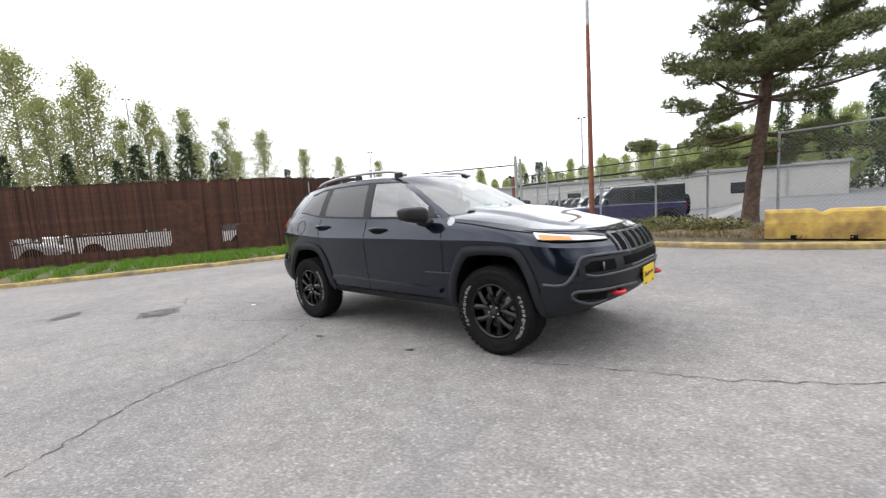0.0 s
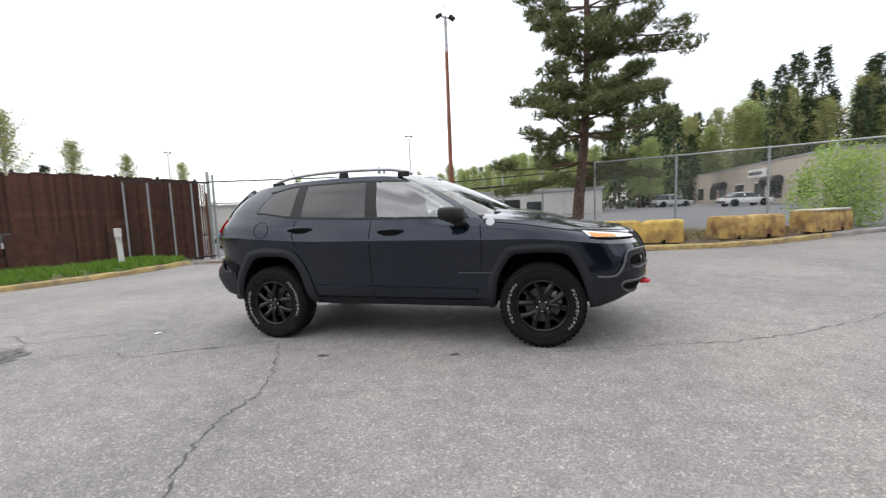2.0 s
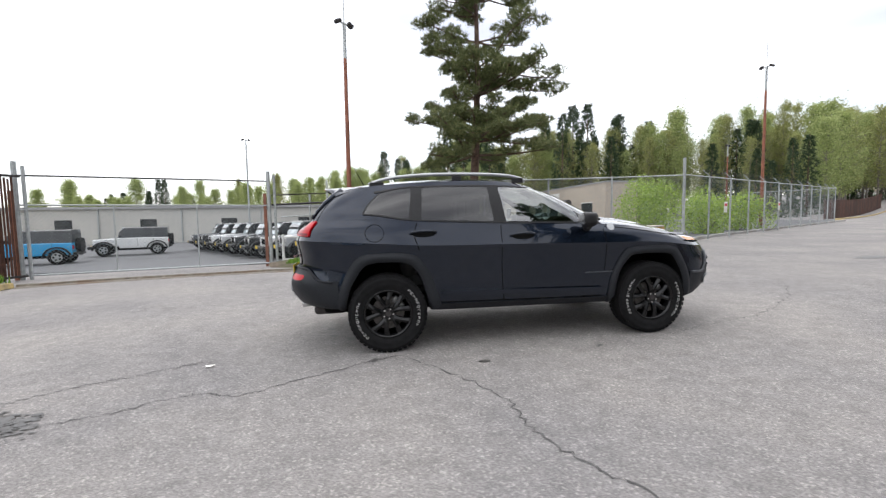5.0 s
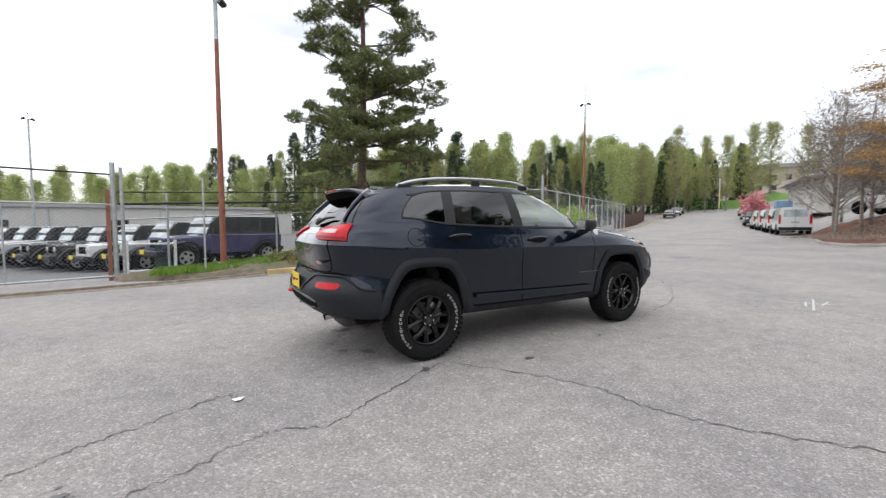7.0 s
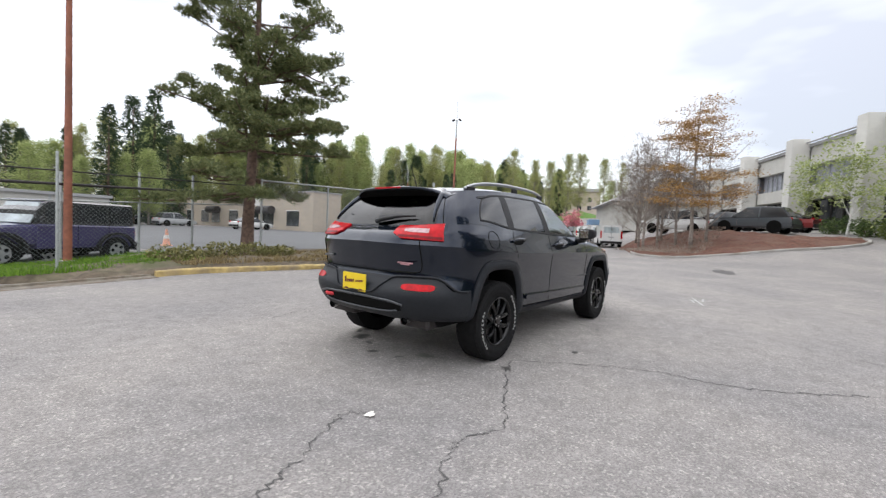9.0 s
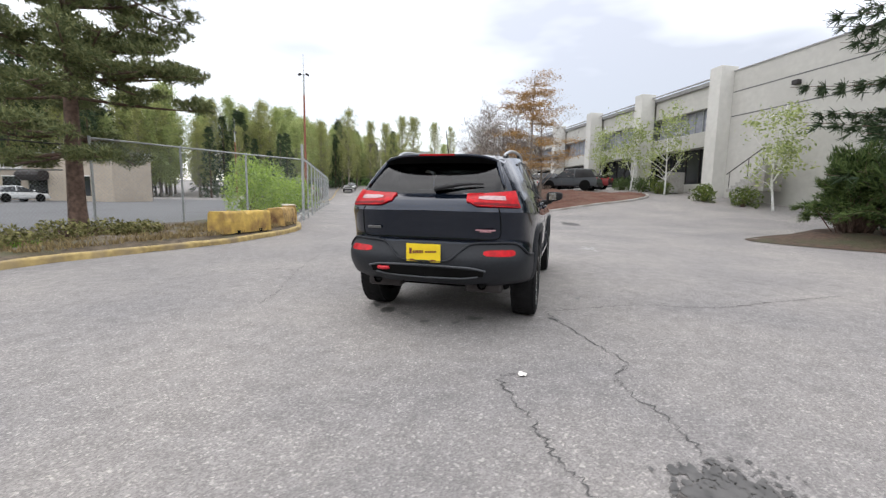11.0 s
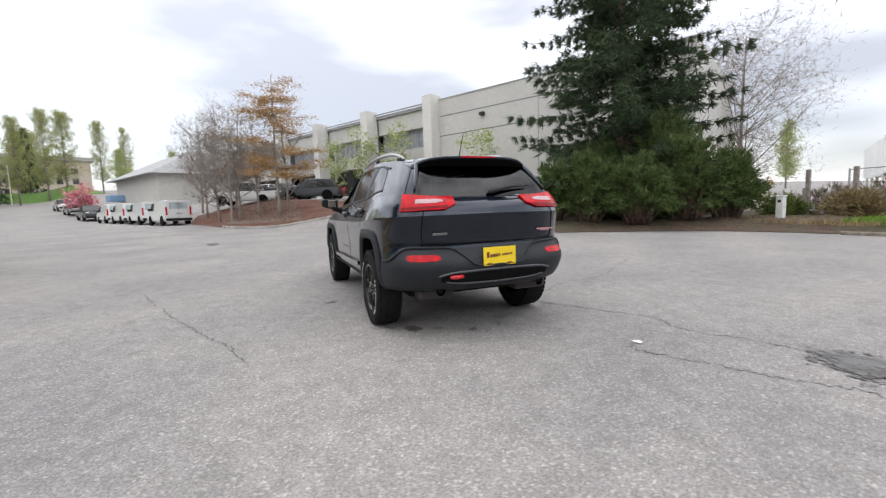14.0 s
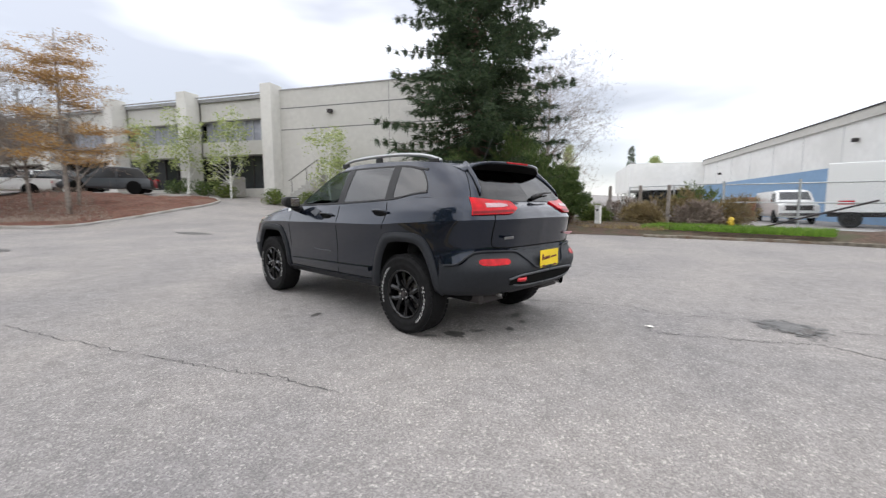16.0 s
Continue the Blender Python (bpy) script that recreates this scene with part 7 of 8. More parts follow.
def grass_tufts(name, outline_fn, n, seed, material, h, label, lift):
    """Blades of grass scattered over a strip."""
    rng = np.random.default_rng(seed)
    p = np.array([outline_fn(rng) for _ in range(n)])
    z = ground(p[:, 0], p[:, 1]) + lift
    c = np.column_stack([p, z])
    c = np.repeat(c, 4, 0) + rng.normal(0, .04, (4 * n, 3)) * (1, 1, 0)
    d = np.column_stack([rng.normal(0, .35, (4 * n, 2)), np.ones(4 * n)])
    d *= (h * rng.uniform(.4, 1.3, 4 * n))[:, None]
    w = rng.normal(size=(4 * n, 3)) * (1, 1, 0)
    w = w / (np.linalg.norm(w, axis=1)[:, None] + 1e-9) * .012
    v = np.stack([c - w, c + w, c + d + w * .2, c + d - w * .2], 1).reshape(-1, 3)
    return tagged(quad_obj(name, v, np.arange(16 * n).reshape(-1, 4), material, None), label, "grass", kind="stuff")


def verge_pt(rng):
    t = rng.uniform(0, 1)
    k = curve_pts(LEFT_EDGE, 4)
    p = k[int(t * (len(k) - 1))]
    return p + np.array([-1, .3]) * rng.uniform(.2, 3.4) * (.75 if p[1] > 3 else 1) + rng.normal(0, .1, 2)


grass_tufts("grass", verge_pt, 5200, 1, M_GRASS, .15, "fresh green grass blades on the verge", .14)
grass_tufts("grass", lambda r: np.array([r.uniform(-4.2, -.2), r.uniform(8.3, 11.6)]), 2200, 2, M_GRASS, .12, "patchy grass round the lamp pole", .16)
def island_pt(rng):
    x = rng.uniform(-.9, 8.2)
    return np.array([x, np.interp(x, *np.array(ISLAND_EDGE).T) + .3 + rng.uniform(0, 1) * np.interp(x, [-1, 4, 8], [2.6, 3.0, 1.0])])


grass_tufts("weeds", island_pt, 2600, 3, M_DRYGRASS, .10, "dry weeds on the planting island", .18)
grass_tufts("grass", lambda r: np.array([r.uniform(-4.0, 1.6), r.uniform(-16.3, -13.6)]), 3000, 4, M_GRASS, .16, "green grass behind the far kerb", .22)
grass_tufts("weeds", lambda r: np.array([r.uniform(.5, 5.5), r.uniform(-16.5, -12.8)]), 1400, 5, M_DRYGRASS, .12, "dry weeds and leaves behind the far kerb", .22)
grass_tufts("weeds", lambda r: np.array([r.uniform(18.5, 30), r.uniform(0, 4)]), 1200, 6, M_TWIG, .10, "loose bark chips and twigs on the mulch bank", .35)


# ---- parked vehicles ----
def loft(name, sections, material, parent, label=""):
    """A closed body from cross sections: (x, [(y, z) ... half outline from the bottom to the top middle])."""
    vs, fs = [], []
    for x, half in sections:
        full = list(half) + [(-y, z) for y, z in half[::-1]]
        vs += [(x, y, z) for y, z in full]
    k = len(sections[0][1]) * 2
    for i in range(len(sections) - 1):
        for j in range(k):
            a, b = i * k + j, i * k + (j + 1) % k
            fs.append((a, b, b + k, a + k))
    fs.append(tuple(range(k))[::-1])
    fs.append(tuple(range((len(sections) - 1) * k, len(sections) * k)))
    me = bpy.data.meshes.new(name)
    me.from_pydata(vs, [], fs)
    bm = bmesh.new()
    bm.from_mesh(me)
    bmesh.ops.recalc_face_normals(bm, faces=bm.faces)
    return part(name, bm, material, parent, label, False)


def road_wheel(parent, x, y, r, w, silver=True):
    o = new("wheel")
    o.parent = parent
    o.matrix_basis = pose(x, y, r, 0, 0, 0 if y > 0 else 180)
    n, prof = 20, [(.60, -.5), (.9, -.5), (1, -.35), (1, .35), (.9, .5), (.60, .5)]
    k = len(prof)
    vs = [(r * q * math.cos(6.2832 * i / n), w * z, r * q * math.sin(6.2832 * i / n)) for i in range(n) for q, z in prof]
    fs = [(i * k + j, i * k + j + 1, ((i + 1) % n) * k + j + 1, ((i + 1) % n) * k + j) for i in range(n) for j in range(k - 1)]
    obj("tyre", vs, fs, M_RUBBER, o, "", True)
    bm = cyl_bm(r * .6, r * .55, .03, Matrix.Translation((0, w * .30, 0)) @ Matrix.Rotation(-math.pi / 2, 4, "X"), 20)
    rim = part("rim", bm, M_GALV if silver else M_RIM, o, "silver wheel" if silver else "black wheel")
    for s in range(5):
        a = 6.2832 * s / 5
        part("spoke_gap", cyl_bm(r * .13, r * .13, .01, Matrix.Translation((r * .36 * math.cos(a), w * .30 + .028, r * .36 * math.sin(a))) @ Matrix.Rotation(-math.pi / 2, 4, "X"), 8), M_DARK, rim)


def pane(parent, name, pts, material=None):
    """A flat glass pane, pushed 6 mm proud of the body along its normal."""
    p = [Vector(q) for q in pts]
    n = (p[1] - p[0]).cross(p[2] - p[0]).normalized()
    vs = [q + n * .008 for q in p] + [q - n * .02 for q in p]
    k = len(p)
    fs = [tuple(range(k))] + [(i, i + k, (i + 1) % k + k, (i + 1) % k) for i in range(k)]
    return obj(name, vs, fs, material or M_DARKGLASS, parent)


def boxy_jeep(color_mat, top_mat, label, m, group="fenced jeeps"):
    """Boxy four-door off-roader with flat wings, upright windscreen and spare wheel; nose at +x."""
    t = thing("off_roader", m, label, "car", group)
    loft("body", [(-2.05, [(.78, .50), (.80, .60), (.80, 1.10), (.76, 1.14), (0, 1.14)]), (.62, [(.80, .50), (.81, .60), (.81, 1.12), (.78, 1.16), (0, 1.16)])], color_mat, t)
    loft("bonnet", [(.62, [(.72, .62), (.74, .75), (.72, 1.08), (.68, 1.14), (0, 1.17)]), (1.98, [(.56, .62), (.58, .75), (.56, 1.02), (.52, 1.06), (0, 1.08)])], color_mat, t)
    loft("hardtop", [(-2.04, [(.76, 1.13), (.75, 1.2), (.68, 1.78), (.60, 1.83), (0, 1.84)]), (.30, [(.78, 1.13), (.77, 1.2), (.69, 1.78), (.61, 1.82), (0, 1.83)]), (.60, [(.78, 1.13), (.77, 1.2), (.70, 1.50), (.64, 1.52), (0, 1.53)])], top_mat, t)
    pane(t, "windscreen", [(.70, -.66, 1.18), (.70, .66, 1.18), (.42, .60, 1.76), (.42, -.60, 1.76)], mat_glass_sky_sheen)
    part("windscreen_frame", box_bm(.05, 1.4, .07, Matrix.Translation((.42, 0, 1.79)), .01), color_mat, t)
    for s in (1, -1):
        for x0, x1 in ((-.30, .45), (-1.18, -.42), (-1.95, -1.30)):
            q = [(x1, .775 * s, 1.22), (x0, .775 * s, 1.22), (x0, .705 * s, 1.72), (x1 - (.10 if x1 > .4 else 0), .705 * s, 1.72)]
            pane(t, "side_window", q if s == 1 else q[::-1])
        for x in (1.42, -1.42):
            vs, fs = [], []
            for i in range(9):
                a = math.pi * (-.02 + 1.04 * i / 8)
                for rr, yy in ((.47, .62), (.47, .93), (.53, .93), (.53, .62)):
                    vs.append((x + rr * 1.12 * math.cos(a), yy * s, .42 + rr * math.sin(a) * (1.0 if rr < .5 else 1.0)))
            fs = [(i * 4 + j, i * 4 + (j + 1) % 4, (i + 1) * 4 + (j + 1) % 4, (i + 1) * 4 + j) for i in range(8) for j in range(4)]
            obj("wing_flare", vs, fs, M_BLACKPLASTIC, t, "black flat wing")
            road_wheel(t, x, .78 * s, .40, .24)
        part("headlight", cyl_bm(.095, .09, .03, Matrix.Translation((1.98, .40 * s, .90)) @ Matrix.Rotation(math.pi / 2, 4, "Y"), 18), M_LAMPCLEAR, t, "round headlight")
        part("mirror", box_bm(.10, .16, .18, Matrix.Translation((.55, .92 * s, 1.28)), .03), M_BLACKPLASTIC, t)
        part("tail_lamp", box_bm(.05, .12, .2, Matrix.Translation((-2.07, .70 * s, .92)), .01), M_RED, t)
        part("door_gap", box_bm(.012, .01, .58, Matrix.Translation((-.36, .806 * s, .86))), M_DARK, t)
        part("door_gap", box_bm(.012, .01, .58, Matrix.Translation((-1.22, .803 * s, .86))), M_DARK, t)
    for i in range(7):
        part("grille_slot", box_bm(.03, .05, .26, Matrix.Translation((1.985, (i - 3) * .085, .86)), .008), M_DARK, t)
    part("front_bumper", box_bm(.22, 1.5, .17, Matrix.Translation((2.12, 0, .56)), .03), M_BLACKPLASTIC, t)
    part("rear_bumper", box_bm(.16, 1.5, .15, Matrix.Translation((-2.13, 0, .56)), .03), M_BLACKPLASTIC, t)
    part("underbody", box_bm(3.8, 1.1, .2, Matrix.Translation((0, 0, .45))), M_DARK, t)
    part("spare_wheel", cyl_bm(.39, .39, .24, Matrix.Translation((-2.06, -.02, 1.0)) @ Matrix.Rotation(-math.pi / 2, 4, "Y"), 22), M_RUBBER, t)
    part("dealer_plate", box_bm(.01, .3, .15, Matrix.Translation((2.235, -.3, .60))), M_PLATE, t, "yellow dealer plate")
    return t


# pale base colour paints the sky's reflection into these panes
mat_glass_sky_sheen = mat("glass_painted_reflection", (.40, .46, .48), .06, var=.25, scale=2, spec=.7)
P_BLACK, P_WHITE, P_BLUE, P_SILVER, P_GREY = paint("black_paint", (.012, .013, .015)), paint("white_car_paint", (.70, .71, .70)), paint("bright_blue_paint", (.02, .32, .62)), paint("silver_paint", (.42, .43, .44)), paint("slate_paint", (.05, .06, .07))
P_RED = paint("dark_red_paint", (.22, .03, .03))
JEEPS = [(M_PURPLE, P_BLACK, "deep purple boxy off-roader with a black top behind the fence"),
         (P_SILVER, P_BLACK, "silver boxy off-roader in the fenced row"),
         (P_WHITE, P_BLACK, "white boxy off-roader with a black top in the fenced row"),
         (P_BLACK, P_BLACK, "black boxy off-roader in the fenced row"),
         (P_BLACK, P_BLACK, "black boxy off-roader in the fenced row"),
         (P_SILVER, P_BLACK, "silver boxy off-roader in the fenced row"),
         (P_WHITE, P_BLACK, "white boxy off-roader with a black top in the fenced row"),
         (P_BLACK, P_BLACK, "black boxy off-roader in the fenced row"),
         (P_GREY, P_BLACK, "slate boxy off-roader at the end of the fenced row")]
for k, (a, b, lab) in enumerate(JEEPS):
    x, y = -2.45 - 1.33 * k, 14.1 + 1.98 * k
    boxy_jeep(a, b, lab, pose(x, y, gz(x, y) + .03, 0, 0, 206 + (k * 37) % 5) @ Matrix.Diagonal((1.08, 1.04, 1.04, 1)))
for x, y, a, yaw, lab in ((-19.6, 20.4, P_BLUE, 196, "bright blue boxy off-roader with a black top in the lot"), (-17.5, 26, P_WHITE, 200, "white boxy off-roader with a black top across the lot")):
    boxy_jeep(a, P_BLACK, lab, pose(x, y, gz(x, y) + .03, 0, 0, yaw))


def small_van(m, label):
    """Small panel van; nose at +x."""
    t = thing("panel_van", m, label, "van", "row of vans")
    side = [(-2.2, 1.84), (-1.9, 1.86), (.75, 1.84), (1.05, 1.72), (1.55, 1.22), (2.05, 1.04), (2.22, .85)]
    secs = [(x, [(.84, .30), (.90, .42), (.90, min(.95, top - .1)), (.88 if top < 1.3 else .78, top - .06), (.6, top), (0, top)]) for x, top in side]
    loft("body", secs, P_WHITE, t, "plain white body")
    pane(t, "windscreen", [(1.52, -.72, 1.26), (1.52, .72, 1.26), (1.07, .66, 1.72), (1.07, -.66, 1.72)])
    pane(t, "rear_window", [(-2.205, .62, 1.20), (-2.205, -.62, 1.20), (-2.205, -.58, 1.68), (-2.205, .58, 1.68)], mat_glass_sky_sheen)
    for s in (1, -1):
        q = [(1.30, .895 * s, 1.12), (.45, .898 * s, 1.12), (.45, .80 * s, 1.66), (1.0, .80 * s, 1.66)]
        pane(t, "side_window", q if s == 1 else q[::-1])
        for x in (1.4, -1.35):
            road_wheel(t, x, .80 * s, .32, .2)
            part("wheel_arch", cyl_bm(.40, .40, .03, Matrix.Translation((x, .885 * s, .34)) @ Matrix.Rotation(-math.pi / 2 * s, 4, "X"), 20), M_DARK, t)
        part("tail_lamp", box_bm(.04, .12, .62, Matrix.Translation((-2.205, .80 * s, 1.05)), .01), M_RED, t)
        part("headlight", box_bm(.2, .26, .14, Matrix.Translation((2.05, .66 * s, .88)), .03), M_LAMPCLEAR, t)
        part("mirror", box_bm(.08, .16, .2, Matrix.Translation((1.25, .98 * s, 1.2)), .03), M_BLACKPLASTIC, t)
    part("rear_bumper", box_bm(.14, 1.72, .2, Matrix.Translation((-2.23, 0, .42)), .03), M_BLACKPLASTIC, t)
    part("front_bumper", box_bm(.14, 1.72, .24, Matrix.Translation((2.2, 0, .48)), .04), M_BLACKPLASTIC, t)
    part("door_gap", box_bm(.008, .014, 1.3, Matrix.Translation((-2.21, 0, 1.1))), M_DARK, t)
    part("plate_bar", box_bm(.01, .42, .10, Matrix.Translation((-2.215, .0, .85))), M_GALV, t)
    return t


for i in range(4):
    x, y = 33.0 + i * 4.8, 9.0 + i * 2.55
    small_van(pose(x, y, gz(x, y) + .02, 0, 0, 27), "plain white panel van parked along the road")


def car(m, color_mat, label, kind="suv", group="parked cars"):
    """A passenger car: suv, sedan or pickup; nose at +x."""
    t = thing("parked_car", m, label, "car", group)
    hi = {"suv": 1.66, "sedan": 1.42, "pickup": 1.78}[kind]
    belt = .98 if kind != "pickup" else 1.12
    prof = {"suv": [(-2.3, .9), (-2.2, belt + .02), (1.0, belt), (2.1, .82), (2.35, .62)], "sedan": [(-2.3, .85), (-2.2, belt - .06), (1.0, belt - .05), (2.1, .75), (2.35, .58)],
            "pickup": [(-2.75, 1.0), (-2.7, belt - .02), (1.1, belt), (2.4, 1.0), (2.6, .75)]}[kind]
    loft("body", [(x, [(.80, .28), (.88, .40), (.90, .62 if top > .7 else .5), (.86, top - .05), (0, top)]) for x, top in prof], color_mat, t)
    cab = {"suv": [(-2.15, 1.05), (-1.75, hi - .06), (-.6, hi), (.25, hi - .04), (1.05, 1.0)], "sedan": [(-1.75, .95), (-1.1, hi - .06), (-.4, hi), (.2, hi - .05), (1.05, .95)], "pickup": [(-.75, 1.12), (-.68, hi - .05), (-.2, hi), (.45, hi - .04), (1.15, 1.14)]}[kind]
    loft("cabin", [(x, [(.84, belt - .1), (.83, belt), (.66 if top > 1.2 else .80, max(top - .04, belt + .01)), (.5, max(top, belt + .02)), (0, max(top, belt + .02))]) for x, top in cab], M_DARKGLASS, t, "dark glazed cabin")
    loft("roof_panel", [(x, [(.645, top - .045), (.66, top - .03), (.62, top + .012), (.4, top + .022), (0, top + .022)]) for x, top in cab[1:-1]], color_mat, t)
    for s in (1, -1):
        for x in (1.42, -1.42 if kind != "pickup" else -1.75):
            part("wheel_arch", cyl_bm(.42, .42, .03, Matrix.Translation((x, .872 * s, .35)) @ Matrix.Rotation(-math.pi / 2 * s, 4, "X"), 20), M_DARK, t)
            road_wheel(t, x, .80 * s, .34, .2)
        part("headlight", box_bm(.25, .3, .12, Matrix.Translation((prof[-2][0] + .08, .66 * s, .72 if kind != "pickup" else .9)), .03), M_LAMPCLEAR, t)
        part("tail_lamp", box_bm(.12, .2, .16, Matrix.Translation((prof[0][0] + .05, .74 * s, .86)), .03), M_RED, t)
        part("mirror", box_bm(.1, .18, .12, Matrix.Translation((.85, .97 * s, belt + .05)), .03), color_mat, t)
        xb = {"suv": -.55, "sedan": -.45, "pickup": .15}[kind]
        part("pillar", box_bm(.07, .02, hi - belt, Matrix.Translation((xb, .76 * s, (hi + belt) / 2 - .02)) @ Matrix.Rotation(.28 * s, 4, "X")), color_mat, t)
        part("door_gap", box_bm(.012, .012, belt - .45, Matrix.Translation((xb, .885 * s, (belt + .40) / 2))), M_DARK, t)
    for x in (prof[0][0], prof[-1][0]):
        part("bumper", box_bm(.16, 1.66, .24, Matrix.Translation((x, 0, .44)), .04), M_BLACKPLASTIC, t)
    if kind == "pickup":
        part("load_bed", box_bm(1.8, 1.5, .3, Matrix.Translation((-1.75, 0, .98))), M_DARK, t)
    return t


for x, y, yaw, c, k, lab in ((30.3, -1.45, 72, P_GREY, "suv", "dark slate crossover parked above the mulch bank"), (32.6, 3.6, 72, P_WHITE, "pickup", "white pickup truck parked above the mulch bank"),
                             (38.4, 3.9, 72, P_SILVER, "pickup", "silver pickup truck parked above the mulch bank"), (35.0, .8, 72, P_BLACK, "sedan", "black car parked behind the white pickup"),
                             (33.8, -2.6, 72, P_RED, "sedan", "dark red car behind the crossover"), (41.5, 2.0, 72, P_WHITE, "suv", "white crossover in the upper lot"),
                             (56, 21.2, 207, P_BLACK, "pickup", "black pickup parked up the road"), (66, 26.0, 28, P_SILVER, "sedan", "silver car parked up the road"), (74, 30, 28, P_WHITE, "suv", "white car parked up the road"),
                             (72, 41.5, 208, P_BLACK, "sedan", "black car at the far kerb up the road"), (79, 44.5, 208, P_WHITE, "suv", "white car at the far kerb up the road"), (86, 48, 208, P_GREY, "sedan", "grey car at the far kerb up the road"),
                             (120, 54, 100, P_WHITE, "pickup", "white vehicle on the far grass bank"), (120, 60, 100, P_SILVER, "suv", "silver car on the far grass bank"), (121, 66, 100, P_BLUE, "sedan", "blue car on the far grass bank"),
                             (-19.0, 2.0, 62, P_WHITE, "pickup", "white truck glimpsed through the rusty fence"), (-21.0, -2.6, 62, P_SILVER, "suv", "silver car glimpsed through the rusty fence"), (-16.6, 6.6, 62, P_WHITE, "suv", "white car glimpsed through the rusty fence"),
                             (20, 46, 10, P_WHITE, "sedan", "white car by the store"), (16, 58, 10, P_SILVER, "suv", "silver car by the store"), (15, 66, 10, P_BLACK, "sedan", "black car by the store")):
    car(pose(x, y, gz(x, y) + .03, 0, 0, yaw), c, lab, k)


def full_van():
    t = thing("cargo_van", pose(-1.2, -31.6, gz(-1.2, -31.6) + .02, 0, 0, 110), "old white full-size van behind the gate", "van")
    side = [(-2.7, 2.0), (1.2, 2.03), (1.55, 1.9), (2.0, 1.38), (2.65, 1.18), (2.72, .9)]
    loft("body", [(x, [(.90, .35), (.97, .5), (.98, min(1.1, top - .1)), (.86 if top > 1.5 else .92, top - .08), (.6, top), (0, top)]) for x, top in side], P_WHITE, t)
    pane(t, "windscreen", [(1.97, -.78, 1.42), (1.97, .78, 1.42), (1.57, .7, 1.88), (1.57, -.7, 1.88)])
    part("grille", box_bm(.04, 1.4, .3, Matrix.Translation((2.71, 0, .92)), .02), M_DARKSTEEL, t)
    part("bumper", box_bm(.14, 1.9, .2, Matrix.Translation((2.75, 0, .55)), .03), M_CHROME, t)
    for s in (1, -1):
        q = [(1.75, .985 * s, 1.25), (1.0, .985 * s, 1.25), (1.0, .90 * s, 1.8), (1.45, .90 * s, 1.8)]
        pane(t, "side_window", q if s == 1 else q[::-1])
        for x in (1.75, -1.7):
            part("wheel_arch", cyl_bm(.44, .44, .03, Matrix.Translation((x, .955 * s, .38)) @ Matrix.Rotation(-math.pi / 2 * s, 4, "X"), 20), M_DARK, t)
            road_wheel(t, x, .88 * s, .37, .22)
        part("headlight", box_bm(.05, .25, .18, Matrix.Translation((2.71, .76 * s, .93)), .02), M_LAMPCLEAR, t)


full_van()
bt = thing("box_truck", pose(-6.0, -27.4, gz(-6.0, -27.4), 0, 0, 2), "white box truck trailer parked beside the warehouse", "truck")
part("box", box_bm(6.4, 2.4, 2.5, Matrix.Translation((-.5, 0, 2.05)), .04), P_WHITE, bt, "plain white cargo box")
part("chassis", box_bm(6.2, 1.0, .25, Matrix.Translation((-.5, 0, .68))), M_DARKSTEEL, bt)
part("red_sign", box_bm(.62, .012, .2, Matrix.Translation((1.9, 1.206, 1.3))), M_RED, bt, "dark red panel")
for y in (1.05, -1.05):
    for x in (-2.6, 1.7):
        road_wheel(bt, x, y, .45, .28, False)
rdm = thing("rusty_container", pose(1.2, -33.0, gz(1.2, -33.0), 0, 0, 100), "rusty brown container beside the van", "container")
part("shell", box_bm(1.6, 1.4, 1.6, Matrix.Translation((0, 0, .8)), .03), M_RUSTPOLE, rdm)
part("door_seam", box_bm(.02, .05, 1.5, Matrix.Translation((.81, 0, .8))), M_DARK, rdm)


# ---- small things on the ground ----
def crack(pts, w, seed, name="crack"):
    """A jagged filled crack along ground points."""
    rng = random.Random(seed)
    c = curve_pts(pts, 14)
    vs, fs = [], []
    for i, (x, y) in enumerate(c):
        d = c[min(i + 1, len(c) - 1)] - c[max(i - 1, 0)]
        d = d / (np.hypot(*d) + 1e-9)
        j, ww = rng.uniform(-.028, .028), w * rng.uniform(.15, 1.3) * min(1, .3 + .25 * min(i, len(c) - 1 - i))
        for s in (-1, 1):
            px, py = x - d[1] * (j + s * ww / 2), y + d[0] * (j + s * ww / 2)
            vs.append((px, py, gz(px, py) + .004))
    fs = [(2 * i, 2 * i + 1, 2 * i + 3, 2 * i + 2) for i in range(len(c) - 1)]
    return tagged(obj(name, vs, fs, M_TAR), "thin dark crack winding across the asphalt", "crack", "asphalt cracks", "structure")


C0 = (-1.27, -1.0)
crack([C0, (-.66, -1.95), (-.58, -2.5), (-.40, -3.0), (-.1, -3.4), (.25, -3.9), (.7, -4.6)], .015, 1)
crack([C0, (-1.6, -1.15), (-2.2, -1.48), (-2.5, -1.64), (-2.78, -1.56), (-2.95, -1.58), (-3.28, -1.77), (-3.62, -1.86)], .013, 2)
crack([(-4.3, -2.05), (-4.9, -2.4), (-5.6, -3.4)], .012, 3)
crack([(-2.92, -.87), (-3.08, -.80), (-3.5, -1.03), (-3.8, -1.17), (-4.05, -1.34), (-4.25, -1.41), (-4.9, -1.2)], .013, 5)
crack([(1.3, -1.05), (2.31, -.72), (2.96, -.55), (3.6, -.2), (4.6, .5), (5.6, 1.6)], .010, 7)
crack([(4.2, -4.4), (5.4, -2.6), (6.0, -.5), (7.4, 1.2)], .008, 10)
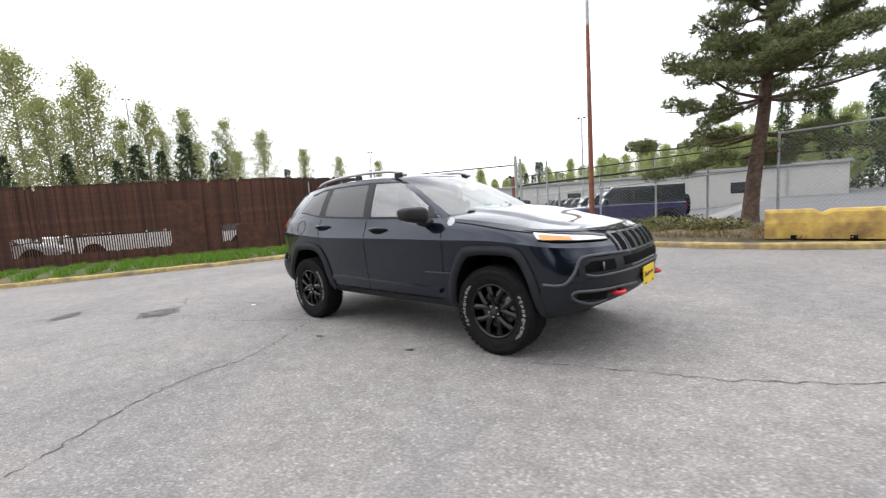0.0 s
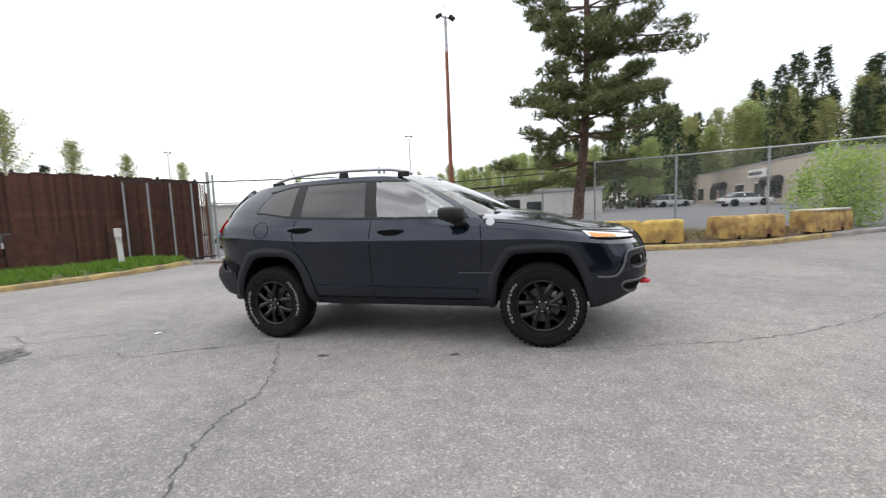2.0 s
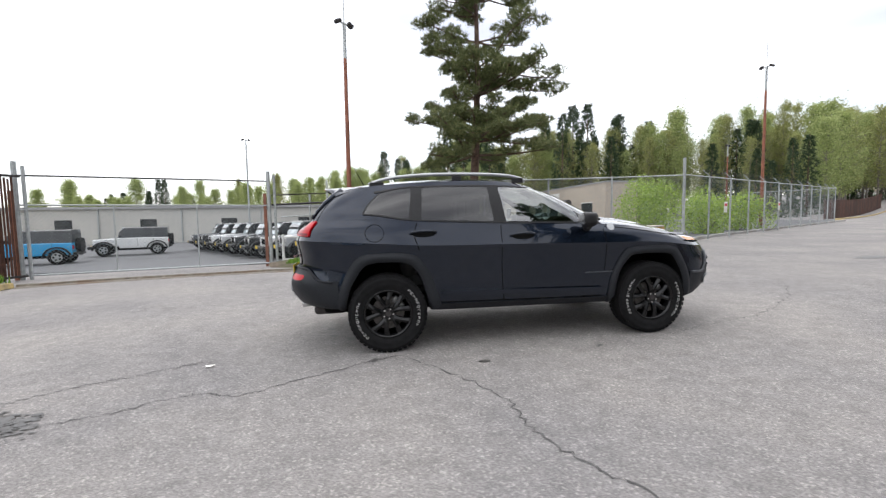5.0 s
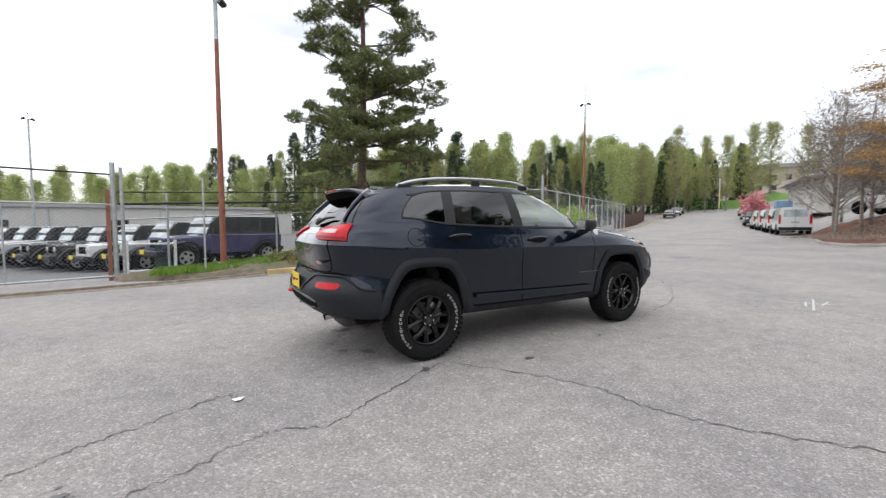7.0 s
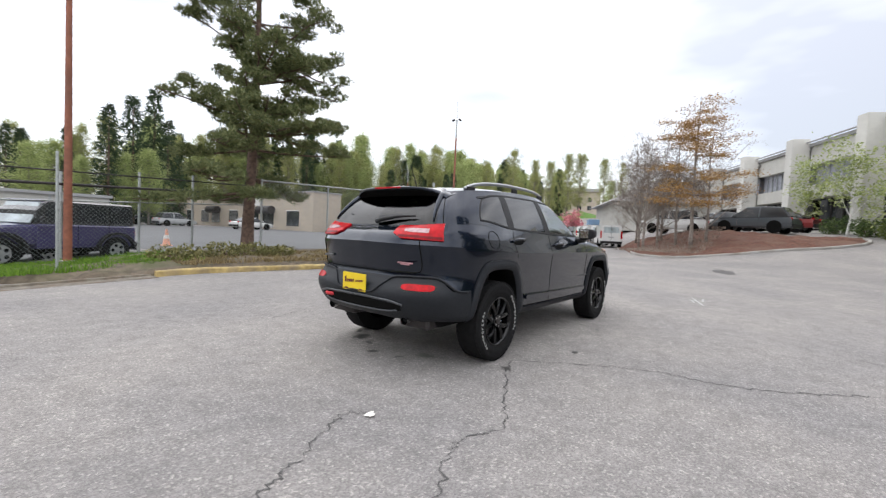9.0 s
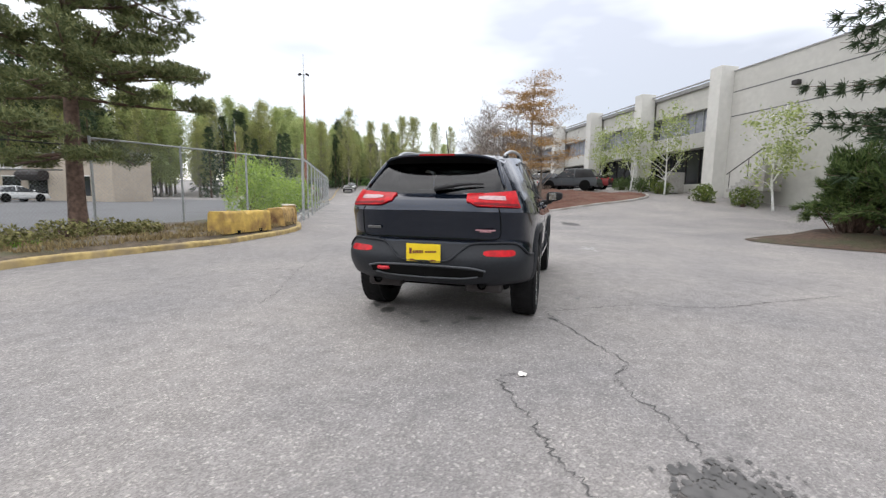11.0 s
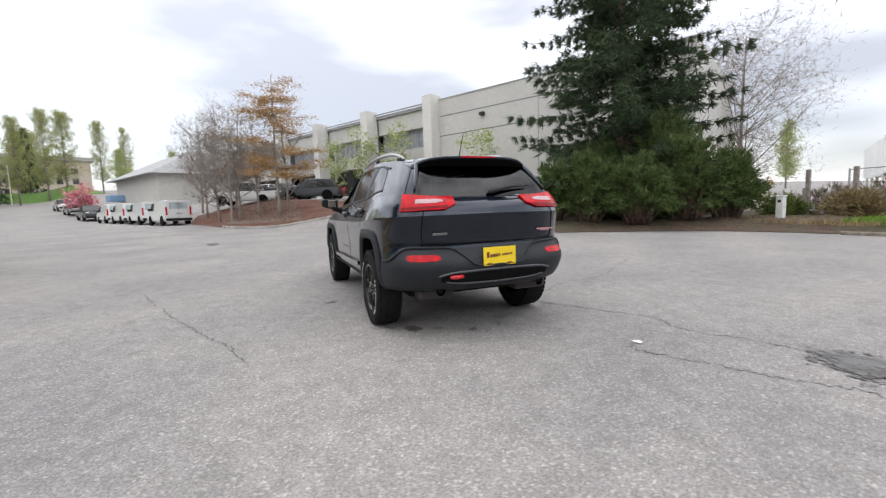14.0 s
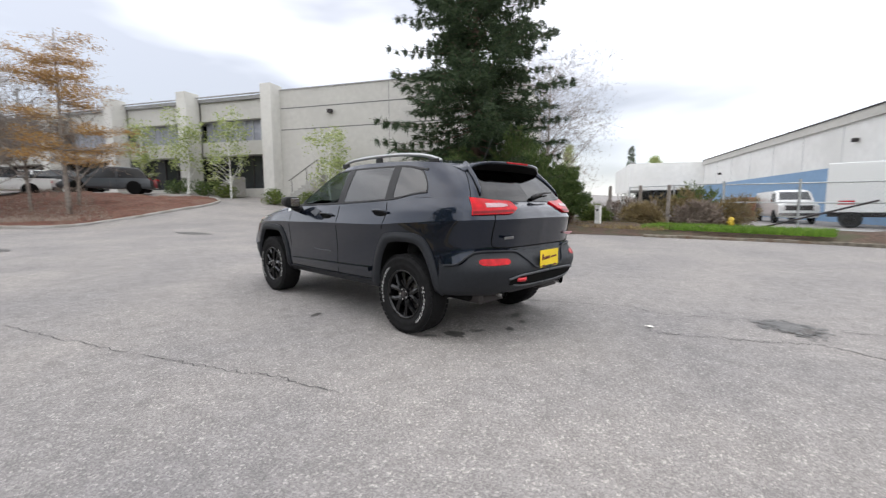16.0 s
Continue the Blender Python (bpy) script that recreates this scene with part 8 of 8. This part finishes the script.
crack([(-7.6, 1.5), (-6.2, 2.2), (-4.8, 4.1), (-3.9, 5.8)], .008, 11)
crack([(2.2, -7.2), (1.2, -5.9), (.9, -4.7), (1.5, -3.4)], .008, 13)
crack([(1.6, 3.5), (.49, 3.08), (-.42, 2.69), (-1.1, 2.38), (-1.45, 2.2), (-2.05, 1.98)], .012, 14)


def blob(name, x, y, rx, ry, yaw, material, lift, seed, label, category, kind="", n=40, rag=.18):
    rng = random.Random(seed)
    ca, sa = math.cos(radians(yaw)), math.sin(radians(yaw))
    vs = [(x, y, gz(x, y) + lift)]
    for i in range(n):
        a = 6.2832 * i / n
        k = 1 + rag * noise.noise((math.cos(a) * 1.7, math.sin(a) * 1.7, seed)) * 2 + rng.uniform(-rag, rag) * .25
        u, v = rx * k * math.cos(a), ry * k * math.sin(a)
        px, py = x + u * ca - v * sa, y + u * sa + v * ca
        vs.append((px, py, gz(px, py) + lift))
    return tagged(obj(name, vs, [(0, 1 + i, 1 + (i + 1) % n) for i in range(n)], material), label, category, kind=kind)


def speckled_stain(x, y, sx, sy, yaw, n, seed, label):
    """A damp patch: many small ragged spots, thick in the middle and loose at the rim."""
    rng = random.Random(seed)
    ca, sa = math.cos(radians(yaw)), math.sin(radians(yaw))
    vs, fs = [], []
    for k in range(n):
        u, v = rng.gauss(0, sx), rng.gauss(0, sy)
        r, b = rng.uniform(.008, .034) * (1.4 - min(1, abs(u) / sx * .4)), len(vs)
        for i in range(10):
            a = 6.2832 * i / 10
            q = r * rng.uniform(.6, 1.2)
            px, py = x + u * ca - v * sa + q * math.cos(a), y + u * sa + v * ca + q * math.sin(a) * .7
            vs.append((px, py, gz(px, py) + .0045 + .000015 * k))
        fs.append(tuple(range(b, b + 10)))
    return tagged(obj("oil_stain", vs, fs, M_STAIN), label, "stain", kind="structure")


speckled_stain(-3.94, -1.86, .17, .10, -38, 520, 4, "damp dark oily patch on the asphalt round the drain cover")
speckled_stain(-5.31, -2.73, .13, .06, -40, 240, 5, "dark oily patch on the asphalt")
for i, (x, y, r) in enumerate(((-1.72, .60, .13), (-1.60, .78, .06), (-1.82, .36, .05), (-1.75, -.35, .09), (-1.95, -.20, .05), (-.55, -1.35, .05), (.62, -1.18, .05), (-1.5, -1.1, .05), (-.2, 1.15, .07), (-2.0, .1, .06))):
    blob("oil_spot", x, y, r, r * .5, i * 37, M_STAIN, .0055, 10 + i, "small dark spot on the asphalt under the car", "stain", "structure", 18, .35)
mh = thing("drain_cover", pose(-3.98, -1.80, gz(-3.98, -1.80) + .004), "round cast iron drain cover in the dark patch", "drain cover")
part("plate", cyl_bm(.15, .148, .006, None, 28), M_IRON, mh)
blob("paper_litter", -2.94, -.93, .042, .026, 20, M_LITTER, .012, 5, "crumpled white paper scrap on the asphalt", "litter", n=12, rag=.4)
for i, (x0, y0, x1, y1) in enumerate(((4.0, -1.92, 4.95, -1.60), (4.38, -1.46, 4.70, -1.96), (4.25, -1.75, 4.62, -1.62), (4.5, -1.85, 4.9, -1.8))):
    d = Vector((y0 - y1, x1 - x0)).normalized() * .013
    tagged(obj("road_marking", [(px, py, gz(px, py) + .004) for px, py in ((x0 + d.x, y0 + d.y), (x1 + d.x, y1 + d.y), (x1 - d.x, y1 - d.y), (x0 - d.x, y0 - d.y))], [(0, 1, 2, 3)], M_LETTER), "faded white surveying paint stroke", "road marking", kind="structure")
blob("dark_patch", 13.2, -1.4, 1.0, .35, 10, M_STAIN, .006, 41, "dark patched asphalt near the driveway", "stain", "structure")
blob("dark_patch", 10.4, 3.6, .5, .2, 10, M_STAIN, .006, 42, "dark patched asphalt on the road", "stain", "structure")

# hydrant, utility box, old posts and gate beyond the far kerb
hy = thing("fire_hydrant", pose(-1.0, -16.1, gz(-1, -16.1) + .22) @ Matrix.Diagonal((.85, .85, .72, 1)), "dull yellow fire hydrant in the grass", "hydrant")
part("barrel", cyl_bm(.12, .11, .5, None, 18), M_HYDRANT, hy)
part("bonnet", cyl_bm(.14, .05, .16, Matrix.Translation((0, 0, .5)), 18), M_HYDRANT, hy)
part("flange", cyl_bm(.17, .17, .05, Matrix.Translation((0, 0, .02)), 18), M_HYDRANT, hy)
for a in (0, 90, 180):
    part("nozzle", cyl_bm(.055, .05, .17, pose(0, 0, .36, 90, 0, a), 12), M_HYDRANT, hy)
ux = thing("utility_box", pose(3.5, -14.3, gz(3.5, -14.3) + .27), "white utility pedestal box by the hedge", "utility box")
part("cabinet", box_bm(.22, .20, .78, Matrix.Translation((0, 0, .39)), .015), M_WHITE, ux)
part("cap", box_bm(.26, .24, .05, Matrix.Translation((0, 0, .79)), .015), M_WHITE, ux)
part("vent", box_bm(.10, .012, .10, Matrix.Translation((0, .105, .62))), M_DARKSTEEL, ux)
of = thing("old_fence", pose(0, 0, 0), "weathered grey board fence with leaning posts", "fence")
for i in range(0, 16, 3):
    x = 3.2 + .0 - i * .16 + .9
    y = -16.8 - i * .05
    part("board", box_bm(.14, .02, 1.2 - .12 * (i % 4), pose(x, y, gz(x, y) + .72, 0, 2 * (-1) ** i, 8)), M_BARK_GREY, of)
for x in (4.1, 2.7, 1.5):
    part("post", box_bm(.12, .12, 2.0, pose(x, -16.95, gz(x, -17) + 1.0)), M_BARK_GREY, of)
fg = thing("chain_link_gate", pose(0, 0, 0), "grey pipe-framed chain-link gate with a diagonal brace", "gate")
ga, gb, gc = (-.3, -18.2), (-5.4, -17.6), (-12, -16.8)
for a, b in ((ga, gb), (gb, gc)):
    for h in (.25, 1.25, 2.0):
        rail(fg, a, b, h, .028)
    mesh_panel(fg, a, b, .25, 2.0, .09)
part("brace", rod_bm((-1.5, -17.9, .15), (-5.0, -17.5, 1.3), .035), M_DARKSTEEL, fg)
for p in lerp2(ga, gb, 3) + lerp2(gb, gc, 3)[1:]:
    part("gate_post", rod_bm((*p, gz(*p) - .1), (*p, gz(*p) + 2.15), .045), M_GALV, fg)
f5 = thing("chain_link_fence", pose(0, 0, 0), "overgrown chain-link fence by the scrub", "fence")
fence_posts(f5, [(-.3, -18.3), (2.0, -19.5), (4.6, -20.8)], 2.2)
mesh_panel(f5, (-.3, -18.3), (4.6, -20.8), .1, 2.0, .09)
rail(f5, (-.3, -18.3), (4.6, -20.8), 2.05, .022)
# far end of the road: grass bank, flag, brown fence, cone
tagged(sheet("grass_bank", [(112, 38), (124, 38), (126, 74), (114, 80)], mat("bank_grass", (.12, .22, .05), .95, var=.25, scale=3), .1, 3.0, 2.2, 6.0), "bright green grass bank at the end of the road", "grass", kind="structure")
fl = thing("feather_flag", pose(98, 46, gz(98, 46), 0, 0, 20), "yellow and white feather flag on a pole", "flag")
part("pole", rod_bm((0, 0, 0), (0, 0, 7.5), .05), M_WHITE, fl)
part("yellow_cloth", box_bm(1.2, .05, 3.0, Matrix.Translation((.6, 0, 2.6)), .02), M_PLATE, fl)
part("white_cloth", box_bm(.9, .05, 3.0, Matrix.Translation((.5, 0, 5.7)), .02), M_WHITE, fl)
bf = thing("board_fence", pose(0, 0, 0), "brown board fence beside the road", "fence")
for i, p in enumerate(lerp2((41, 29.5), (66, 42.5), 60)):
    part("board", box_bm(.44, .03, 1.9, pose(p[0], p[1], gz(*p) + .95, 0, 0, 27.5)), M_RUST, bf)
cn = thing("traffic_cone", pose(1.6, 16.6, gz(1.6, 16.6) + .03), "pale orange traffic cone in the lot", "cone")
part("cone", cyl_bm(.15, .03, .7, None, 16), M_ORANGE, cn)
part("base", box_bm(.36, .36, .04, Matrix.Translation((0, 0, .02)), .01), M_ORANGE, cn)
part("white_band", cyl_bm(.105, .08, .14, Matrix.Translation((0, 0, .30)), 16), M_WHITE, cn)
tb = thing("blue_canopy", pose(60.5, 19.5, gz(60.5, 19.5), 0, 0, 28), "small blue canopy by the roadside", "canopy")
part("cloth", box_bm(2.2, 2.2, .8, Matrix.Translation((0, 0, 1.8)), .05), M_BLUEBAND, tb)
for x in (-1, 1):
    for y in (-1, 1):
        part("leg", rod_bm((x, y, 0), (x, y, 1.5), .04), M_GALV, tb)
